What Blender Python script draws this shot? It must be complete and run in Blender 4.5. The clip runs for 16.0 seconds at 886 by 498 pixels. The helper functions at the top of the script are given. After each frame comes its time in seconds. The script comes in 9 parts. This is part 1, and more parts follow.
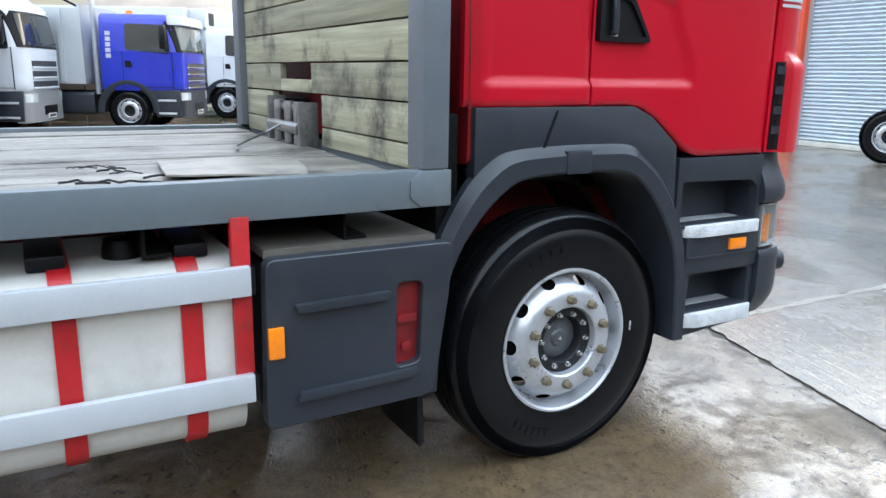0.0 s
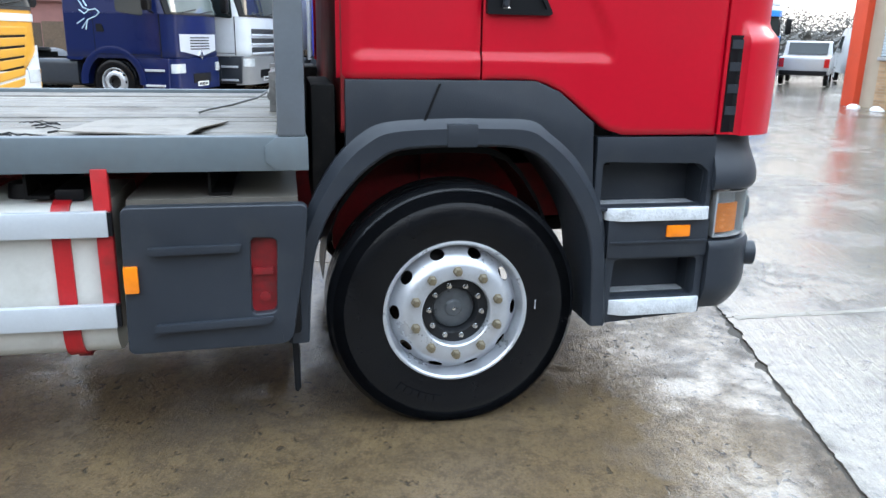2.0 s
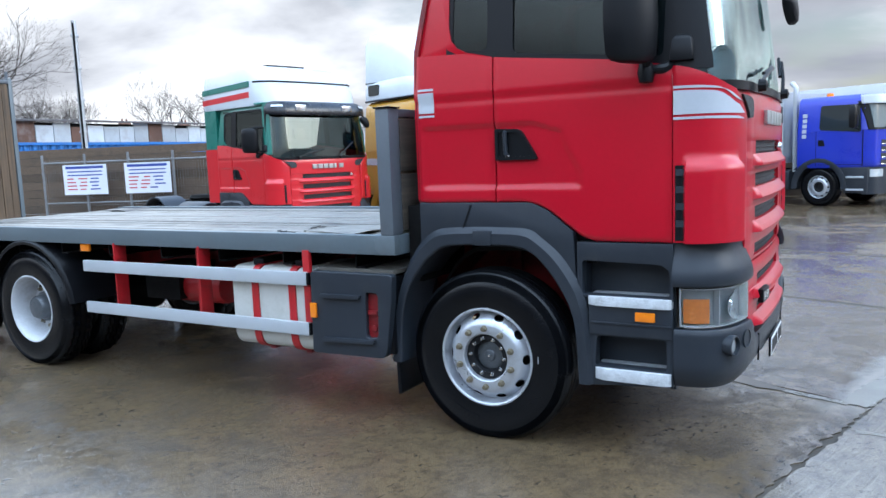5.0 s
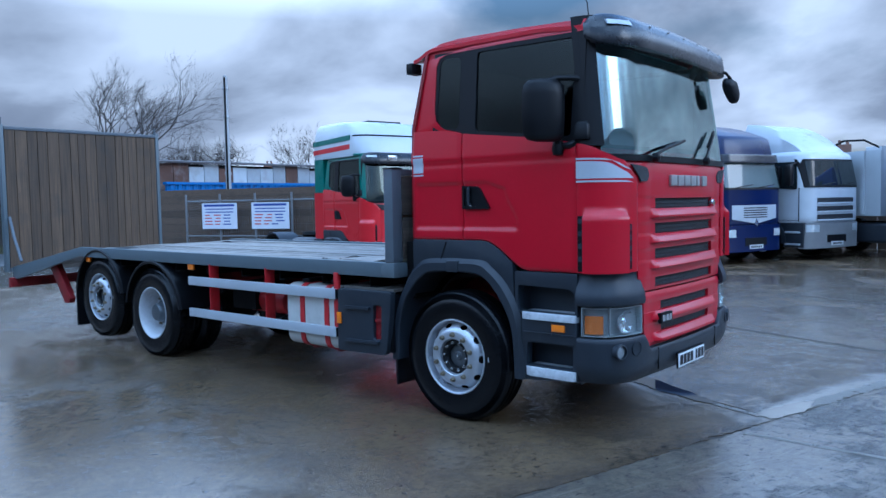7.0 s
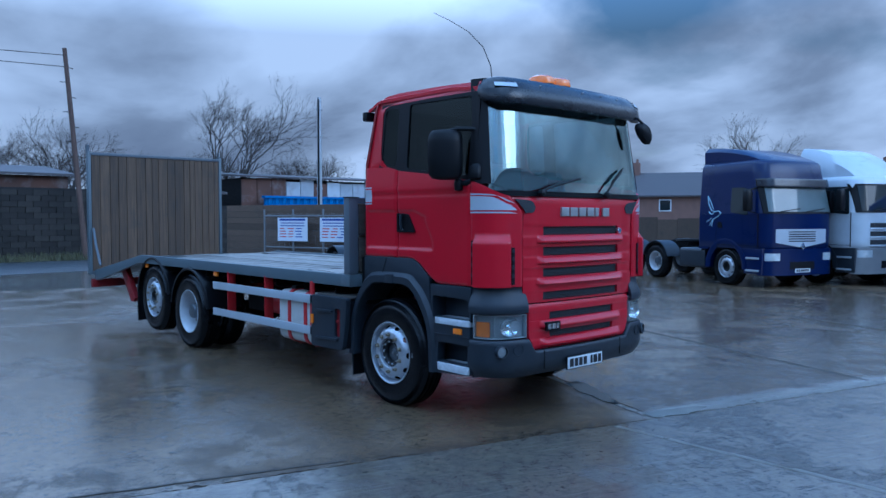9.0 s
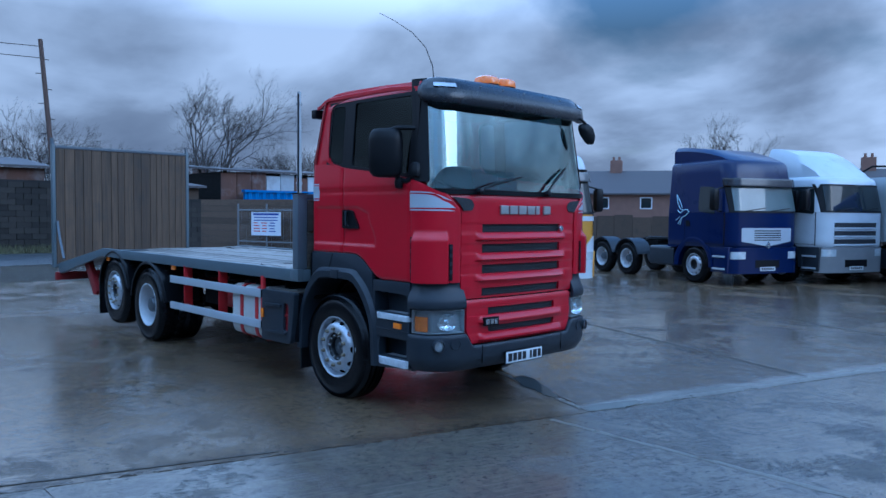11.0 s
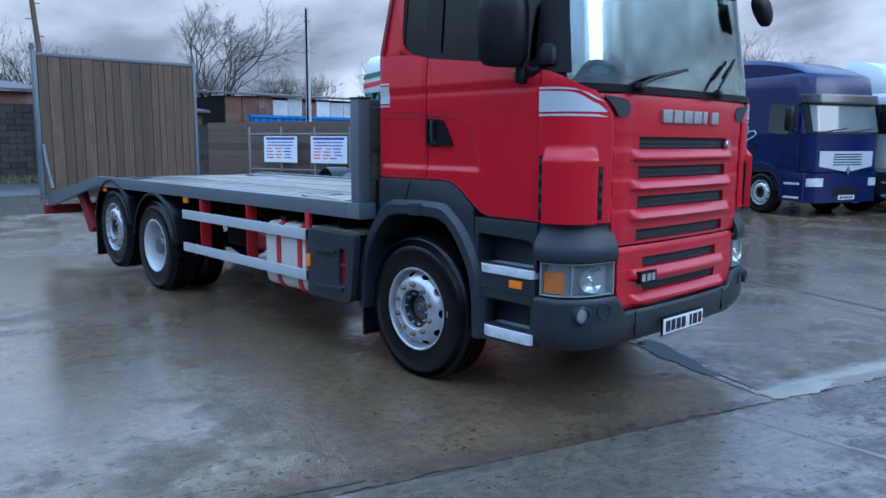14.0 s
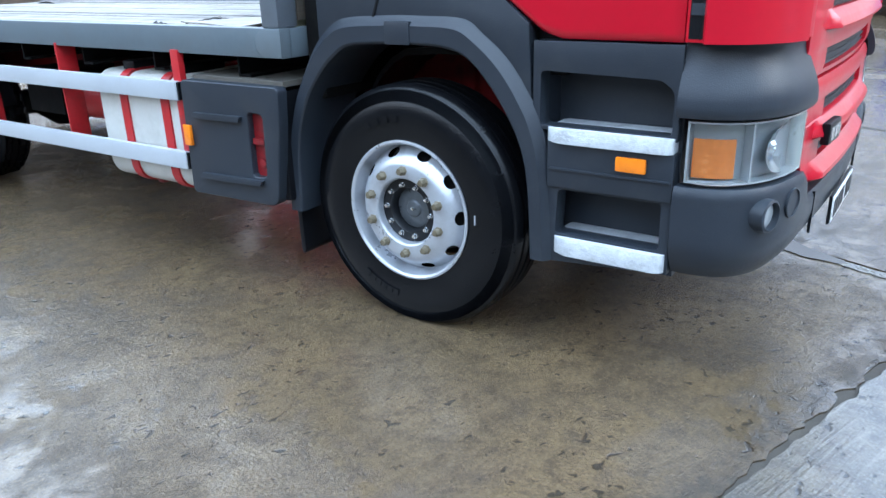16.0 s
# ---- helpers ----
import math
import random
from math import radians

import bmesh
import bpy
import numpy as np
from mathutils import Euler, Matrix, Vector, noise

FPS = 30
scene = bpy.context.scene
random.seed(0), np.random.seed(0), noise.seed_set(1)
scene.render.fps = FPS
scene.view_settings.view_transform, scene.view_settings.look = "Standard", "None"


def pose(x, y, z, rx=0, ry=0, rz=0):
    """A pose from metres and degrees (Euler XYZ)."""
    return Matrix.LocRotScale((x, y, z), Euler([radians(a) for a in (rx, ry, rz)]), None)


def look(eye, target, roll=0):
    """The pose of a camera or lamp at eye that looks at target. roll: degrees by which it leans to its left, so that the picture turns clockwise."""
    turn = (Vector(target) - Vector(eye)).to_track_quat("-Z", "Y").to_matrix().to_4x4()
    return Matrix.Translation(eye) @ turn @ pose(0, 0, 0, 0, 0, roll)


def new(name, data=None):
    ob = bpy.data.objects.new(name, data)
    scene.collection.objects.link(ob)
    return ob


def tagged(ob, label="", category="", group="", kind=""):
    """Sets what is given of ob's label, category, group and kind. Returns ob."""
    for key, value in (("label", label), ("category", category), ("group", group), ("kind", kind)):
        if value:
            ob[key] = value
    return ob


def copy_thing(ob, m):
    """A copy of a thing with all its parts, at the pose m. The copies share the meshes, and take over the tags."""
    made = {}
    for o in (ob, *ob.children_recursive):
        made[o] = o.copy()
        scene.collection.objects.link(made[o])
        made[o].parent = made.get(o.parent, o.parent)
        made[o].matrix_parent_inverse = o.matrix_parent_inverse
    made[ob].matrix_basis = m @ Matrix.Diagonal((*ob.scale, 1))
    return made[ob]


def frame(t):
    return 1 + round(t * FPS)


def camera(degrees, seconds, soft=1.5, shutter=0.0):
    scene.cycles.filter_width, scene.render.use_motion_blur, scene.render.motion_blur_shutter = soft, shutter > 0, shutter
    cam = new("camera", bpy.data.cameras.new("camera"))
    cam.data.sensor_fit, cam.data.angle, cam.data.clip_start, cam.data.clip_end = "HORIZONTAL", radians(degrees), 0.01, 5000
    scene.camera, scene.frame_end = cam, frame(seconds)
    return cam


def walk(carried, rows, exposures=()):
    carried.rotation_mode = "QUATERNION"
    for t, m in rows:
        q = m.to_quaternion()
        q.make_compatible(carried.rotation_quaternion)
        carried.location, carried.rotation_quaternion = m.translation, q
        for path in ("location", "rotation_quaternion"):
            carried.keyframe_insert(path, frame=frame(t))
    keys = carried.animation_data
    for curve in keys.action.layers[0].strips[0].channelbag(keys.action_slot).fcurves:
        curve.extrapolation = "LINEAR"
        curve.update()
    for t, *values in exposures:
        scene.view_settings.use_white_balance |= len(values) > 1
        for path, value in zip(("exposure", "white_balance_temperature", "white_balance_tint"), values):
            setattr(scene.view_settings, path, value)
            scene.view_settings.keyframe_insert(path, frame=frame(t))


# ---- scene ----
cam = camera(60.8, 16.0)
PATH = [
    (0, (-1.837, -3.41, 1.538), (-0.885, -1.71, 1.085), 0.9),
    (0.5, (-1.472, -3.349, 1.533), (-0.604, -1.613, 1.051), 0.8),
    (1, (-1.089, -3.435, 1.503), (-0.426, -1.629, 0.957), 1.7),
    (1.5, (-0.879, -3.682, 1.52), (-0.313, -1.857, 0.93), 2.4),
    (2, (-0.649, -3.976, 1.58), (-0.256, -2.091, 1.039), 1.2),
    (2.5, (-0.325, -4.267, 1.621), (-0.056, -2.327, 1.215), 0.3),
    (3, (-0.014, -4.524, 1.662), (0.058, -2.555, 1.315), -1.5),
    (3.5, (0.506, -4.702, 1.605), (0.377, -2.731, 1.29), -0.1),
    (4, (1.038, -4.765, 1.631), (0.647, -2.825, 1.342), -1.0),
    (4.5, (1.563, -4.895, 1.652), (0.822, -3.057, 1.382), -2.1),
    (5, (1.998, -5.079, 1.705), (1.006, -3.36, 1.46), -2.2),
    (7.5, (4.224, -5.788, 1.719), (2.892, -4.3, 1.618), -0.5),
    (8, (4.759, -5.733, 1.73), (3.344, -4.323, 1.632), -0.0),
    (8.5, (5.261, -5.683, 1.769), (3.8, -4.32, 1.684), 0.3),
    (9, (5.707, -5.637, 1.796), (4.227, -4.294, 1.715), 0.0),
    (9.5, (6.132, -5.527, 1.796), (4.658, -4.18, 1.69), -0.1),
    (12, (5.914, -5.332, 1.82), (4.465, -3.956, 1.74), 0.7),
    (12.5, (5.521, -5.182, 1.763), (4.036, -3.847, 1.647), 1.5),
    (13, (5.076, -5.023, 1.733), (3.571, -3.714, 1.589), 1.0),
    (13.5, (4.533, -4.834, 1.718), (3.053, -3.506, 1.508), -0.2),
    (14, (4.011, -4.629, 1.688), (2.564, -3.277, 1.407), 0.3),
    (14.5, (3.445, -4.434, 1.658), (2.064, -3.028, 1.314), 0.3),
    (15, (2.903, -4.144, 1.59), (1.597, -2.712, 1.097), 0.2),
    (15.5, (2.348, -3.863, 1.516), (1.175, -2.361, 0.912), -0.2),
    (16, (1.826, -3.528, 1.464), (0.761, -1.991, 0.755), -1.7),
]
EXPOSURES = [
    (0.0, 0.33, 7050, 13), (1.0, 0.60, 7000, 12), (2.0, 0.45, 6950, 12), (3.5, -0.06, 6700, 12), (4.2, -0.08, 6300, 12), (5.0, 0.05, 6150, 11), (7.5, -1.00, 4550, 9), (9.0, -1.20, 4400, 8), (12.0, -1.20, 4400, 8), (13.0, -1.05, 4600, 9), (14.0, -0.68, 5080, 9), (15.0, -0.02, 5600, 10), (16.0, 0.54, 6050, 10),
]
walk(cam, [(t, look(eye, target, roll)) for t, eye, target, roll in PATH], EXPOSURES)

# ---- world, sun ----
world = bpy.data.worlds.new("cloudy_sky")
scene.world = world
world.use_nodes = True
SUN_EL, SUN_AZ = 24.0, 18.0


def build_sky():
    nt = world.node_tree
    nt.nodes.clear()
    N, L = nt.nodes.new, nt.links.new
    out, bg = N("ShaderNodeOutputWorld"), N("ShaderNodeBackground")
    sky = N("ShaderNodeTexSky")
    sky.sky_type, sky.sun_disc = "NISHITA", False
    sky.sun_elevation, sky.sun_rotation = radians(SUN_EL), radians(90 - SUN_AZ)
    sky.air_density, sky.dust_density = 1.2, 1.0
    bright = N("ShaderNodeVectorMath"); bright.operation = "SCALE"; bright.inputs["Scale"].default_value = 0.11
    L(sky.outputs[0], bright.inputs[0])
    co = N("ShaderNodeTexCoord")
    sep = N("ShaderNodeSeparateXYZ"); L(co.outputs["Generated"], sep.inputs[0])
    zc = N("ShaderNodeMath"); zc.operation = "MAXIMUM"; zc.inputs[1].default_value = 0.0; L(sep.outputs[2], zc.inputs[0])
    za = N("ShaderNodeMath"); za.operation = "ADD"; za.inputs[1].default_value = 0.34; L(zc.outputs[0], za.inputs[0])
    inv = N("ShaderNodeMath"); inv.operation = "DIVIDE"; inv.inputs[0].default_value = 1.0; L(za.outputs[0], inv.inputs[1])
    flat = N("ShaderNodeVectorMath"); flat.operation = "SCALE"; L(co.outputs["Generated"], flat.inputs[0]); L(inv.outputs[0], flat.inputs["Scale"])

    def clouds(s, at, rough, dist):
        mp = N("ShaderNodeMapping"); mp.inputs["Location"].default_value = at; L(flat.outputs[0], mp.inputs[0])
        n = N("ShaderNodeTexNoise"); n.inputs["Scale"].default_value = s; n.inputs["Detail"].default_value = 7
        n.inputs["Roughness"].default_value = rough; n.inputs["Distortion"].default_value = dist
        L(mp.outputs[0], n.inputs["Vector"]); return n.outputs[0]

    def drift(value, banks):
        # thinner and thicker banks of cloud: azimuth, elevation, half-width in degrees, change of thickness
        for az, el, wide, by in banks:
            az, el = radians(az), radians(el)
            d = N("ShaderNodeVectorMath"); d.operation = "DOT_PRODUCT"; L(co.outputs["Generated"], d.inputs[0])
            d.inputs[1].default_value = (math.cos(az) * math.cos(el), math.sin(az) * math.cos(el), math.sin(el))
            r = N("ShaderNodeMapRange"); r.interpolation_type = "SMOOTHSTEP"
            r.inputs[1].default_value, r.inputs[2].default_value = math.cos(radians(wide)), 1.0
            r.inputs[3].default_value, r.inputs[4].default_value = 0.0, by
            L(d.outputs["Value"], r.inputs[0])
            a = N("ShaderNodeMath"); a.operation = "ADD"; L(value, a.inputs[0]); L(r.outputs[0], a.inputs[1])
            value = a.outputs[0]
        return value
    cover = N("ShaderNodeValToRGB"); cover.color_ramp.elements[0].position = 0.36; cover.color_ramp.elements[1].position = 0.46
    L(drift(clouds(0.9, CLOUD_AT, 0.5, 0.2), CLOUD_GAPS), cover.inputs[0])
    tone = N("ShaderNodeValToRGB")
    tone.color_ramp.elements[0].position, tone.color_ramp.elements[0].color = 0.36, (0.40, 0.42, 0.47, 1)
    tone.color_ramp.elements[1].position, tone.color_ramp.elements[1].color = 0.64, (1.35, 1.36, 1.37, 1)
    e = tone.color_ramp.elements.new(0.47); e.color = (0.55, 0.57, 0.61, 1)
    e = tone.color_ramp.elements.new(0.54); e.color = (0.88, 0.90, 0.93, 1)
    L(drift(clouds(1.25, CLOUD_TONE, 0.5, 0.25), CLOUD_BANKS), tone.inputs[0])
    mix = N("ShaderNodeMix"); mix.data_type = "RGBA"
    L(cover.outputs[0], mix.inputs[0]); L(bright.outputs[0], mix.inputs[6]); L(tone.outputs[0], mix.inputs[7])
    # the cloud is thinner and brighter round the hidden sun, and overhead
    dot = N("ShaderNodeVectorMath"); dot.operation = "DOT_PRODUCT"; dot.inputs[1].default_value = (math.cos(radians(SUN_AZ)) * math.cos(radians(SUN_EL)), math.sin(radians(SUN_AZ)) * math.cos(radians(SUN_EL)), math.sin(radians(SUN_EL))); L(co.outputs["Generated"], dot.inputs[0])
    rng = N("ShaderNodeMapRange"); rng.inputs[1].default_value = -0.1; rng.inputs[2].default_value = 1.0; rng.inputs[3].default_value = 1.0; rng.inputs[4].default_value = 1.12
    L(dot.outputs["Value"], rng.inputs[0])
    high = N("ShaderNodeMapRange"); high.inputs[1].default_value = 0.23; high.inputs[2].default_value = 0.43; high.inputs[3].default_value = 1.0; high.inputs[4].default_value = 4.0
    L(zc.outputs[0], high.inputs[0])
    both = N("ShaderNodeMath"); both.operation = "MULTIPLY"; L(rng.outputs[0], both.inputs[0]); L(high.outputs[0], both.inputs[1])
    blue = N("ShaderNodeMix"); blue.data_type = "RGBA"; blue.blend_type = "MULTIPLY"; blue.inputs[7].default_value = (0.79, 1.0, 1.22, 1)
    part_ = N("ShaderNodeMapRange"); part_.inputs[1].default_value = 0.22; part_.inputs[2].default_value = 0.55; L(zc.outputs[0], part_.inputs[0])
    L(part_.outputs[0], blue.inputs[0]); L(mix.outputs[2], blue.inputs[6])
    gain = N("ShaderNodeVectorMath"); gain.operation = "SCALE"; L(blue.outputs[2], gain.inputs[0]); L(both.outputs[0], gain.inputs["Scale"])
    L(gain.outputs[0], bg.inputs[0]); bg.inputs[1].default_value = 1.0
    L(bg.outputs[0], out.inputs[0])


CLOUD_AT, CLOUD_TONE = (0.4, 2.1, 0.0), (9.1, 3.3, 2.2)
CLOUD_BANKS = [(114, 11, 18, 0.045), (119, 5, 9, 0.06), (166, 13, 13, -0.05), (141, 10, 13, 0.05), (131, 13, 10, 0.04), (146, 3, 15, 0.06)]
CLOUD_GAPS = [(126, 16, 12, -0.07), (119, 5.0, 8, -0.05), (144, 3, 12, -0.05)]
build_sky()
sun = new("sun", bpy.data.lights.new("sun", "SUN"))
sun.data.energy, sun.data.angle, sun.data.color = 0.8, radians(24), (1.0, 0.95, 0.88)
sun.matrix_world = look((0, 0, 0), (-math.cos(radians(SUN_AZ)) * math.cos(radians(SUN_EL)), -math.sin(radians(SUN_AZ)) * math.cos(radians(SUN_EL)), -math.sin(radians(SUN_EL)))) 
sun.location = (0, 0, 30)


# ---- materials ----
def nodes_of(name):
    m = bpy.data.materials.new(name)
    m.use_nodes = True
    nt = m.node_tree
    return m, nt, nt.nodes["Principled BSDF"], nt.nodes.new, nt.links.new


def surf(name, color, rough=0.5, metal=0.0, var=0.12, scale=3.0, dirt=0.0, dirt_color=(0.10, 0.085, 0.07), fine=60.0, bump=0.0, coat=0.0, rand=0.0, spec=0.5):
    """A painted, moulded or worn surface: colour drift at a large and a small scale, blotches of dirt and a fine relief."""
    m, nt, b, N, L = nodes_of(name)
    co = N("ShaderNodeTexCoord")
    big = N("ShaderNodeTexNoise"); big.inputs["Scale"].default_value = scale; big.inputs["Detail"].default_value = 5
    small = N("ShaderNodeTexNoise"); small.inputs["Scale"].default_value = fine; small.inputs["Detail"].default_value = 4
    L(co.outputs["Object"], big.inputs["Vector"]); L(co.outputs["Object"], small.inputs["Vector"])
    add = N("ShaderNodeMath"); add.operation = "ADD"; L(big.outputs[0], add.inputs[0])
    half = N("ShaderNodeMath"); half.operation = "MULTIPLY"; half.inputs[1].default_value = 0.5; L(small.outputs[0], half.inputs[0]); L(half.outputs[0], add.inputs[1])
    fac = N("ShaderNodeMapRange"); fac.inputs[1].default_value = 0.4; fac.inputs[2].default_value = 1.1
    L(add.outputs[0], fac.inputs[0])
    mix = N("ShaderNodeMix"); mix.data_type = "RGBA"
    lo = tuple(c * (1 - var) for c in color); hi = tuple(min(1, c * (1 + var)) for c in color)
    mix.inputs[6].default_value, mix.inputs[7].default_value = (*lo, 1), (*hi, 1)
    L(fac.outputs[0], mix.inputs[0])
    col = mix.outputs[2]
    if rand:
        info = N("ShaderNodeObjectInfo"); hsv = N("ShaderNodeHueSaturation")
        r = N("ShaderNodeMapRange"); r.inputs[3].default_value, r.inputs[4].default_value = 1 - rand, 1 + rand
        L(info.outputs["Random"], r.inputs[0]); L(r.outputs[0], hsv.inputs["Value"]); L(col, hsv.inputs["Color"]); col = hsv.outputs[0]
    if dirt:
        dn = N("ShaderNodeTexNoise"); dn.inputs["Scale"].default_value = scale * 1.7; dn.inputs["Detail"].default_value = 9; dn.inputs["Roughness"].default_value = 0.65
        L(co.outputs["Object"], dn.inputs["Vector"])
        dr = N("ShaderNodeMapRange"); dr.inputs[1].default_value = 0.5; dr.inputs[2].default_value = 0.75; dr.inputs[4].default_value = dirt
        L(dn.outputs[0], dr.inputs[0])
        dm = N("ShaderNodeMix"); dm.data_type = "RGBA"; dm.inputs[7].default_value = (*dirt_color, 1)
        L(dr.outputs[0], dm.inputs[0]); L(col, dm.inputs[6]); col = dm.outputs[2]
    L(col, b.inputs["Base Color"])
    rr = N("ShaderNodeMapRange"); rr.inputs[3].default_value, rr.inputs[4].default_value = max(0.02, rough * 0.8), min(1, rough * 1.2)
    L(fac.outputs[0], rr.inputs[0]); L(rr.outputs[0], b.inputs["Roughness"])
    b.inputs["Metallic"].default_value = metal
    b.inputs["Specular IOR Level"].default_value = spec
    if coat:
        b.inputs["Coat Weight"].default_value = coat; b.inputs["Coat Roughness"].default_value = 0.06
    if bump:
        bp = N("ShaderNodeBump"); bp.inputs["Strength"].default_value = bump; bp.inputs["Distance"].default_value = 0.01
        L(small.outputs[0], bp.inputs["Height"]); L(bp.outputs[0], b.inputs["Normal"])
    return m


def wood(name, dark, light, along=0, rough=0.6, stain=0.5, stain_color=(0.03, 0.028, 0.025), wet=0.0):
    """Weathered board: grain drawn out along one axis, each board of its own shade, dark stains."""
    m, nt, b, N, L = nodes_of(name)
    co = N("ShaderNodeTexCoord"); mp = N("ShaderNodeMapping")
    sc = [38.0, 38.0, 38.0]; sc[along] = 1.6
    mp.inputs["Scale"].default_value = sc; L(co.outputs["Object"], mp.inputs[0])
    info = N("ShaderNodeObjectInfo")
    g = N("ShaderNodeTexNoise"); g.noise_dimensions = "4D"; g.inputs["Scale"].default_value = 1.0; g.inputs["Detail"].default_value = 7; g.inputs["Roughness"].default_value = 0.6
    w = N("ShaderNodeMath"); w.operation = "MULTIPLY"; w.inputs[1].default_value = 40; L(info.outputs["Random"], w.inputs[0]); L(w.outputs[0], g.inputs["W"])
    L(mp.outputs[0], g.inputs["Vector"])
    ramp = N("ShaderNodeValToRGB")
    ramp.color_ramp.elements[0].position, ramp.color_ramp.elements[0].color = 0.3, (*dark, 1)
    ramp.color_ramp.elements[1].position, ramp.color_ramp.elements[1].color = 0.7, (*light, 1)
    L(g.outputs[0], ramp.inputs[0])
    hsv = N("ShaderNodeHueSaturation"); r = N("ShaderNodeMapRange"); r.inputs[3].default_value, r.inputs[4].default_value = 0.72, 1.25
    L(info.outputs["Random"], r.inputs[0]); L(r.outputs[0], hsv.inputs["Value"]); L(ramp.outputs[0], hsv.inputs["Color"])
    st = N("ShaderNodeTexNoise"); st.inputs["Scale"].default_value = 2.6; st.inputs["Detail"].default_value = 8; st.inputs["Roughness"].default_value = 0.7
    L(co.outputs["Object"], st.inputs["Vector"])
    sr = N("ShaderNodeMapRange"); sr.inputs[1].default_value = 0.52; sr.inputs[2].default_value = 0.66; sr.inputs[4].default_value = stain
    L(st.outputs[0], sr.inputs[0])
    mix = N("ShaderNodeMix"); mix.data_type = "RGBA"; mix.inputs[7].default_value = (*stain_color, 1)
    L(sr.outputs[0], mix.inputs[0]); L(hsv.outputs[0], mix.inputs[6]); L(mix.outputs[2], b.inputs["Base Color"])
    b.inputs["Roughness"].default_value = rough
    if wet:
        wr = N("ShaderNodeMapRange"); wr.inputs[1].default_value = 0.42; wr.inputs[2].default_value = 0.6; wr.inputs[3].default_value = rough; wr.inputs[4].default_value = rough - wet
        L(st.outputs[0], wr.inputs[0]); L(wr.outputs[0], b.inputs["Roughness"])
    bp = N("ShaderNodeBump"); bp.inputs["Strength"].default_value = 0.35; bp.inputs["Distance"].default_value = 0.004
    L(g.outputs[0], bp.inputs["Height"]); L(bp.outputs[0], b.inputs["Normal"])
    return m


def glass(name, tint, f0=1.5, rough=0.0):
    """A pane: clear with a tint, and a mirror at a slant."""
    m, nt, b, N, L = nodes_of(name)
    nt.nodes.remove(b)
    tr = N("ShaderNodeBsdfTransparent"); tr.inputs[0].default_value = (*tint, 1)
    gl = N("ShaderNodeBsdfGlossy"); gl.inputs["Roughness"].default_value = rough; gl.inputs[0].default_value = (0.84, 0.94, 0.93, 1)
    lw = N("ShaderNodeLayerWeight"); lw.inputs[0].default_value = 0.5
    pw = N("ShaderNodeMath"); pw.operation = "POWER"; pw.inputs[1].default_value = 5.0; L(lw.outputs["Facing"], pw.inputs[0])
    base = ((f0 - 1) / (f0 + 1)) ** 2
    fr = N("ShaderNodeMapRange"); fr.inputs[3].default_value, fr.inputs[4].default_value = base, 1.0; L(pw.outputs[0], fr.inputs[0])
    mx = N("ShaderNodeMixShader"); L(fr.outputs[0], mx.inputs[0]); L(tr.outputs[0], mx.inputs[1]); L(gl.outputs[0], mx.inputs[2])
    L(mx.outputs[0], nt.nodes["Material Output"].inputs[0])
    return m


RED = surf("red_cab_paint", (0.455, 0.0018, 0.015), 0.34, var=0.08, scale=1.4, fine=40, coat=0.25, spec=0.35, dirt=0.10, dirt_color=(0.16, 0.02, 0.02))
RED_OLD = surf("red_chassis_paint", (0.42, 0.010, 0.014), 0.45, var=0.2, scale=5, dirt=0.5, dirt_color=(0.06, 0.03, 0.025))
# A darker, blotched red for the inner wing alone.
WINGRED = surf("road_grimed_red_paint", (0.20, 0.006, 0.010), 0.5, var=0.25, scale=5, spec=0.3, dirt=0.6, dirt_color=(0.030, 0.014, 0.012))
GREYPLAS = surf("dark_grey_plastic", (0.021, 0.026, 0.034), 0.40, spec=0.38, var=0.15, scale=4, dirt=0.12, dirt_color=(0.09, 0.09, 0.085), fine=220, bump=0.12)
BLACK = surf("black_plastic", (0.0055, 0.006, 0.0075), 0.40, var=0.2, spec=0.2, fine=150, bump=0.05)
DARKMET = surf("sooty_chassis_black", (0.006, 0.0058, 0.0058), 0.65, spec=0.1, var=0.3, scale=6, dirt=0.4, dirt_color=(0.025, 0.022, 0.019))
STEELGREY = surf("blue_grey_bed_paint", (0.105, 0.130, 0.145), 0.4, var=0.10, scale=2.2, dirt=0.3, dirt_color=(0.10, 0.095, 0.085), fine=35)
POSTGREY = surf("slate_grey_post_paint", (0.10, 0.115, 0.132), 0.45, var=0.12, scale=2.5, dirt=0.3, dirt_color=(0.07, 0.07, 0.065))
ALU = surf("brushed_aluminium", (0.53, 0.565, 0.60), 0.38, metal=0.35, var=0.08, scale=2.0, dirt=0.15, dirt_color=(0.25, 0.25, 0.25), fine=90)
TREAD = surf("worn_tread_plate", (0.60, 0.62, 0.64), 0.5, metal=0.15, var=0.2, scale=14, dirt=0.4, dirt_color=(0.16, 0.15, 0.14), fine=90, bump=0.4)
RIMPAINT = surf("silver_wheel_paint", (0.49, 0.51, 0.545), 0.30, metal=0.55, var=0.08, scale=8, dirt=0.35, dirt_color=(0.22, 0.20, 0.17))
RIMWHITE = surf("chalky_white_wheel_paint", (0.52, 0.53, 0.55), 0.45, var=0.12, scale=6, dirt=0.6, dirt_color=(0.28, 0.26, 0.23))
BRASS = surf("dull_brass_nut", (0.22, 0.185, 0.125), 0.35, metal=0.6, var=0.2, scale=30)
CHROME = surf("bright_steel", (0.65, 0.66, 0.67), 0.18, metal=0.9, var=0.06, scale=12)
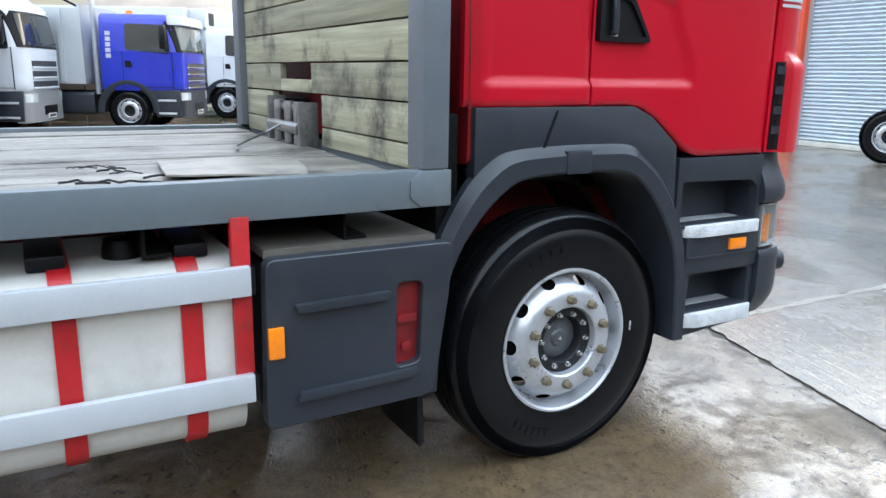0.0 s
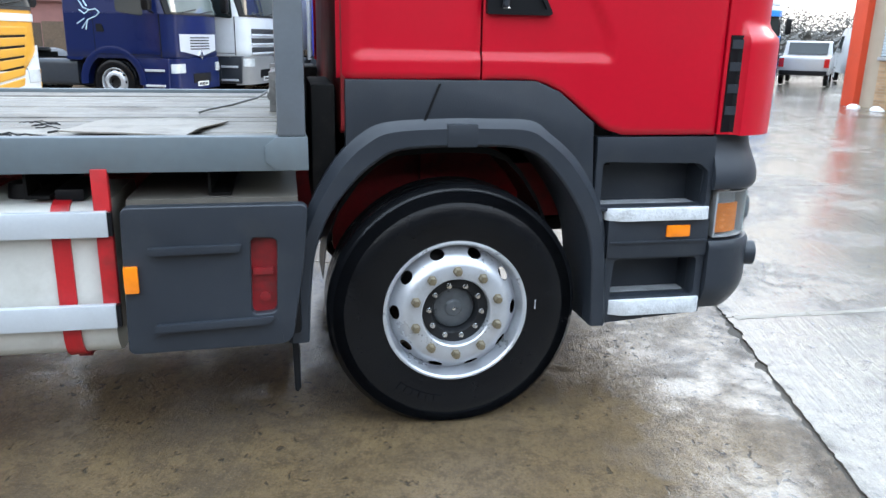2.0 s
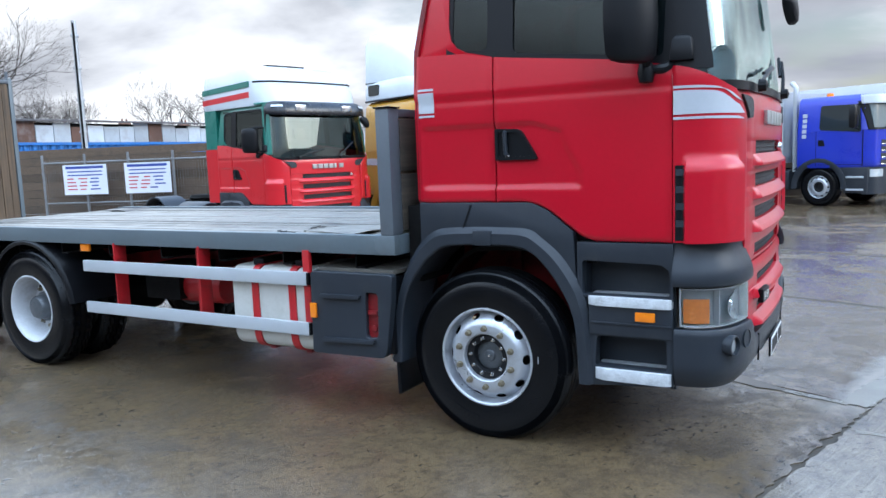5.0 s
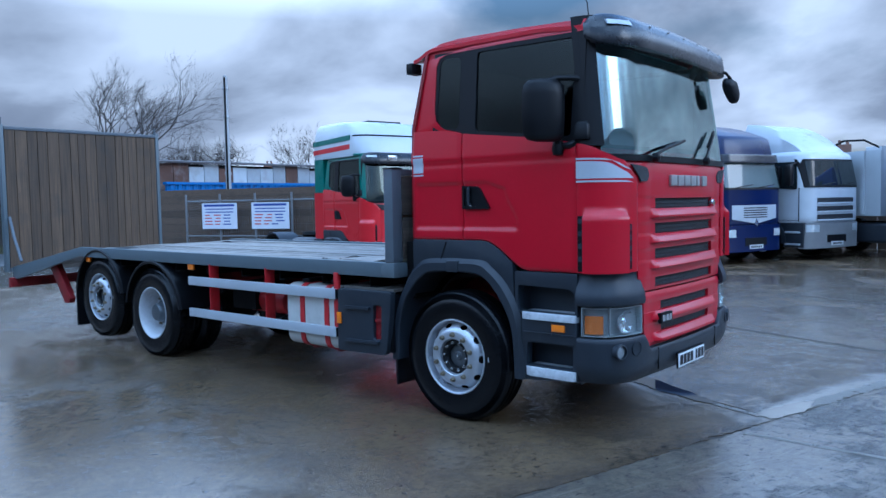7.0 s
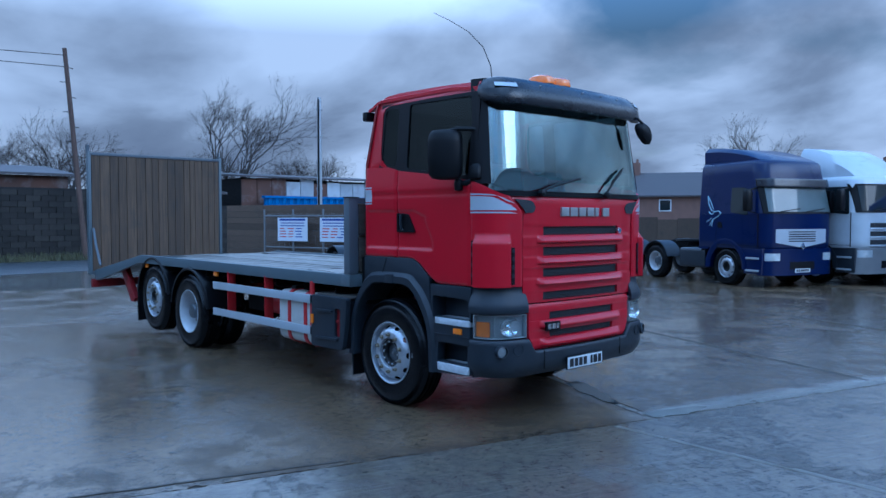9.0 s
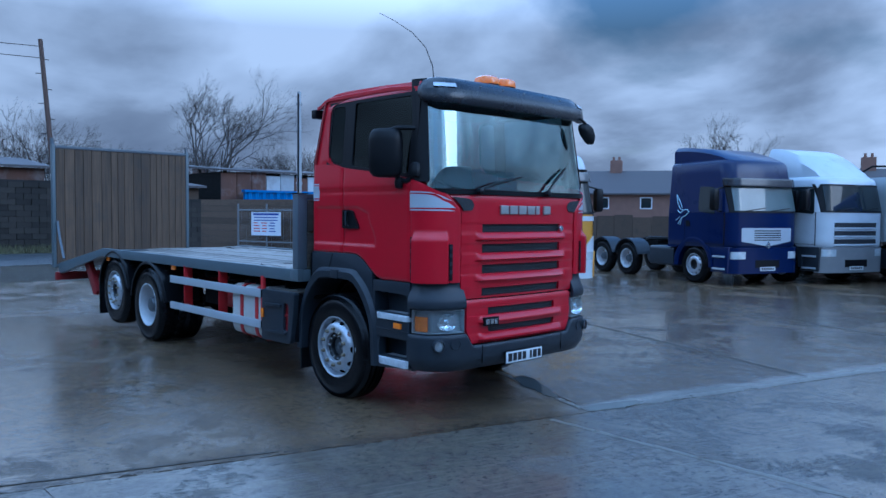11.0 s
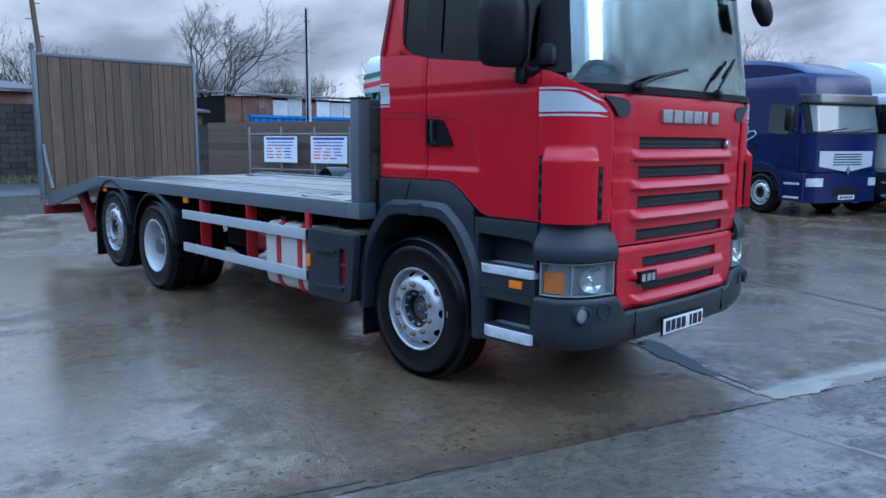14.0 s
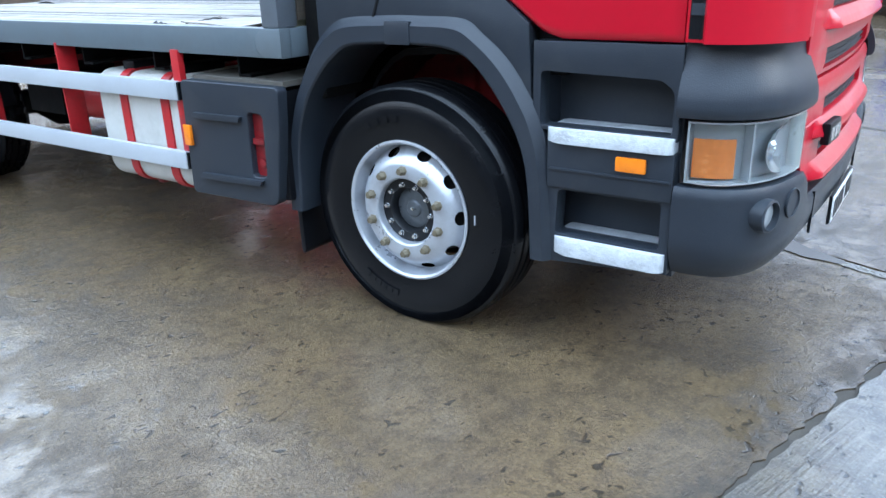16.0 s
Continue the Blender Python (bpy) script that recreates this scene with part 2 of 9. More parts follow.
HUBDARK = surf("oily_hub_iron", (0.010, 0.011, 0.013), 0.4, spec=0.3, var=0.3, scale=20, dirt=0.15, dirt_color=(0.04, 0.036, 0.03))
RUBBER = surf("tyre_rubber", (0.0045, 0.0049, 0.0060), 0.24, spec=0.22, var=0.25, scale=9, fine=120, bump=0.12, dirt=0.15, dirt_color=(0.016, 0.016, 0.016))
TANK = surf("cream_tank_paint", (0.54, 0.53, 0.49), 0.5, var=0.08, scale=3, dirt=0.45, dirt_color=(0.30, 0.27, 0.22))
SILVER = surf("silver_decal", (0.50, 0.53, 0.57), 0.35, metal=0.2, var=0.06)
DULLSILVER = surf("dull_silver_badge", (0.42, 0.42, 0.40), 0.35, metal=0.6, var=0.15, scale=20)
MESHBLACK = surf("grille_mesh", (0.020, 0.021, 0.024), 0.6, var=0.4, scale=60, fine=300, bump=0.6)
AMBER = surf("amber_lens", (0.85, 0.22, 0.01), 0.2, var=0.08, scale=30, coat=0.5)
AMBERDIM = surf("orange_lens_insert", (0.62, 0.17, 0.03), 0.25, var=0.15, scale=30, coat=0.3)
REDLENS = surf("red_lens", (0.45, 0.01, 0.01), 0.2, var=0.1, coat=0.5)
PLATEW = surf("white_plate", (0.72, 0.73, 0.72), 0.35, var=0.05)
INKB = surf("black_ink", (0.01, 0.01, 0.012), 0.5, var=0.1)
SEATC = surf("grey_seat_cloth", (0.03, 0.032, 0.037), 0.9, var=0.3, scale=12, fine=200, bump=0.2)
LINING = surf("grey_cab_lining", (0.10, 0.10, 0.105), 0.85, var=0.08, scale=3)
DASH = surf("dark_dashboard", (0.045, 0.045, 0.048), 0.6, var=0.2, scale=6)
GLASS_SIDE = glass("tinted_side_glass", (0.22, 0.26, 0.28), 1.42)
GLASS_FRONT = glass("green_tinted_windscreen", (0.80, 0.92, 0.92), 2.6)
GLASS_DULL = glass("dull_tinted_windscreen", (0.42, 0.50, 0.48), 1.7)
GLASS_LAMP = glass("lamp_glass", (0.93, 0.95, 0.96))
# Shade behind and under the lorry put into a darker, blotched red.
SHADERED = surf("sooty_red_paint", (0.20, 0.004, 0.007), 0.5, var=0.3, scale=4, dirt=0.7, dirt_color=(0.012, 0.010, 0.010))
CAPGREY = surf("grey_hub_cap", (0.10, 0.11, 0.12), 0.3, metal=0.3, var=0.2, scale=25, dirt=0.3, dirt_color=(0.03, 0.03, 0.03))
MIRROR = surf("mirror_glass", (0.7, 0.75, 0.78), 0.03, metal=1.0, var=0.02)
DECKW = wood("wet_grey_deck_board", (0.085, 0.077, 0.066), (0.27, 0.248, 0.215), 0, 0.58, 0.85, wet=0.28)
HEADW = wood("weathered_olive_board", (0.145, 0.14, 0.092), (0.325, 0.31, 0.215), 1, 0.7, 0.9)
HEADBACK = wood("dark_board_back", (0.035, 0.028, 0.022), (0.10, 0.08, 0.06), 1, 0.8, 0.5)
RAMPW = wood("brown_ramp_board", (0.038, 0.023, 0.012), (0.125, 0.078, 0.043), 2, 0.6, 0.35)


# ---- mesh helpers ----
def thing(name, label, category, at=None, group="", kind=""):
    ob = new(name)
    ob.empty_display_size = 0.2
    if at is not None:
        ob.matrix_world = at
    return tagged(ob, label, category, group, kind)


def part(name, bm, mat, parent=None, label="", bev=0.0, seg=2, smooth=35.0):
    """Links a bmesh as one mesh object under a thing or a part."""
    if bev:
        bmesh.ops.recalc_face_normals(bm, faces=bm.faces)
        sharp = [e for e in bm.edges if len(e.link_faces) == 2 and e.calc_face_angle(0) > 0.5]
        bmesh.ops.bevel(bm, geom=sharp, offset=bev, segments=seg, affect="EDGES", profile=0.6, clamp_overlap=True)
    bmesh.ops.recalc_face_normals(bm, faces=bm.faces)
    me = bpy.data.meshes.new(name)
    bm.to_mesh(me)
    bm.free()
    for one in mat if isinstance(mat, (list, tuple)) else [mat]:
        me.materials.append(one)
    if smooth:
        me.polygons.foreach_set("use_smooth", [True] * len(me.polygons))
        me.set_sharp_from_angle(angle=radians(smooth))
    ob = new(name, me)
    if parent is not None:
        ob.parent = parent
    return tagged(ob, label)


def ngon(bm, pts):
    return bm.faces.new([bm.verts.new(p) for p in pts])


def box(bm, x0, x1, y0, y1, z0, z1):
    vs = [bm.verts.new((x, y, z)) for x in (x0, x1) for y in (y0, y1) for z in (z0, z1)]
    for q in ((0, 1, 3, 2), (4, 6, 7, 5), (0, 4, 5, 1), (2, 3, 7, 6), (0, 2, 6, 4), (1, 5, 7, 3)):
        bm.faces.new([vs[i] for i in q])
    return vs


def put3(axis, a, p):
    return (a, p[0], p[1]) if axis == "x" else (p[0], a, p[1]) if axis == "y" else (p[0], p[1], a)


def prism(bm, pts, axis, a, b):
    """A flat outline drawn out along an axis from a to b. Outline: (y, z) for x, (x, z) for y, (x, y) for z."""
    lo = [bm.verts.new(put3(axis, a, p)) for p in pts]
    hi = [bm.verts.new(put3(axis, b, p)) for p in pts]
    faces = [bm.faces.new(lo), bm.faces.new(hi[::-1])]
    for f in faces:
        f.normal_update()
    n = len(pts)
    for i in range(n):
        bm.faces.new((lo[i], lo[(i + 1) % n], hi[(i + 1) % n], hi[i]))
    if n > 4:
        bmesh.ops.triangulate(bm, faces=faces, quad_method="BEAUTY", ngon_method="EAR_CLIP")
    return lo + hi


def ring(c, axis, r, n, turn=0.0):
    out = []
    for i in range(n):
        a = 2 * math.pi * i / n + turn
        out.append(put3(axis, c["xyz".index(axis)], [(c[j] + r * (math.cos(a), math.sin(a))[k]) for k, j in enumerate([j for j in range(3) if "xyz"[j] != axis])]))
    return out


def loft(bm, rings, caps=True, closed=True):
    vs = [[bm.verts.new(p) for p in r] for r in rings]
    n = len(rings[0])
    for a, b in zip(vs, vs[1:]):
        for i in range(n if closed else n - 1):
            bm.faces.new((a[i], a[(i + 1) % n], b[(i + 1) % n], b[i]))
    if caps:
        bm.faces.new(vs[0][::-1]); bm.faces.new(vs[-1])
    return vs


def lathe(bm, prof, c, axis="y", n=48, caps=False):
    """prof: (radius, along) pairs, turned round the axis through c."""
    k = "xyz".index(axis)
    rings = []
    for r, s in prof:
        q = list(c); q[k] += s
        rings.append(ring(q, axis, r, n))
    return loft(bm, rings, caps)


def tube(bm, pts, r, n=8, taper=1.0):
    pts = [Vector(p) for p in pts]
    rings = []
    side = None
    for i, p in enumerate(pts):
        d = (pts[min(i + 1, len(pts) - 1)] - pts[max(i - 1, 0)]).normalized()
        if side is None:
            side = d.orthogonal().normalized()
        side = (side - d * side.dot(d)).normalized()
        up = d.cross(side)
        rad = r * (1 + (taper - 1) * i / max(1, len(pts) - 1))
        rings.append([p + (side * math.cos(a) + up * math.sin(a)) * rad for a in (2 * math.pi * j / n for j in range(n))])
    loft(bm, rings)


def rounded(pts, r, n=4):
    """An outline with its corners rounded; r one radius or one for each corner."""
    out, m = [], len(pts)
    for i in range(m):
        p0, p1, p2 = (Vector(pts[(i + k) % m]) for k in (-1, 0, 1))
        rr = r[i] if isinstance(r, (list, tuple)) else r
        a, b = (p0 - p1), (p2 - p1)
        if rr <= 0:
            out.append(tuple(p1)); continue
        t = min(rr, a.length * 0.49, b.length * 0.49)
        s, e = p1 + a.normalized() * t, p1 + b.normalized() * t
        for k in range(n + 1):
            f = k / n
            out.append(tuple(s * (1 - f) ** 2 + p1 * 2 * f * (1 - f) + e * f ** 2))
    return out


def pierced(bm, outer, inner, axis, a, b, shift=None):
    """A panel with one hole, a to b thick; both outlines must be seen whole from the hole's middle."""
    c = sum((Vector(p) for p in inner), Vector((0, 0))) / len(inner)

    def hit(poly, ang):
        d = Vector((math.cos(ang), math.sin(ang)))
        best = None
        for i in range(len(poly)):
            p, q = Vector(poly[i]) - c, Vector(poly[(i + 1) % len(poly)]) - c
            e = q - p
            den = d.x * e.y - d.y * e.x
            if abs(den) < 1e-12:
                continue
            t = (p.x * e.y - p.y * e.x) / den
            s = (p.x * d.y - p.y * d.x) / den
            if t > 0 and -1e-6 <= s <= 1 + 1e-6 and (best is None or t < best):
                best = t
        return c + d * best
    angs = sorted({round(math.atan2(p[1] - c.y, p[0] - c.x), 4) for p in list(outer) + list(inner)})
    rows = []
    for poly in (outer, inner):
        for at in (a, b):
            rows.append([bm.verts.new(put3(axis, at, hit(poly, g))) for g in angs])
    oa, ob_, ia, ib = rows
    n = len(angs)
    for i in range(n):
        j = (i + 1) % n
        bm.faces.new((oa[i], oa[j], ia[j], ia[i])); bm.faces.new((ob_[i], ib[i], ib[j], ob_[j]))
        bm.faces.new((oa[i], ob_[i], ob_[j], oa[j])); bm.faces.new((ia[i], ia[j], ib[j], ib[i]))


def mirrored(bm, axis=1):
    """Turns a bmesh into its mirror image across the long middle plane."""
    for v in bm.verts:
        v.co[axis] = -v.co[axis]
    bmesh.ops.reverse_faces(bm, faces=bm.faces)
    return bm


def step01(a, b, x):
    t = min(1, max(0, (x - a) / (b - a)))
    return t * t * (3 - 2 * t)


def sheet(bm, fn, us, vs, thick=0.0, skip=None):
    """A grid fn(u, v, off) over us x vs; with thick it gets a back and edges. skip(u, v): leave that cell open."""
    g = [[bm.verts.new(fn(u, v, 0.0)) for v in vs] for u in us]
    h = [[bm.verts.new(fn(u, v, -thick)) for v in vs] for u in us] if thick else None
    nu, nv = len(us) - 1, len(vs) - 1
    opened = [[bool(skip and skip((us[i] + us[i + 1]) / 2, (vs[j] + vs[j + 1]) / 2)) for j in range(nv)] for i in range(nu)]
    for i in range(nu):
        for j in range(nv):
            if opened[i][j]:
                continue
            bm.faces.new((g[i][j], g[i + 1][j], g[i + 1][j + 1], g[i][j + 1]))
            if thick:
                bm.faces.new((h[i][j], h[i][j + 1], h[i + 1][j + 1], h[i + 1][j]))
                for di, dj, p, q in ((-1, 0, (i, j), (i, j + 1)), (1, 0, (i + 1, j + 1), (i + 1, j)), (0, -1, (i + 1, j), (i, j)), (0, 1, (i, j + 1), (i + 1, j + 1))):
                    a, c = i + di, j + dj
                    if a < 0 or c < 0 or a >= nu or c >= nv or opened[a][c]:
                        bm.faces.new((g[p[0]][p[1]], g[q[0]][q[1]], h[q[0]][q[1]], h[p[0]][p[1]]))
    loose = [v for v in bm.verts if not v.link_faces]
    bmesh.ops.delete(bm, geom=loose, context="VERTS")


def span(a, b, n):
    return [a + (b - a) * i / n for i in range(n + 1)]


def bars(bm, x0, x1, z0, z1, n, axis, a, b, gap=0.25, seed=1):
    """Plain bars that stand for writing: n blocks side by side."""
    rnd = random.Random(seed)
    w = (x1 - x0) / n
    for i in range(n):
        l, r = x0 + i * w + w * gap / 2, x0 + (i + 1) * w - w * gap / 2
        prism(bm, [(l, z0), (r, z0), (r, z1), (l, z1)], axis, a, b)


# ---- wheels ----
def tyre_mesh(R=0.52, w=0.30, lugs=False):
    """Tyre round the y axis, outer wall towards -y; flattened a little where it stands."""
    h = w / 2
    prof = [(0.295, h - 0.02), (0.30, h - 0.005), (0.33, h), (0.40, h + 0.005), (0.455, h - 0.002), (R - 0.035, h - 0.012), (R - 0.016, h - 0.022), (R, h - 0.040)]
    ribs = []
    for k in range(8):
        r = 0.458 + 0.0056 * k
        y = float(np.interp(r, [p[0] for p in prof[2:]], [p[1] for p in prof[2:]]))
        ribs += [(r - 0.0018, y), (r, y + 0.0042), (r + 0.0018, y - 0.0004)]
    prof = prof[:5] + ribs + [p for p in prof[5:] if p[0] > 0.5]
    groove = []
    for g in (0.085, 0.03, -0.03, -0.085):
        groove += [(R + 0.002, g + 0.008), (R - 0.013, g + 0.006), (R - 0.013, g - 0.006), (R + 0.002, g - 0.008)]
    prof = prof + groove + [(r, -s) for r, s in prof[::-1]]
    prof = [(r, -s if s > 0 else -s * 0.72) for r, s in prof]
    bm = bmesh.new()
    lathe(bm, prof, (0, 0, 0), "y", 72)
    if lugs:
        for v in bm.verts:
            rad = math.hypot(v.co.x, v.co.z)
            if rad > R - 0.005:
                k = round(math.atan2(v.co.z, v.co.x) / (2 * math.pi) * 72) + (1 if v.co.y > 0 else 0)
                f = (rad + (0.008 if k % 2 else -0.012)) / rad
                v.co.x, v.co.z = v.co.x * f, v.co.z * f
    for v in bm.verts:
        if v.co.z < -R + 0.03:
            v.co.z = max(v.co.z, -R + 0.02)
    bmesh.ops.recalc_face_normals(bm, faces=bm.faces)
    return bm


def rim_bm(deep=False, holes=10):
    """Disc wheel round the y axis, face towards -y, with real openings in the disc."""
    bm = bmesh.new()
    if deep:
        prof = [(0.297, -0.142), (0.300, -0.150), (0.292, -0.152), (0.284, -0.146), (0.272, -0.12), (0.262, -0.05), (0.255, 0.02), (0.245, 0.05)]
        web = [(0.245, 0.05), (0.235, 0.052), (0.225, 0.050), (0.215, 0.047), (0.205, 0.044), (0.195, 0.040), (0.185, 0.036), (0.17, 0.03), (0.15, 0.025), (0.12, 0.022), (0.10, 0.022)]
        hole_r, er, et = 0.212, 0.026, 0.036
    else:
        prof = [(0.297, -0.142), (0.300, -0.151), (0.292, -0.153), (0.284, -0.147), (0.278, -0.125), (0.272, -0.105), (0.268, -0.09)]
        web = [(0.268, -0.09), (0.264, -0.094), (0.259, -0.102), (0.254, -0.110), (0.248, -0.119), (0.242, -0.127), (0.235, -0.135), (0.228, -0.142), (0.220, -0.150), (0.208, -0.157), (0.195, -0.161), (0.170, -0.163), (0.148, -0.163), (0.142, -0.158), (0.138, -0.13)]
        hole_r, er, et = 0.248, 0.0165, 0.030
    n = holes * 22
    lathe(bm, prof, (0, 0, 0), "y", 72)
    rings = [ring((0, s, 0), "y", r, n) for r, s in web]
    vs = loft(bm, rings, caps=False)
    dead = []
    for i in range(n):
        th = ((i / 22 + 0.5) % 1 - 0.5) * 2 * math.pi / holes
        for j, (r, s) in enumerate(web):
            v = vs[j][i]
            x, y = th * hole_r / et, (r - hole_r) / er
            d = math.hypot(x, y)
            v.tag = d <= 1.16
            if 0.75 < d <= 1.16:
                k = 1 / d
                rr, tt = hole_r + (r - hole_r) * k, th * k
                a = 2 * math.pi * (round(i / 22) % holes) / holes + tt
                yy = np.interp(rr, [p[0] for p in web[::-1]], [p[1] for p in web[::-1]])
                v.co = Vector((rr * math.cos(a), yy, rr * math.sin(a)))
    for f in list(bm.faces):
        if all(v.tag for v in f.verts):
            dead.append(f)
    bmesh.ops.delete(bm, geom=dead, context="FACES")
    return bm


def hub_bm(deep=False):
    bm = bmesh.new()
    if deep:
        lathe(bm, [(0.14, 0.03), (0.135, -0.015), (0.115, -0.025), (0.105, -0.085), (0.09, -0.105), (0.05, -0.112), (0.001, -0.112)], (0, 0, 0), "y", 40)
    else:
        lathe(bm, [(0.150, -0.10), (0.143, -0.128), (0.122, -0.130), (0.099, -0.130), (0.094, -0.124), (0.090, -0.085), (0.060, -0.080), (0.001, -0.080)], (0, 0, 0), "y", 40)
    lathe(bm, [(0.27, 0.15), (0.20, 0.14), (0.14, 0.12)] if deep else [(0.27, 0.12), (0.24, 0.10), (0.22, 0.02), (0.14, -0.02)], (0, 0, 0), "y", 40)
    return bm


def nut_bm(r, l):
    bm = bmesh.new()
    lathe(bm, [(r * 1.25, 0), (r * 1.25, -l * 0.2), (r, -l * 0.25), (r, -l * 0.8), (r * 0.8, -l), (0.0005, -l)], (0, 0, 0), "y", 6)
    return bm


def mark_bm():
    bm = bmesh.new()
    box(bm, -0.014, 0.014, -0.1595, -0.152, 0.372, 0.402)
    return bm


def mesh_of(name, bm, mat, smooth=35.0):
    me = bpy.data.meshes.new(name)
    bmesh.ops.recalc_face_normals(bm, faces=bm.faces)
    bm.to_mesh(me); bm.free(); me.materials.append(mat)
    me.polygons.foreach_set("use_smooth", [True] * len(me.polygons))
    me.set_sharp_from_angle(angle=radians(smooth))
    return me


WHEEL = {}


def wheel(parent, x, y, z, side=-1, kind="front", scale=1.0, tilt=0.0, detail=True):
    """A wheel as a part with its tyre, hub and nuts; side -1 faces -y."""
    if kind not in WHEEL:
        deep = kind == "drive"
        WHEEL[kind] = dict(
            rim=mesh_of("rim", rim_bm(deep, 8 if deep else 10), RIMWHITE if deep else RIMPAINT),
            tyre=mesh_of("tyre", tyre_mesh(lugs=deep), RUBBER, 40),
            hub=mesh_of("hub", hub_bm(deep), CAPGREY if deep else HUBDARK),
            nut=mesh_of("wheel_nut", nut_bm(0.0165, 0.032), BRASS), bolt=mesh_of("hub_bolt", nut_bm(0.0095, 0.018), CHROME))
        if not deep:
            bm = bmesh.new()
            lathe(bm, [(0.089, -0.082), (0.087, -0.090), (0.080, -0.094), (0.038, -0.097), (0.034, -0.103), (0.028, -0.106), (0.001, -0.107)], (0, 0, 0), "y", 32)
            WHEEL[kind]["mark"] = mesh_of("sidewall_mark", mark_bm(), RUBBER, 0)
            tk = bmesh.new()
            box(tk, 0.3342, 0.3368, -0.1555, -0.145, -0.004, 0.036)
            WHEEL[kind]["tick"] = mesh_of("paint_tick", tk, RIMWHITE, 0)
            WHEEL[kind]["cap"] = mesh_of("hub_cap", bm, CAPGREY)
            bm = bmesh.new()
            lathe(bm, [(0.0085, -0.106), (0.008, -0.113), (0.0005, -0.115)], (0, 0, 0), "y", 10)
            WHEEL[kind]["dot"] = mesh_of("grease_nipple", bm, CHROME)
    K = WHEEL[kind]
    rim = new("wheel", K["rim"]); rim.parent = parent
    rim.matrix_local = pose(x, y, z, 0, tilt, 0 if side < 0 else 180) @ Matrix.Diagonal((scale, scale, scale, 1))
    for nm in ("tyre", "hub"):
        o = new(nm, K[nm]); o.parent = rim
    for nm in ("cap", "dot") if detail and "cap" in K else ():
        o = new(K[nm].name.split(".")[0], K[nm]); o.parent = rim
    if detail and kind == "front":
        # raised marks where the sidewall is lettered
        for a0, count, wd in ((0.22, 4, 0.13), (-math.pi - 0.45, 6, 0.085)):
            for i in range(count):
                o = new("sidewall_mark", K["mark"]); o.parent = rim
                o.matrix_local = Matrix.Rotation(-a0 + (i - count / 2) * wd, 4, "Y")
        o = new("paint_tick", K["tick"]); o.parent = rim
    if detail:
        for i in range(10):
            a = 2 * math.pi * (i + 0.5) / 10
            o = new("wheel_nut", K["nut"]); o.parent = rim
            o.location = (0.178 * math.cos(a), 0.028 if kind == "drive" else -0.162, 0.178 * math.sin(a))
            if kind != "drive":
                o = new("hub_bolt", K["bolt"]); o.parent = rim
                o.location = (0.111 * math.cos(a + 0.25), -0.131, 0.111 * math.sin(a + 0.25))
    return rim


# ---- the red flatbed lorry: front axle at x = 0, middle line y = 0 ----
def plan_table():
    pts = []
    for i in range(40):
        y = 0.62 * i / 40
        pts.append((1.432 - 0.022 * (y / 0.62) ** 2, y))
    e = 2.6
    for i in range(61):
        a = math.pi / 2 * i / 60
        c, s = math.cos(a) ** (2 / e), math.sin(a) ** (2 / e)
        pts.append((1.12 + 0.29 * c, 0.62 + 0.51 * s))
    for i in range(1, 8):
        pts.append((1.12 - 0.01 * i * 8, 1.13))
    P = np.array(pts)
    d = np.r_[0, np.cumsum(np.hypot(*np.diff(P, axis=0).T))]
    T = np.gradient(P, axis=0); T /= np.linalg.norm(T, axis=1)[:, None]
    return d, P, np.c_[T[:, 1], -T[:, 0]]


PLAN_D, PLAN_P, PLAN_N = plan_table()


def u_of_y(y):
    return float(np.interp(abs(y), PLAN_P[:100, 1], PLAN_D[:100]))


def u_of_x(x):
    k = len(PLAN_P)
    return float(np.interp(-x, -PLAN_P[45:, 0], PLAN_D[45:k]))


U_DOOR = u_of_x(1.092)


def cabpt(u, z, off=0.0):
    """A point on the cab's rounded front and corner: u along the plan from the middle, z its height, off outwards."""
    s, a = (1 if u >= 0 else -1), abs(u)
    x, y = np.interp(a, PLAN_D, PLAN_P[:, 0]), np.interp(a, PLAN_D, PLAN_P[:, 1])
    nx, ny = np.interp(a, PLAN_D, PLAN_N[:, 0]), np.interp(a, PLAN_D, PLAN_N[:, 1])
    x, y = x + nx * off, y + ny * off
    up = max(0.0, z - 2.05)
    return Vector((x - 0.13 * up, s * y * (1 - 0.068 * up), z))


def side_y(z):
    return -1.13 * (1 - 0.068 * max(0.0, z - 2.05))


lorry = thing("flatbed_lorry", "red flatbed lorry with low cab, wooden deck and raised loading ramp", "lorry")
GR_W = lambda z: 0.80 + 0.15 * step01(1.83, 2.02, z)
SLOTS_UP = ((1.65, 1.725), (1.468, 1.545), (1.282, 1.36), (1.08, 1.152))
SLOTS_LO = ((0.905, 0.972), (0.748, 0.806))


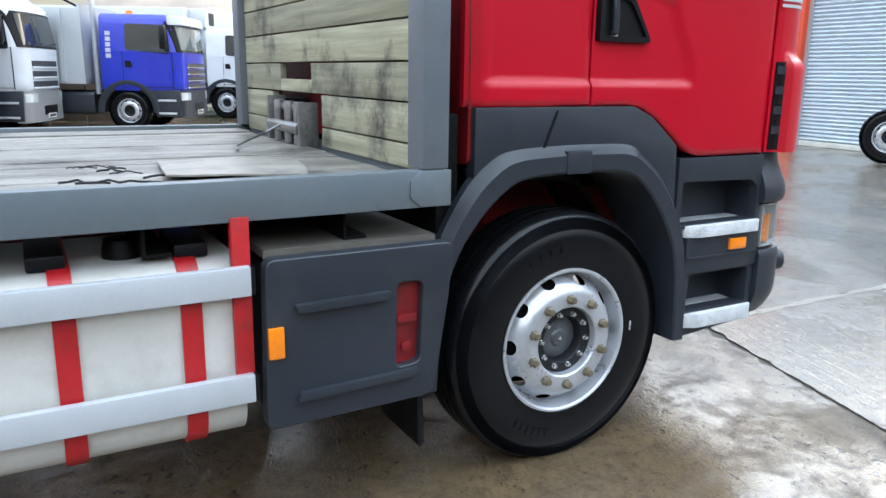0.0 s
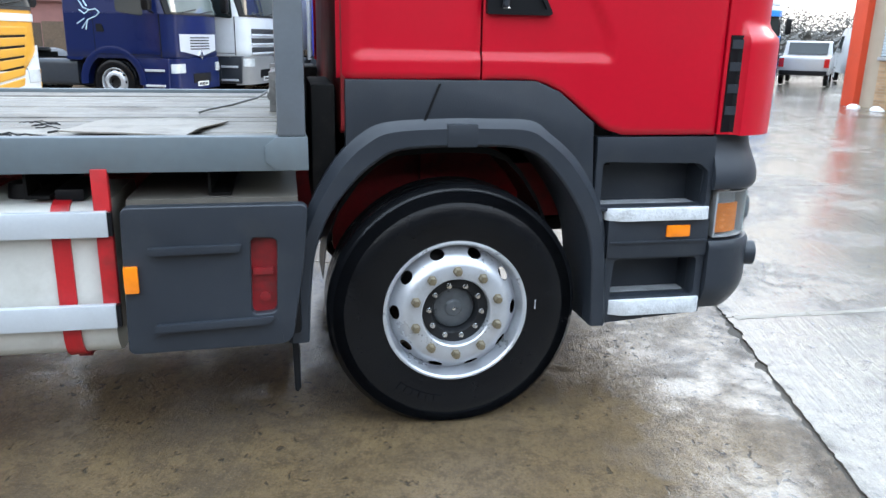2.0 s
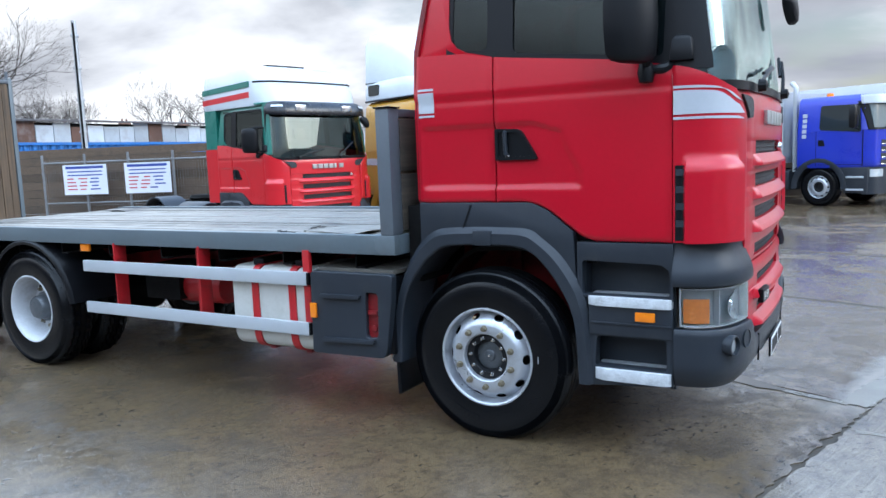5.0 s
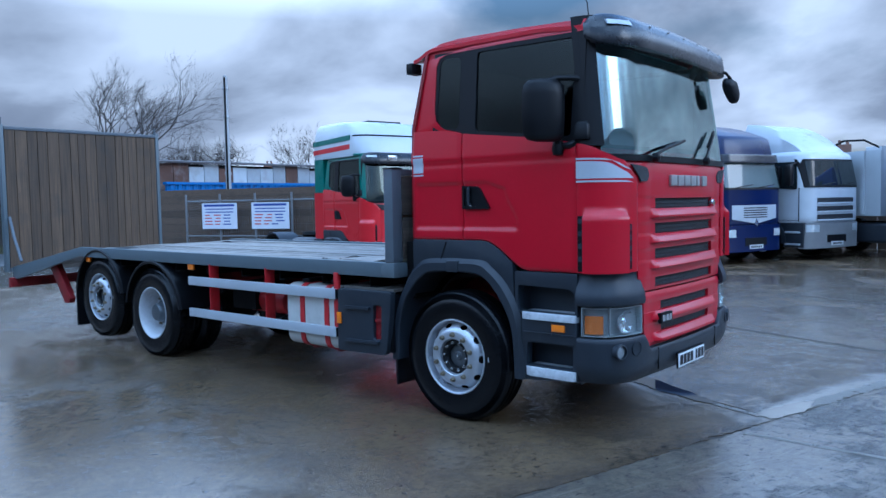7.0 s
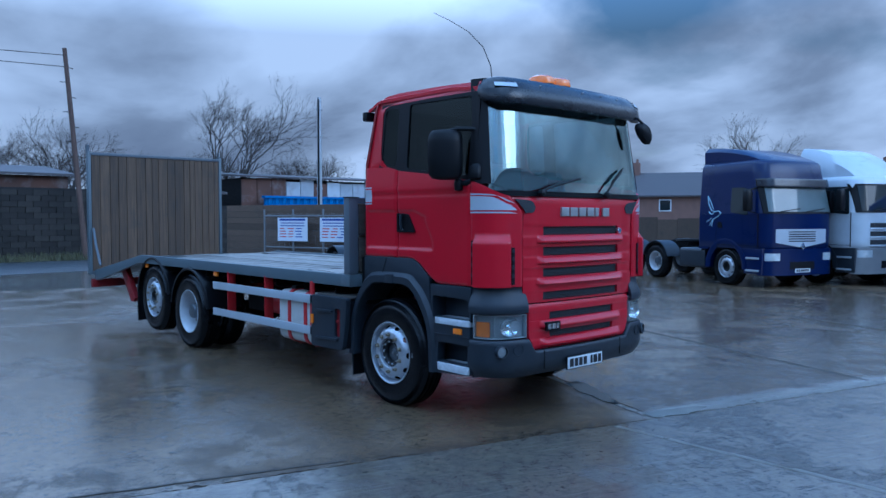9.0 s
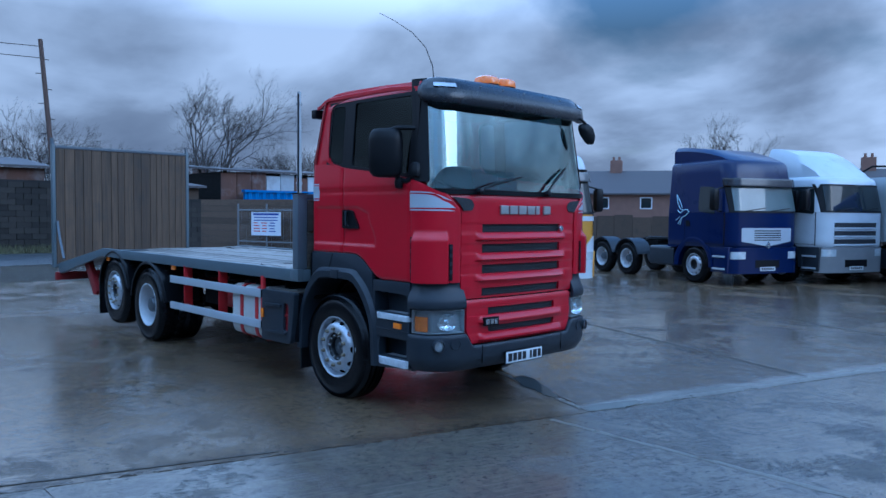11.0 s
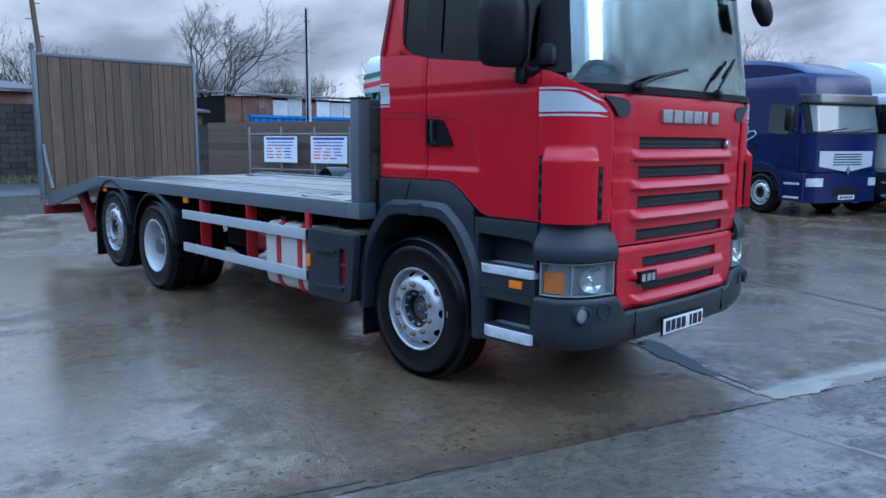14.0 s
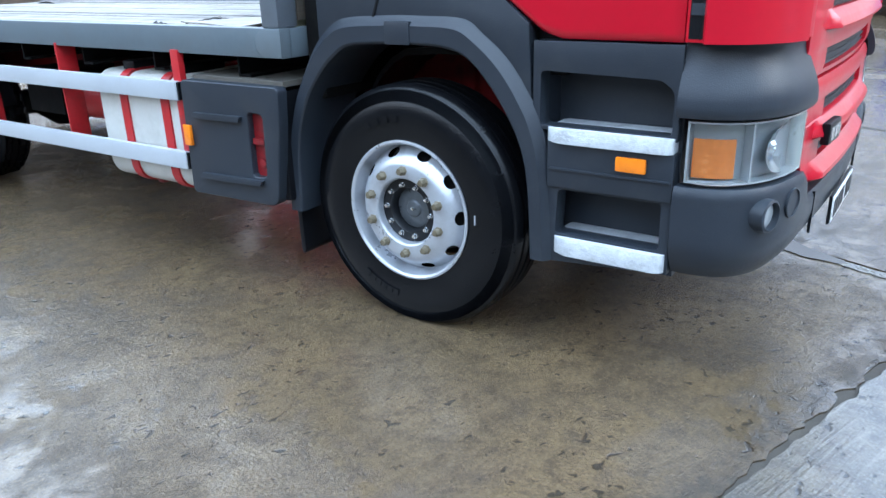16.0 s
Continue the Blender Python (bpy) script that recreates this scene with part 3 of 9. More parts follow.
def grille(name, z0, z1, slots, ledges, width, half, label):
    zs = {z0, z1}
    for lo, hi in slots:
        zs |= {lo, hi, lo - 0.012, lo - 0.03, lo - 0.055, lo - 0.062, lo - 0.075, hi + 0.012}
    zs |= set(span(z0, z1, 24))
    zs = sorted(z for z in zs if z0 <= z <= z1)
    zs = [z for i, z in enumerate(zs) if i == 0 or z - zs[i - 1] > 0.002]
    us = sorted({*span(-1, 1, 44)} | {s * k for s in (-1, 1) for k in (half / 0.80, (half + 0.02) / 0.80, (half + 0.06) / 0.80, (half + 0.09) / 0.80)})

    def off(u, z):
        k = 1 - step01(half + 0.02, half + 0.09, abs(u))
        o = 0.0
        for i, (lo, hi) in enumerate(slots):
            if i < ledges:
                if lo - 0.062 <= z <= lo:
                    o = max(o, 0.040 * min(1, (lo - z) / 0.045)) * k
            if lo <= z <= hi:
                o = -0.004
        edge = min(z - z0, z1 - z)
        return o - 0.012 * (1 - step01(0, 0.03, edge)) - 0.010 * step01(0.72, 0.8, abs(u))

    def fn(un, z, o):
        u = un * width(z)
        return cabpt(u, z, off(u, z) + o)
    bm = bmesh.new()
    sheet(bm, fn, us, zs, 0.035, lambda u, z: any(lo < z < hi for lo, hi in slots) and abs(u * 0.80) < half)
    panel = part(name, bm, RED, lorry, label, smooth=28)
    for lo, hi in slots:
        bm = bmesh.new()
        sheet(bm, lambda u, z, o: cabpt(u, z, o - 0.028), span(-half - 0.012, half + 0.012, 24), span(lo - 0.012, hi + 0.012, 2), 0.006)
        # fine ribs of the mesh
        for k in range(3):
            zz = lo + (hi - lo) * (k + 0.5) / 3
            tube(bm, [cabpt(u, zz, -0.022) for u in span(-half, half, 16)], 0.0035, 5)
        part("grille_mesh", bm, MESHBLACK, panel, "black grille mesh")
    return panel


def build_front():
    up = grille("grille_panel", 1.062, 1.985, SLOTS_UP, 3, GR_W, 0.555, "red front panel with four slots")
    grille("lower_grille_panel", 0.655, 1.05, SLOTS_LO, 2, lambda z: 0.735 - 0.06 * step01(0.80, 0.655, z), 0.515, "red lower front panel")
    # badge blocks
    for i in range(6):
        bm = bmesh.new()
        y0 = -0.345 + i * 0.122
        sheet(bm, lambda u, z, o: cabpt(u, z, 0.022 + o), span(y0, y0 + (0.10 if i != 4 else 0.055), 3), [1.815, 1.835, 1.875, 1.895], 0.022)
        part("badge_block", bm, DULLSILVER, up, "dull silver badge block", bev=0.004)
    bm = bmesh.new()
    sheet(bm, lambda u, z, o: cabpt(u, z, 0.048 + o), span(-0.56, -0.38, 4), span(0.812, 0.89, 2), 0.03)
    plate = part("model_plate", bm, BLACK, lorry, "small dark badge plate", bev=0.006)
    bm = bmesh.new()
    for a, b in ((-0.545, -0.505), (-0.49, -0.45), (-0.44, -0.405)):
        sheet(bm, lambda u, z, o: cabpt(u, z, 0.052 + o), [a, b], [0.828, 0.874], 0.008)
    part("badge_marks", bm, CHROME, plate)
    bm = bmesh.new()
    lathe(bm, [(0.001, 0.03), (0.026, 0.03), (0.03, 0.022), (0.03, 0)], (1.40, 0.565, 1.68), "x", 16)
    part("round_emblem", bm, CHROME, up)
    # dark wedges at the top corners of the front panel
    for s in (-1, 1):
        bm = bmesh.new()
        us, zs = span(0.0, 1.0, 8), span(0.0, 1.0, 5)

        def fn(a, b, o):
            mid = 1.902 - 0.008 * a
            half = (0.060 - 0.012 * a) * math.sqrt(max(0.02, 1 - max(0.0, (a - 0.7) / 0.3) ** 2))
            zt, zb = mid + half, mid - half
            z = zb + (zt - zb) * b
            u0, u1 = GR_W(z) - 0.012, 0.665
            return cabpt(s * (u0 + (u1 - u0) * a), z, 0.010 - 0.004 * a + o)
        sheet(bm, fn, us, zs, 0.012)
        part("corner_inset", bm, MESHBLACK, up, "dark corner inset")

    # red corner panels with a bulge over the air duct
    for s in (-1, 1):
        def top(u):
            return 1.985 + 0.125 * step01(0.93, U_DOOR, u)

        def bulge(u, z):
            k = step01(1.66, 1.585, z)
            return 0.046 * k * step01(U_DOOR - 0.05, U_DOOR - 0.07, u) * step01(0.935, 0.962, u)

        def fn(a, b, o):
            z = 1.215 + b * (2.11 - 1.215)
            u = (GR_W(min(z, 1.985)) + 0.012) + a * (U_DOOR - GR_W(min(z, 1.985)) - 0.012)
            z = min(z, top(u))
            edge = min(a, 1 - a) * 0.4
            return cabpt(s * u, z, bulge(u, z) + 0.006 - 0.010 * (1 - step01(0, 0.02, edge)) + o)
        bm = bmesh.new()
        sheet(bm, fn, span(0, 1, 44), span(0, 1, 40), 0.02)
        corner = part("corner_panel", bm, RED, lorry, "red cab corner panel with silver stripes", smooth=40)
        # silver stripe with thin lines above and below
        for z0, z1, mat in ((1.865, 1.985, SILVER), (1.995, 2.008, SILVER), (1.840, 1.853, SILVER)):
            bm = bmesh.new()

            def st(a, b, o):
                u = U_DOOR - 0.004 - a * (U_DOOR - 0.022 - GR_W(1.90 + 0.06 * b) - 0.012)
                drop = -0.030 * a * a - 0.045 * step01(0.55, 1.0, a) * (1 if z0 > 1.86 else 0.0)
                z = z0 + (z1 - z0) * b
                z += drop * (b if z0 == 1.865 else (1 if z0 > 1.9 else 0.1))
                return cabpt(s * u, z, 0.0095 + bulge(u, z) + o)
            sheet(bm, st, span(0, 1, 20), span(0, 1, 4), 0.003)
            part("stripe", bm, mat, corner, "silver stripe decal")
        # duct slots with ribs
        for ua, ub, za, zb, o0 in ((U_DOOR - 0.062, U_DOOR - 0.012, 1.225, 1.61, 0.008), (0.905, 0.938, 1.235, 1.55, 0.016)):
            bm = bmesh.new()
            sheet(bm, lambda u, z, o: cabpt(s * u, z, o0 + bulge(u, z) * 0.6 + o), span(ua, ub, 3), span(za, zb, 8), 0.02)
            slot = part("air_duct", bm, BLACK, corner, "black air duct slot")
            for k in range(4):
                z = za + (zb - za) * (k + 0.8) / 4.4
                bm = bmesh.new()
                sheet(bm, lambda u, zz, o: cabpt(s * u, zz, o0 + 0.004 + bulge(u, zz) * 0.6 + o), span(ua + 0.004, ub - 0.004, 2), [z, z + 0.035], 0.012)
                part("duct_rib", bm, GREYPLAS, slot)

        # dark fairing over the headlamp
        def fair(a, b, o):
            u = 0.765 + a * (U_DOOR - 0.765)
            z = 0.985 + b * (1.225 - 0.985)
            return cabpt(s * u, z, 0.030 - 0.052 * step01(1.025, 1.20, z) - 0.010 * step01(1.0, 0.985, z) + o)
        bm = bmesh.new()
        sheet(bm, fair, span(0, 1, 20), span(0, 1, 14), 0.03)
        part("headlamp_fairing", bm, GREYPLAS, lorry, "dark grey fairing over the headlamp")
        # headlamp: housing, reflectors, orange indicator, glass
        u0, u1 = 0.765, u_of_x(1.125)
        bm = bmesh.new()
        sheet(bm, lambda u, z, o: cabpt(s * u, z, -0.045 + o), span(u0, u1, 16), span(0.772, 0.975, 3), 0.02)
        for uu in (u0 + 0.004, u0 + (u1 - u0) * 0.60, u1 - 0.004):
            sheet(bm, lambda u, z, o: cabpt(s * u, z, 0.002 + o), span(uu - 0.0035, uu + 0.0035, 2), span(0.775, 0.972, 2), 0.045)
        for zz in (0.776, 0.970):
            sheet(bm, lambda u, z, o: cabpt(s * u, z, 0.002 + o), span(u0, u1, 16), [zz - 0.003, zz + 0.003], 0.045)
        lamp = part("headlamp", bm, surf("lamp_housing", (0.36, 0.375, 0.385), 0.3, metal=0.3, var=0.1), lorry, "rectangular headlamp with orange indicator")
        bm = bmesh.new()
        c = cabpt(s * (u0 + 0.17), 0.872, -0.035)
        lathe(bm, [(0.002, 0), (0.012, 0.012), (0.022, 0.004), (0.045, 0.010), (0.062, 0.020), (0.080, 0.036)], (0, 0, 0), "x", 24)
        for v in bm.verts:
            v.co = Vector((c[0] + v.co.x - 0.30 * abs(v.co.y) * 1.25, c[1] + v.co.y * 1.45, c[2] + v.co.z))
        part("reflector", bm, CHROME, lamp, "chrome reflector")
        bm = bmesh.new()
        sheet(bm, lambda u, z, o: cabpt(s * u, z, -0.02 + o), span(u0 + (u1 - u0) * 0.69, u1 - 0.016, 8), span(0.788, 0.915, 3), 0.01)
        part("indicator", bm, AMBERDIM, lamp, "orange indicator insert")
        bm = bmesh.new()
        sheet(bm, lambda u, z, o: cabpt(s * u, z, 0.006 + o), span(u0 + 0.006, u1 - 0.004, 16), span(0.778, 0.968, 4), 0.004)
        pane = part("lamp_glass", bm, GLASS_LAMP, lamp, "clear lamp glass")
        pane.visible_shadow = False

    # bumper, wrapped round both corners
    FOGLENS = surf("fog_lens", (0.30, 0.32, 0.33), 0.12, metal=0.3, var=0.15, scale=40, coat=0.5)
    ub = u_of_x(1.10)

    def bump_pt(un, b, o):
        u = un * ub
        zt = 0.645 + 0.115 * step01(0.66, 0.76, abs(u))
        z = 0.425 + 0.02 * step01(0.7, ub, abs(u)) + b * (zt - 0.425 - 0.02 * step01(0.7, ub, abs(u)))
        o2 = 0.028 - 0.075 * max(0.0, (0.58 - z) / 0.155) ** 2 - 0.012 * step01(zt - 0.02, zt, z)
        return cabpt(u, z, o2 + o)
    bm = bmesh.new()
    sheet(bm, bump_pt, sorted({*span(-1, 1, 90)}), span(0, 1, 16), 0.05)
    bumper = part("bumper", bm, GREYPLAS, lorry, "dark grey wrap-round bumper", smooth=40)
    for s in (-1, 1):
        bm = bmesh.new()
        sheet(bm, lambda u, z, o: cabpt(s * u, z, 0.0305 + o), [0.56, 0.566], span(0.48, 0.64, 6), 0.01)
        part("bumper_joint", bm, BLACK, bumper)
        u_f = u_of_x(1.335)
        c = cabpt(s * u_f, 0.672, 0.010)
        n = ((cabpt(s * u_f, 0.672, 1.0) - c).normalized() + Vector((0.9, 0, 0))).normalized()
        q = Matrix.Translation(c) @ n.to_track_quat("Z", "Y").to_matrix().to_4x4()
        bm = bmesh.new()
        lathe(bm, [(0.055, 0.0), (0.055, 0.046), (0.047, 0.050), (0.046, 0.028), (0.02, 0.024), (0.001, 0.022)], (0, 0, 0), "z", 24)
        bmesh.ops.transform(bm, matrix=q, verts=bm.verts)
        fog = part("fog_lamp", bm, GREYPLAS, bumper, "round fog lamp")
        bm = bmesh.new()
        lathe(bm, [(0.0455, 0.030), (0.03, 0.036), (0.001, 0.038)], (0, 0, 0), "z", 24)
        bmesh.ops.transform(bm, matrix=q, verts=bm.verts)
        part("lamp_lens", bm, FOGLENS, fog, "pale fog lamp lens")
        u_f -= 0.16
        c = cabpt(s * u_f, 0.68, 0.0)
        n = (cabpt(s * u_f, 0.68, 1.0) - c).normalized()
        bm = bmesh.new()
        lathe(bm, [(0.052, 0.02), (0.052, 0.034), (0.047, 0.035), (0.046, 0.030), (0.001, 0.030)], (0, 0, 0), "z", 24)
        bmesh.ops.transform(bm, matrix=Matrix.Translation(c) @ n.to_track_quat("Z", "Y").to_matrix().to_4x4(), verts=bm.verts)
        part("lamp_blank", bm, GREYPLAS, bumper)
    bm = bmesh.new()
    box(bm, 1.462, 1.474, -0.295, 0.235, 0.435, 0.555)
    npl = part("number_plate", bm, BLACK, lorry, "white number plate with dark bars", bev=0.004)
    bm = bmesh.new()
    box(bm, 1.474, 1.479, -0.285, 0.225, 0.443, 0.547)
    part("plate_face", bm, PLATEW, npl, bev=0.002)
    for y0, y1 in ((-0.26, -0.205), (-0.19, -0.14), (-0.125, -0.075), (-0.06, -0.01), (0.045, 0.075), (0.09, 0.145), (0.16, 0.205)):
        bm = bmesh.new()
        box(bm, 1.478, 1.4815, y0, y1, 0.458, 0.532)
        part("plate_bar", bm, INKB, npl)


build_front()


def ruled(bm, xs, zb, zt, rows, off, thick, side=-1):
    def fn(x, b, o):
        z = zb(x) + b * (zt(x) - zb(x))
        y = side_y(z) - off(x, z) - o
        return Vector((x, y if side < 0 else -y, z))
    sheet(bm, fn, xs, span(0, 1, rows), thick)


def in_recess(x, z):
    """Depth of the pressed panel round the door handle."""
    top = 1.875 - 0.05 * step01(0.30, 0.50, x)
    right = 0.50 + 0.10 * step01(1.80, 1.56, z)
    d = min(top - z, z - 1.505, right - x, x + 0.40)
    return 0.014 * step01(-0.004, 0.018, d)


def belt(x):
    return float(np.interp(x, (-0.45, -0.1, 0.08, 0.2, 0.77, 1.09), (2.30, 2.285, 2.25, 2.235, 2.172, 2.115)))


def build_sides():
    for side in (-1, 1):
        sy = lambda z: side_y(z) if side < 0 else -side_y(z)
        out = lambda z, o: sy(z) + side * o
        door_b = lambda x: float(np.interp(x, (0.08, 0.26, 0.34, 0.42, 0.53, 0.60, 0.68, 1.09), (1.425, 1.425, 1.412, 1.372, 1.288, 1.235, 1.212, 1.212)))
        rim_off = lambda x, z, a, b, zb: -0.012 * (1 - step01(0, 0.014, min(x - a, b - x, z - zb)))
        crease = lambda z: 0.010 * step01(2.02, 2.06, z) - 0.004 * step01(1.98, 2.02, z)
        # rear quarter panel
        bm = bmesh.new()
        ruled(bm, sorted({*span(-0.465, 0.077, 24)}), lambda x: 1.425, belt, 60, lambda x, z: crease(z) - in_recess(x, z) - 0.05 * (1 - step01(-0.465, -0.40, x)) * 0.8 + rim_off(x, z, -9, 0.077, 1.425), 0.03, side)
        quarter = part("quarter_panel", bm, RED, lorry, "red rear quarter panel", smooth=50)
        for z0, z1 in ((1.958, 2.078), (2.09, 2.102), (1.934, 1.946)):
            bm = bmesh.new()
            ruled(bm, span(-0.415, -0.305, 6), lambda x: z0, lambda x: z1, 4, lambda x, z: crease(z) + 0.004 - 0.04 * (1 - step01(-0.465, -0.40, x)), 0.004, side)
            part("stripe", bm, SILVER, quarter, "silver stripe decal")
        # door
        bm = bmesh.new()
        ruled(bm, sorted({*span(0.085, 1.086, 46)}), door_b, belt, 60, lambda x, z: crease(z) * (1 - 0.0 * x) - in_recess(x, z) + rim_off(x, z, 0.085, 1.086, door_b(x)), 0.03, side)
        door = part("door", bm, RED, lorry, "red cab door", smooth=50)
        # handle bowl and grip
        bm = bmesh.new()
        o = rounded([(0.092, 1.665), (0.352, 1.665), (0.335, 1.70), (0.25, 1.838), (0.092, 1.845)], [0.01, 0.03, 0.03, 0.03, 0.01])
        i = rounded([(0.112, 1.685), (0.325, 1.685), (0.315, 1.705), (0.235, 1.82), (0.112, 1.825)], [0.01, 0.03, 0.03, 0.03, 0.01])
        pierced(bm, o, i, "y", out(1.7, -0.02), out(1.7, 0.008))
        prism(bm, i, "y", out(1.7, -0.035), out(1.7, -0.004))
        hb = part("handle_bowl", bm, BLACK, door, "black recessed handle bowl")
        bm = bmesh.new()
        tube(bm, [(0.155, out(1.7, -0.02), 1.835), (0.158, out(1.7, 0.012), 1.82), (0.160, out(1.7, 0.016), 1.76), (0.163, out(1.7, 0.012), 1.70), (0.165, out(1.7, -0.02), 1.688)], 0.013, 8)
        part("door_handle", bm, GREYPLAS, door, "black door handle")
        bm = bmesh.new()
        lathe(bm, [(0.014, 0), (0.014, side * 0.03), (0.008, side * 0.032), (0.001, side * 0.032)], (0.168, out(1.7, -0.025), 1.683), "y", 12)
        part("lock", bm, CHROME, door)
        # roof rail and rear pillar
        bm = bmesh.new()
        pts = [(-0.462, 2.295), (-0.40, 2.62), (-0.335, 2.86), (-0.28, 2.94), (-0.18, 2.985), (0.0, 3.0), (0.6, 2.99), (1.13, 2.965), (1.135, 2.885), (0.5, 2.892), (-0.10, 2.885), (-0.17, 2.86), (-0.20, 2.80), (-0.205, 2.45), (-0.19, 2.37), (-0.155, 2.325), (-0.09, 2.292), (0.0, 2.272), (0.077, 2.252)]
        vs = prism(bm, pts, "y", 0, 1)
        for v in vs:
            deep = v.co.y
            v.co.y = out(v.co.z, -0.004 - 0.035 * (1 - deep) - 0.03 * step01(2.93, 3.01, v.co.z) - 0.03 * step01(-0.2, -0.45, v.co.x))
        part("roof_rail", bm, RED, lorry, "red pillar and roof rail")
        # dark window frames and panes
        bm = bmesh.new()
        pierced(bm, [(-0.225, 2.28), (0.14, 2.235), (0.14, 2.90), (-0.225, 2.90)], rounded([(-0.185, 2.315), (0.045, 2.285), (0.045, 2.855), (-0.165, 2.85)], 0.06), "y", 0, 1)
        for v in bm.verts:
            v.co.y = out(v.co.z, -0.03 + 0.02 * v.co.y)
        qf = part("window_frame", bm, BLACK, lorry, "black rear window frame")
        bm = bmesh.new()
        prism(bm, rounded([(-0.20, 2.30), (0.06, 2.27), (0.06, 2.87), (-0.18, 2.865)], 0.06), "y", 0, 1)
        for v in bm.verts:
            v.co.y = out(v.co.z, -0.022 + 0.006 * v.co.y)
        g = part("window_pane", bm, GLASS_SIDE, qf, "dark tinted pane", smooth=0); g.visible_shadow = False
        bm = bmesh.new()
        pierced(bm, [(0.10, 2.24), (1.14, 2.11), (1.14, 2.90), (0.10, 2.90)], rounded([(0.205, 2.262), (1.04, 2.165), (1.065, 2.85), (0.205, 2.862)], 0.035), "y", 0, 1)
        for v in bm.verts:
            v.co.y = out(v.co.z, -0.03 + 0.024 * v.co.y)
        df = part("door_window_frame", bm, BLACK, door, "black door window frame")
        bm = bmesh.new()
        prism(bm, [(0.195, 2.25), (1.05, 2.155), (1.075, 2.86), (0.195, 2.872)], "y", 0, 1)
        for v in bm.verts:
            v.co.y = out(v.co.z, -0.024 + 0.006 * v.co.y)
        g = part("window_pane", bm, GLASS_SIDE, door, "dark tinted pane", smooth=0); g.visible_shadow = False
        # black windscreen pillar round the corner
        us_p = span(u_of_x(1.135), 1.11, 8)
        bm = bmesh.new()
        sheet(bm, lambda u, z, o: cabpt((-u if side < 0 else u), z, -0.002 + o), us_p, span(2.09, 2.99, 8), 0.04)
        part("windscreen_pillar", bm, BLACK, lorry, "black windscreen pillar")

        # mirrors
        mx, my = 0.935, 1.262

        def mpt(dx, dy, z):
            return (mx + dx - 0.55 * dy, side * (my + dy), z)
        bm = bmesh.new()
        secs = []
        for z, w, d in ((2.125, 0.05, 0.03), (2.137, 0.092, 0.055), (2.17, 0.108, 0.072), (2.30, 0.113, 0.08), (2.45, 0.113, 0.078), (2.515, 0.106, 0.066), (2.545, 0.085, 0.045), (2.553, 0.04, 0.02)):
            secs.append([mpt(dx * d, dy * w, z) for dx, dy in ((-0.75, -1), (-0.75, 0), (-0.75, 1), (-0.1, 1.08), (0.5, 0.86), (0.85, 0.45), (0.95, 0), (0.85, -0.45), (0.5, -0.86), (-0.1, -1.08))])
        loft(bm, secs)
        mir = part("mirror", bm, BLACK, lorry, "tall black wing mirror", smooth=50)
        bm = bmesh.new()
        loft(bm, [[mpt(-0.064, -0.09, z), mpt(-0.064, 0.09, z), mpt(-0.057, 0.09, z), mpt(-0.057, -0.09, z)] for z in (2.18, 2.50)])
        part("mirror_glass", bm, MIRROR, mir, bev=0.002)
        bm = bmesh.new()
        tube(bm, [(1.10, side * 1.06, 2.555), (1.06, side * 1.12, 2.56), mpt(0.02, -0.07, 2.56), mpt(0.0, 0.0, 2.53)], 0.020, 8)
        part("mirror_arm", bm, BLACK, mir)
        bm = bmesh.new()
        tube(bm, [(1.10, side * 1.09, 2.13), (1.05, side * 1.13, 2.10), (0.97, side * 1.145, 2.10), mpt(0.0, -0.07, 2.15)], 0.026, 8)
        lathe(bm, [(0.001, -0.055), (0.036, -0.048), (0.044, 0.0), (0.034, 0.045), (0.001, 0.05)], (0.962, side * 1.150, 2.085), "z", 12)
        part("mirror_arm", bm, BLACK, mir)
        bm = bmesh.new()
        loft(bm, [[(1.075 + ia, side * (1.03 + ib), z), (1.205 - ib, side * (1.03 + ib), z), (1.195 - ia, side * (1.145 - ib), z), (1.075 + ia, side * (1.155 - ib), z)] for z, ia, ib in ((2.13, 0.0, 0.0), (2.235, 0.012, 0.008), (2.262, 0.03, 0.025))])
        part("corner_mirror", bm, BLACK, lorry, "small black corner mirror housing", bev=0.016)
        # marker lamp at the back of the roof
        bm = bmesh.new()
        box(bm, -0.50, -0.43, side * 0.98, side * 1.10, 2.77, 2.86)
        part("marker_lamp", bm, BLACK, lorry, "small black work lamp", bev=0.012)


build_sides()


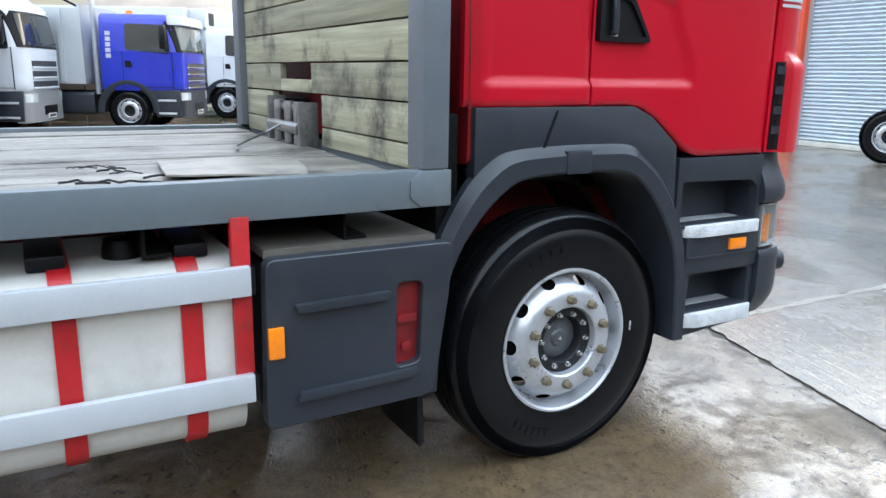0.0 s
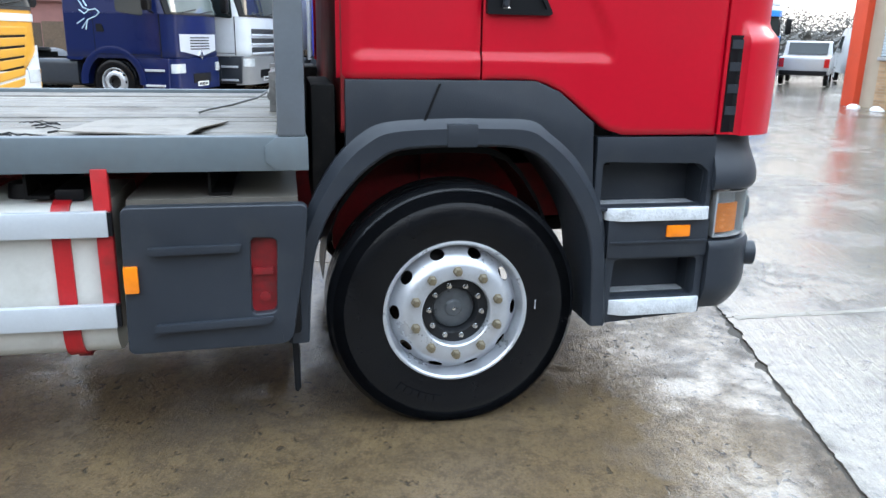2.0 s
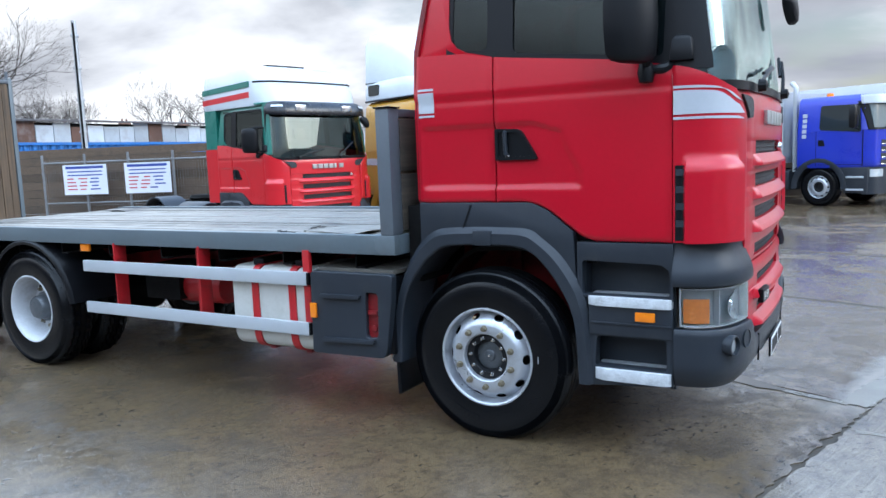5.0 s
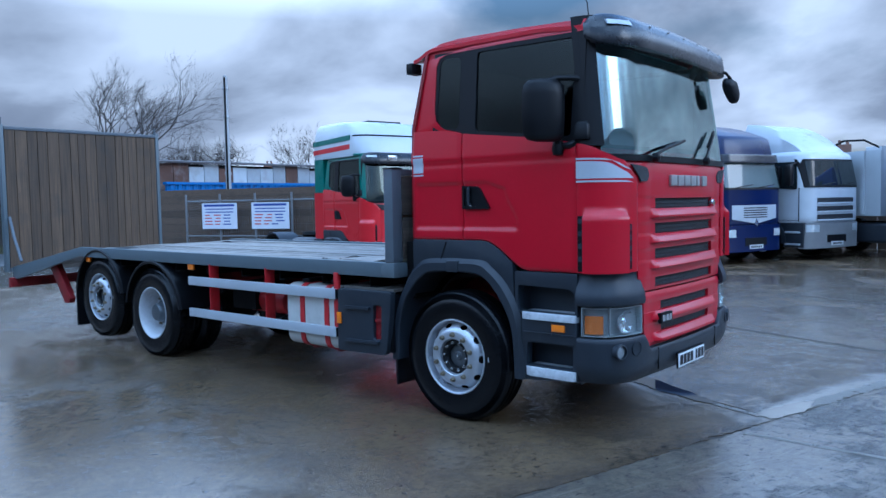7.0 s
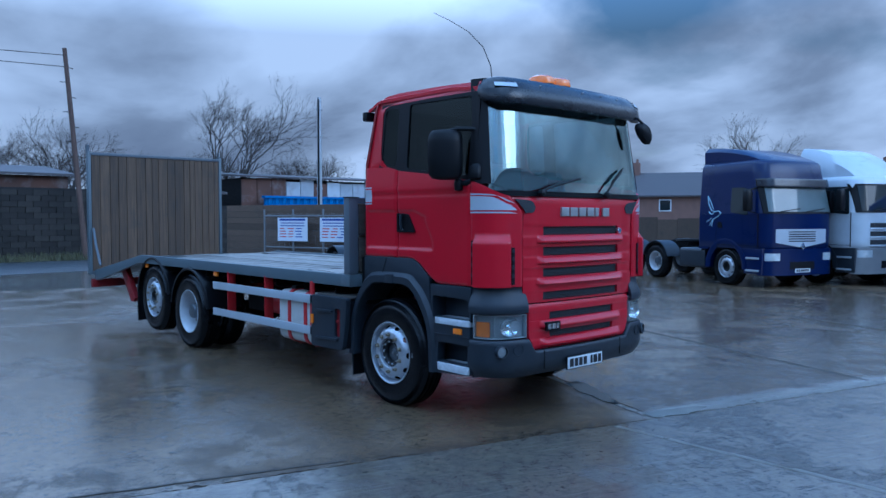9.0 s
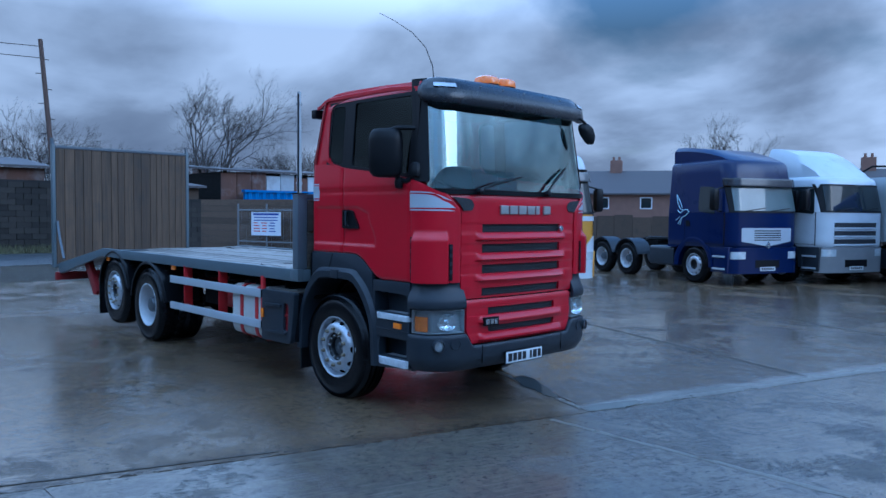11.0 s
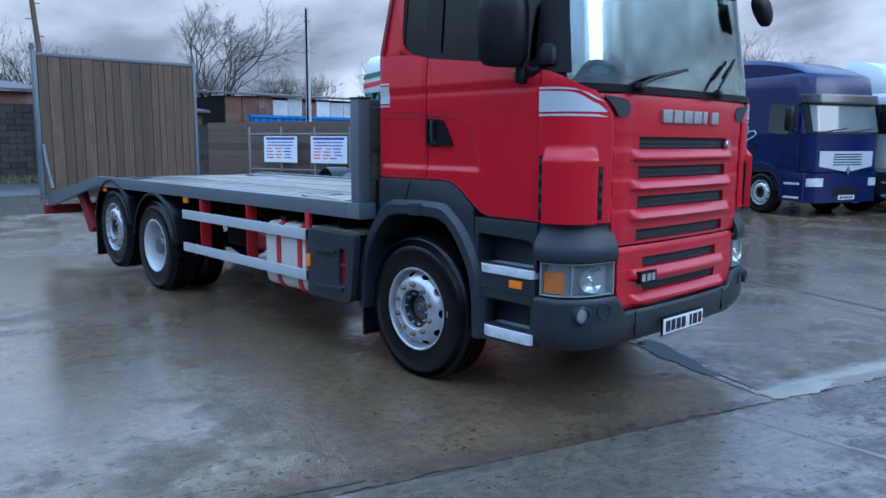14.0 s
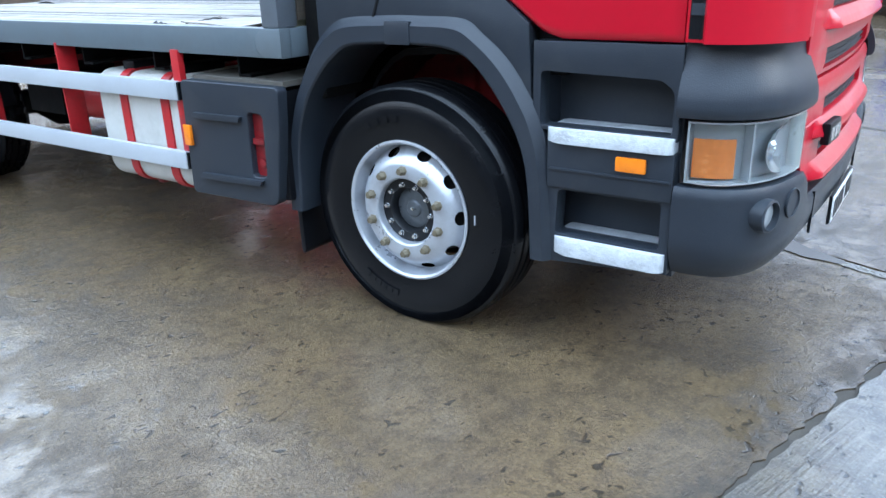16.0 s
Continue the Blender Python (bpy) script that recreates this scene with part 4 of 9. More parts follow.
def build_roof():
    def fn(a, b, o):
        x, y = -0.45 + a * 1.62, -1.06 + b * 2.12
        k = 1 - (abs(y) / 1.06) ** 4
        r = step01(-0.45, -0.25, x)
        z = 2.955 + 0.105 * k ** 0.8 * (0.5 + 0.5 * r) - 0.12 * (1 - r) * 0.6 - 0.035 * step01(0.7, 1.17, x)
        return Vector((x, y, z + o))
    bm = bmesh.new()
    sheet(bm, fn, span(0, 1, 24), span(0, 1, 30), 0.03)
    part("roof", bm, RED, lorry, "red cab roof", smooth=50)
    bm = bmesh.new()
    prism(bm, rounded([(-1.10, 1.22), (1.10, 1.22), (1.10, 2.3), (1.06, 2.93), (-1.06, 2.93), (-1.10, 2.3)], 0.03), "x", -0.45, -0.42)
    for v in bm.verts:
        v.co.x += 0.13 * step01(2.3, 2.95, v.co.z)
    part("rear_wall", bm, SHADERED, lorry, bev=0.01)
    # Added dark filler panels darken the gap behind the cab.
    for y0, y1 in ((-1.07, -0.50), (0.50, 1.07)):
        bm = bmesh.new()
        box(bm, -0.56, -0.47, y0, y1, 0.92, 1.40)
        part("rear_guard", bm, DARKMET, lorry, "added dark filler behind the cab", bev=0.01)
    bm = bmesh.new()
    prism(bm, [(-0.43, 1.24), (1.30, 1.24), (1.30, 1.30), (-0.43, 1.30)], "y", -1.08, 1.08)
    part("cab_floor", bm, DARKMET, lorry)
    # lining
    bm = bmesh.new()
    box(bm, -0.41, -0.39, -1.04, 1.04, 1.32, 2.4)
    prism(bm, [(-0.41, 2.4), (-0.39, 2.4), (-0.28, 2.88), (-0.30, 2.88)], "y", -1.03, 1.03)
    box(bm, -0.40, 1.02, -1.02, 1.02, 2.885, 2.90)
    part("cab_lining", bm, LINING, lorry, "dark grey cab lining")
    # sun visor, swept along the front
    prof = [(-0.14, 3.0), (-0.05, 3.012), (0.01, 2.995), (0.075, 2.935), (0.098, 2.895), (0.104, 2.885), (0.104, 2.80), (0.095, 2.768), (0.065, 2.758), (0.02, 2.80), (-0.07, 2.87)]
    ue = u_of_x(1.225)
    us = sorted({*span(-ue, ue, 56), -ue + 0.012, ue - 0.012, -ue + 0.03, ue - 0.03})
    rings = []
    for u in us:
        k = step01(ue, ue - 0.20, abs(u))
        end = 1 - 0.45 * (1 - step01(0, 0.05, ue - abs(u)))
        rings.append([cabpt(u, 2.885 + (z - 2.885) * (0.80 + 0.20 * k) * end, o * (0.55 + 0.45 * k) * end + 0.012) for o, z in prof])
    bm = bmesh.new()
    loft(bm, rings)
    visor = part("sun_visor", bm, surf("smoked_visor", (0.008, 0.009, 0.013), 0.28, var=0.2, coat=0.15, spec=0.4), lorry, "glossy black sun visor", smooth=50)
    for u in (-0.98, 0.98):
        bm = bmesh.new()
        sheet(bm, lambda a, z, o: cabpt(a, z, 0.121 - (z - 2.895) * 0.58 + o), span(u - 0.085, u + 0.085, 3), [2.905, 2.94], 0.02)
        part("marker_lens", bm, SILVER, visor, "clear marker lens")
    for u in span(-0.9, 0.9, 6):
        bm = bmesh.new()
        p = cabpt(u, 2.945, 0.085)
        lathe(bm, [(0.009, -0.004), (0.009, 0.004), (0.001, 0.005)], p, "z", 8)
        part("visor_screw", bm, CHROME, visor)
    # beacons
    for y in (0.06, 0.30):
        bm = bmesh.new()
        lathe(bm, [(0.001, 0.070), (0.08, 0.066), (0.12, 0.045), (0.13, 0.01), (0.13, -0.02)], (0.86, y, 3.115), "z", 24)
        bc = part("beacon", bm, AMBER, lorry, "amber roof beacon")
        bm = bmesh.new()
        lathe(bm, [(0.001, 0.0), (0.12, 0.0), (0.125, -0.09), (0.001, -0.09)], (0.86, y, 3.115), "z", 24)
        part("beacon_base", bm, BLACK, bc)
    # aerial
    bm = bmesh.new()
    tube(bm, [(1.02, -0.80, 3.0), (1.005, -0.80, 3.14), (0.92, -0.81, 3.32), (0.76, -0.84, 3.48), (0.56, -0.88, 3.61), (0.38, -0.92, 3.71)], 0.0048, 6, 0.5)
    lathe(bm, [(0.02, 0), (0.015, 0.03), (0.006, 0.05)], (1.02, -0.80, 2.99), "z", 8)
    part("aerial", bm, BLACK, lorry, "thin whip aerial")

    # windscreen
    def ws(u, z, o):
        return cabpt(u, z, -0.018 + o)
    bm = bmesh.new()
    sheet(bm, ws, span(-1.135, 1.135, 40), span(1.995, 2.93, 8), 0.005)
    g = part("windscreen", bm, GLASS_FRONT, lorry, "clear green-tinted windscreen"); g.visible_shadow = False
    bm = bmesh.new()
    sheet(bm, lambda u, z, o: cabpt(u, z, 0.004 + o), span(-1.10, 1.10, 34), [1.985, 2.03], 0.06)
    part("scuttle", bm, BLACK, lorry, "black scuttle under the windscreen")
    for y0, y1, lift in ((-0.62, -0.06, 0.06), (0.30, 0.66, 0.16)):
        bm = bmesh.new()
        tube(bm, [cabpt(y0, 2.03, 0.03), cabpt(y0 + (y1 - y0) * 0.3, 2.06 + lift * 0.4, 0.035), cabpt(y1 - (y1 - y0) * 0.2, 2.08 + lift, 0.03)], 0.012, 6)
        tube(bm, [cabpt(y0 + (y1 - y0) * 0.35, 2.07 + lift * 0.4, 0.015), cabpt(y1, 2.09 + lift * 1.15, 0.012)], 0.011, 6)
        lathe(bm, [(0.001, 0.05), (0.03, 0.04), (0.035, 0)], cabpt(y0, 2.015, 0.02), "x", 10)
        part("wiper", bm, BLACK, lorry, "black windscreen wiper")
    # kerb mirror hung from the visor's far corner
    bm = bmesh.new()
    tube(bm, [(1.36, 0.80, 2.80), (1.42, 0.86, 2.785), (1.44, 0.92, 2.74)], 0.013, 8)
    leaf = [(-0.075, 0.095), (-0.02, 0.115), (0.055, 0.085), (0.10, -0.02), (0.085, -0.105), (0.02, -0.10), (-0.06, -0.015), (-0.09, 0.05)]
    loft(bm, [[(1.44 + d + 0.25 * y * k, 0.945 + y * k, 2.64 + z * k) for y, z in rounded(leaf, 0.03, 3)] for d, k in ((-0.035, 0.92), (-0.03, 1.0), (0.0, 1.0), (0.025, 0.8), (0.035, 0.4))])
    part("front_mirror", bm, BLACK, lorry, "black front mirror on an arm")
    # inside: dashboard, wheel, seats
    bm = bmesh.new()
    prism(bm, [(0.92, 1.6), (1.33, 1.6), (1.33, 1.93), (1.12, 2.0), (0.95, 1.97), (0.90, 1.8)], "y", -1.02, 1.02)
    part("dashboard", bm, DASH, lorry, "dark dashboard", bev=0.02)
    bm = bmesh.new()
    q = Matrix.Translation((0.80, -0.55, 2.03)) @ Matrix.Rotation(radians(35), 4, "Y")
    rr = [q @ Vector((0.23 * math.cos(a), 0.23 * math.sin(a), 0)) for a in span(0, 2 * math.pi, 28)]
    tube(bm, rr, 0.016, 6)
    for a in (0.5, 2.64, 4.71):
        tube(bm, [q @ Vector((0, 0, -0.02)), q @ Vector((0.23 * math.cos(a), 0.23 * math.sin(a), 0))], 0.014, 6)
    tube(bm, [q @ Vector((0, 0, 0)), q @ Vector((0.02, 0, -0.35))], 0.03, 8)
    part("steering_wheel", bm, BLACK, lorry, "black steering wheel")
    for y in (-0.55, 0.55):
        bm = bmesh.new()
        box(bm, -0.02, 0.48, y - 0.25, y + 0.25, 1.62, 1.76)
        prism(bm, [(-0.10, 1.70), (0.06, 1.70), (-0.05, 2.36), (-0.17, 2.36)], "y", y - 0.24, y + 0.24)
        prism(bm, [(-0.17, 2.40), (-0.06, 2.40), (-0.09, 2.60), (-0.16, 2.60)], "y", y - 0.13, y + 0.13)
        box(bm, 0.0, 0.36, y - 0.2, y + 0.2, 1.30, 1.62)
        part("seat", bm, SEATC, lorry, "grey cloth driving seat", bev=0.025)


build_roof()


ARCH_OUT = [(-0.690, 0.41), (-0.665, 0.62), (-0.630, 0.80), (-0.565, 0.98), (-0.472, 1.135), (-0.375, 1.228), (-0.275, 1.268), (-0.05, 1.280), (0.10, 1.280), (0.285, 1.272), (0.365, 1.222), (0.465, 1.140), (0.545, 1.035), (0.605, 0.915), (0.642, 0.74), (0.668, 0.41)]
ARCH_IN = [(-0.590, 0.41), (-0.578, 0.62), (-0.556, 0.78), (-0.498, 0.925), (-0.405, 1.045), (-0.325, 1.115), (-0.235, 1.160), (-0.05, 1.173), (0.10, 1.173), (0.215, 1.166), (0.31, 1.135), (0.395, 1.055), (0.475, 0.945), (0.535, 0.825), (0.565, 0.68), (0.580, 0.41)]


def finer(pts, n=5):
    """The same line with n points to each span, curved through the given ones."""
    out = []
    for i in range(len(pts) - 1):
        p = [Vector(pts[min(max(i + k, 0), len(pts) - 1)]) for k in (-1, 0, 1, 2)]
        for j in range(n):
            t = j / n
            out.append(tuple(0.5 * (2 * p[1] + (p[2] - p[0]) * t + (2 * p[0] - 5 * p[1] + 4 * p[2] - p[3]) * t ** 2 + (3 * p[1] - p[0] - 3 * p[2] + p[3]) * t ** 3)))
    return out + [tuple(pts[-1])]


def build_lower():
    for side in (-1, 1):
        Y = lambda y: side * y
        # wheel arch: a rounded band
        bm = bmesh.new()
        rings = []
        for (xo, zo), (xi, zi) in zip(finer(ARCH_OUT), finer(ARCH_IN)):
            m = lambda f: (xo + (xi - xo) * f, zo + (zi - zo) * f)
            sec = [(m(0.0), 1.09), (m(0.0), 1.128), (m(0.10), 1.136), (m(0.27), 1.160), (m(0.33), 1.167), (m(0.88), 1.167), (m(0.96), 1.160), (m(1.0), 1.145), (m(1.02), 0.83), (m(0.9), 0.83), (m(0.85), 1.09)]
            rings.append([(p[0], Y(y), p[1]) for p, y in sec])
        loft(bm, rings)
        arch = part("wheel_arch", bm, GREYPLAS, lorry, "dark grey plastic wheel arch", smooth=28)
        bm = bmesh.new()
        box(bm, -0.055, 0.065, Y(1.10), Y(1.172), 1.174, 1.262)
        part("arch_clip", bm, GREYPLAS, arch, bev=0.008)
        # panel between arch and red door
        bm = bmesh.new()
        pts = [(-0.437, 1.424), (-0.07, 1.424), (0.30, 1.424), (0.40, 1.382), (0.55, 1.262), (0.565, 0.99), (0.46, 1.11), (0.31, 1.21), (0.06, 1.24), (-0.26, 1.24), (-0.437, 1.16)]
        prism(bm, pts, "y", Y(1.06), Y(1.128))
        fp = part("fender_panel", bm, GREYPLAS, lorry, "dark grey panel over the wheel arch", bev=0.008)
        bm = bmesh.new()
        prism(bm, [(-0.085, 1.41), (-0.075, 1.41), (-0.135, 1.262), (-0.147, 1.262)], "y", Y(1.05), Y(1.1315))
        part("panel_joint", bm, BLACK, fp)
        bm = bmesh.new()
        box(bm, 0.44, 0.66, Y(0.98), Y(1.055), 1.08, 1.32)
        part("panel_backing", bm, BLACK, fp)
        # step box: frame with two wells, tread plates, amber lamp
        bm = bmesh.new()
        pierced(bm, [(0.572, 0.90), (1.094, 0.90), (1.094, 1.205), (0.572, 1.205)], rounded([(0.60, 0.915), (1.075, 0.915), (1.075, 1.06), (1.03, 1.095), (0.60, 1.105)], 0.02), "y", Y(1.06), Y(1.13))
        box(bm, 0.64, 1.094, Y(1.05), Y(1.145), 0.70, 0.86)
        pierced(bm, [(0.60, 0.405), (1.094, 0.44), (1.094, 0.70), (0.63, 0.70)], rounded([(0.67, 0.52), (1.06, 0.52), (1.06, 0.69), (0.68, 0.69)], 0.02), "y", Y(1.06), Y(1.135))
        sb = part("step_box", bm, GREYPLAS, lorry, "dark grey step box with two wells", bev=0.008)
        bm = bmesh.new()
        prism(bm, [(0.575, Y(1.09)), (0.60, Y(1.09)), (0.60, Y(0.965)), (1.07, Y(0.965)), (1.07, Y(1.09)), (1.10, Y(1.09)), (1.10, Y(0.90)), (0.575, Y(0.90))], "z", 0.42, 1.20)
        part("step_liner", bm, GREYPLAS, sb)
        for z0, z1, xa, xb in ((0.862, 0.912, 0.628, 1.088), (0.448, 0.512, 0.66, 1.085)):
            bm = bmesh.new()
            pts = rounded([(xa, Y(0.967)), (xb, Y(0.967)), (xb, Y(1.15)), (xb - 0.03, Y(1.165)), (xa + 0.06, Y(1.165)), (xa, Y(1.13))], 0.02)
            prism(bm, pts, "z", z0, z1)
            tp = part("step_tread", bm, TREAD, sb, "worn aluminium step tread", bev=0.006)
            bm = bmesh.new()
            for i in range(12):
                for j in range(2):
                    lathe(bm, [(0.008, 0), (0.006, 0.003), (0.001, 0.003)], (xa + 0.05 + i * 0.033, Y(1.05 + j * 0.05 + (i % 2) * 0.02), z1 - 0.001), "z", 6)
            tagged(part("tread_studs", bm, TREAD, tp), kind="stuff")
        bm = bmesh.new()
        box(bm, 0.898, 1.004, Y(1.143), Y(1.158), 0.787, 0.838)
        part("side_marker", bm, AMBER, sb, "amber side marker lamp", bev=0.006)
        bm = bmesh.new()
        box(bm, 0.65, 1.088, Y(1.14), Y(1.152), 0.762, 0.772)
        part("step_rib", bm, GREYPLAS, sb, bev=0.003)
        # mudflap behind the front wheel
        bm = bmesh.new()
        prism(bm, [(-0.662, 0.46), (-0.635, 0.46), (-0.628, 0.20), (-0.642, 0.18), (-0.655, 0.19)], "y", Y(0.80), Y(1.13))
        part("mudflap", bm, BLACK, lorry, "black rubber mudflap", bev=0.006)
        # inner red wing, seen in the wheel well
        bm = bmesh.new()
        rings = []
        for x, z in [(p[0] * 0.9, p[1] - 0.04) for p in ARCH_IN[1:-1]]:
            rings.append([(x, Y(0.83), z), (x, Y(0.45), z - 0.02), (x, Y(0.45), z - 0.05), (x, Y(0.83), z - 0.03)])
        loft(bm, rings)
        part("wheel_liner", bm, BLACK, lorry, "black liner in the wheel arch")
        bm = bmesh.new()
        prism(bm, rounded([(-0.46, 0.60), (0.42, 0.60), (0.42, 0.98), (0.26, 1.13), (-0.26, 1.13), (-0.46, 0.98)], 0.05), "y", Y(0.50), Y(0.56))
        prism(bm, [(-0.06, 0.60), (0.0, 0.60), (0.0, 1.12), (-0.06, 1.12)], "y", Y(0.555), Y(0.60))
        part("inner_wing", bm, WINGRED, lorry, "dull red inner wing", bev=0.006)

    # battery locker, far side mirrored
    for side in (-1, 1):
        Y = lambda y: side * y
        bm = bmesh.new()
        outl = rounded([(-1.245, 0.435), (-0.655, 0.445), (-0.60, 0.80), (-0.585, 0.985), (-1.232, 0.985)], [0.03, 0.05, 0.02, 0.03, 0.03])
        hole = rounded([(-0.80, 0.568), (-0.71, 0.575), (-0.70, 0.86), (-0.795, 0.865)], 0.025)
        pierced(bm, outl, hole, "y", Y(1.19), Y(1.25))
        lk = part("side_locker", bm, GREYPLAS, lorry, "dark grey side locker cover", bev=0.015, seg=3)
        bm = bmesh.new()
        prism(bm, rounded([(-1.14, 0.812), (-0.835, 0.818), (-0.825, 0.845), (-1.15, 0.84)], 0.01), "y", Y(1.24), Y(1.272))
        part("locker_rib", bm, GREYPLAS, lk, bev=0.006)
        bm = bmesh.new()
        prism(bm, rounded([(-1.15, 0.520), (-0.74, 0.535), (-0.72, 0.562), (-1.14, 0.550)], 0.01), "y", Y(1.24), Y(1.272))
        part("locker_rib", bm, GREYPLAS, lk, bev=0.006)
        bm = bmesh.new()
        box(bm, -1.228, -0.62, Y(0.62), Y(1.20), 0.46, 0.96)
        part("locker_body", bm, BLACK, lk, bev=0.02)
        bm = bmesh.new()
        box(bm, -0.82, -0.69, Y(1.205), Y(1.215), 0.55, 0.88)
        lathe(bm, [(0.001, -side * 0.0), (0.02, 0), (0.02, side * 0.012), (0.001, side * 0.014)], (-0.75, Y(1.215), 0.63), "y", 10)
        box(bm, -0.79, -0.72, Y(1.215), Y(1.235), 0.72, 0.745)
        part("locker_latch", bm, SHADERED, lk, "red latch plate")
        bm = bmesh.new()
        box(bm, -1.236, -1.186, Y(1.25), Y(1.268), 0.675, 0.775)
        part("side_marker", bm, AMBER, lk, "amber side marker lamp", bev=0.006)
        bm = bmesh.new()
        box(bm, -1.22, -0.62, Y(0.60), Y(1.18), 0.975, 1.0)
        part("locker_top", bm, surf("oily_board_top", (0.10, 0.09, 0.075), 0.7, var=0.3, scale=8, dirt=0.4), lk)

        # fuel tank and straps
        bm = bmesh.new()
        sec = rounded([(Y(0.60), 0.40), (Y(1.19), 0.40), (Y(1.19), 0.985), (Y(0.60), 0.985)], [0.10, 0.13, 0.10, 0.08], 6)
        prism(bm, sec, "x", -2.0, -1.29)
        tk = part("fuel_tank", bm, TANK, lorry, "cream painted fuel tank", bev=0.012)
        for x in (-1.78, -1.443):
            bm = bmesh.new()
            o = rounded([(Y(0.59), 0.39), (Y(1.20), 0.39), (Y(1.20), 0.995), (Y(0.59), 0.995)], [0.105, 0.135, 0.105, 0.085], 6)
            i = rounded([(Y(0.604), 0.404), (Y(1.186), 0.404), (Y(1.186), 0.981), (Y(0.604), 0.981)], [0.10, 0.13, 0.10, 0.08], 6)
            pierced(bm, o, i, "x", x - 0.03, x + 0.03)
            part("tank_strap", bm, RED_OLD, tk, "red tank strap")
            bm = bmesh.new()
            box(bm, x - 0.026, x + 0.026, Y(0.98), Y(1.06), 0.362, 0.395)
            part("strap_bracket", bm, SHADERED, tk, bev=0.008)
        bm = bmesh.new()
        lathe(bm, [(0.001, 0.06), (0.05, 0.06), (0.055, 0.04), (0.06, 0.0)], (-1.60, Y(1.0), 0.98), "z", 16)
        part("filler_cap", bm, BLACK, tk)
        for x in (-1.86, -1.47):
            bm = bmesh.new()
            box(bm, x, x + 0.10, Y(0.85), Y(1.12), 0.985, 1.03)
            part("tank_clamp", bm, BLACK, tk, bev=0.01)

        # side guard: two aluminium rails on red posts
        for z0, z1 in ((0.880, 0.972), (0.540, 0.630)):
            bm = bmesh.new()
            box(bm, -3.62, -1.275, Y(1.215), Y(1.245), z0, z1)
            rail = part("side_guard_rail", bm, ALU, lorry, "bare aluminium side guard rail", bev=0.006)
            bm = bmesh.new()
            box(bm, -1.275, -1.262, Y(1.21), Y(1.24), z0 + 0.004, z1 - 0.004)
            part("end_cap", bm, BLACK, rail)
        for x, w in ((-3.325, 0.14), (-2.375, 0.14), (-1.295, 0.055)):
            bm = bmesh.new()
            prism(bm, [(x - w / 2, Y(1.10)), (x + w / 2, Y(1.10)), (x + w / 2, Y(1.215)), (x + w / 2 - 0.012, Y(1.215)), (x + w / 2 - 0.012, Y(1.115)), (x - w / 2, Y(1.115))] if w > 0.1 else [(x - w / 2, Y(1.18)), (x + w / 2, Y(1.18)), (x + w / 2, Y(1.215)), (x - w / 2, Y(1.215))], "z", 0.56, 1.115)
            part("guard_post", bm, RED_OLD, lorry, "red side guard post", bev=0.004)

    # chassis
    for y in (-0.39, 0.39):
        bm = bmesh.new()
        prism(bm, [(y - 0.04, 0.72), (y + 0.04, 0.72), (y + 0.04, 0.735), (y - 0.025, 0.735), (y - 0.025, 0.975), (y + 0.04, 0.975), (y + 0.04, 0.99), (y - 0.04, 0.99)], "x", -7.2, 1.1)
        part("chassis_rail", bm, SHADERED, lorry, "red chassis rail, shade in its colour")
    for x in (-6.9, -5.2, -3.4, -2.4, -1.2, 0.6):
        bm = bmesh.new()
        box(bm, x - 0.04, x + 0.04, -0.37, 0.37, 0.76, 0.95)
        part("chassis_crossmember", bm, SHADERED, lorry)
    for x in [-0.9 - 0.62 * i for i in range(9)]:
        bm = bmesh.new()
        prism(bm, [(x - 0.04, 1.0), (x + 0.04, 1.0), (x + 0.04, 1.012), (x - 0.03, 1.012), (x - 0.03, 1.16), (x - 0.04, 1.16)], "y", -1.14, 1.14)
        part("bed_bearer", bm, DARKMET, lorry, "dark bearer under the deck")
    bm = bmesh.new()
    lathe(bm, [(0.06, -1.0), (0.07, -0.3), (0.07, 0.3), (0.06, 1.0)], (0, 0, 0.47), "y", 12, True)
    lathe(bm, [(0.09, -0.8), (0.10, -0.28), (0.22, -0.12), (0.24, 0), (0.22, 0.12), (0.10, 0.28), (0.09, 0.8)], (-4.46, 0, 0.5), "y", 16, True)
    lathe(bm, [(0.06, -1.0), (0.06, 1.0)], (-5.75, 0, 0.64), "y", 12, True)
    tube(bm, [(-0.6, 0, 0.80), (-4.3, 0, 0.55)], 0.05, 10)
    for s in (-1, 1):
        prism(bm, [(-0.75, 0.72), (-0.75, 0.69), (0.0, 0.53), (0.7, 0.69), (0.7, 0.72), (0.0, 0.57)], "y", s * 0.36, s * 0.44)
        tube(bm, [(-4.46, s * 0.55, 0.62), (-4.9, s * 0.5, 0.75)], 0.12, 10)
    box(bm, -0.5, 0.9, -0.33, 0.33, 0.62, 1.15)
    box(bm, -2.9, -2.2, 0.5, 0.95, 0.55, 0.95)
    box(bm, -3.3, -2.9, -0.9, -0.5, 0.62, 0.9)
    part("axles_and_engine", bm, DARKMET, lorry, "sooty axles, engine and shaft")
    bm = bmesh.new()
    lathe(bm, [(0.001, -0.35), (0.13, -0.34), (0.14, -0.3), (0.14, 0.3), (0.13, 0.34), (0.001, 0.35)], (-2.85, -0.72, 0.72), "x", 20)
    part("air_tank", bm, RED_OLD, lorry, "red air tank")


build_lower()


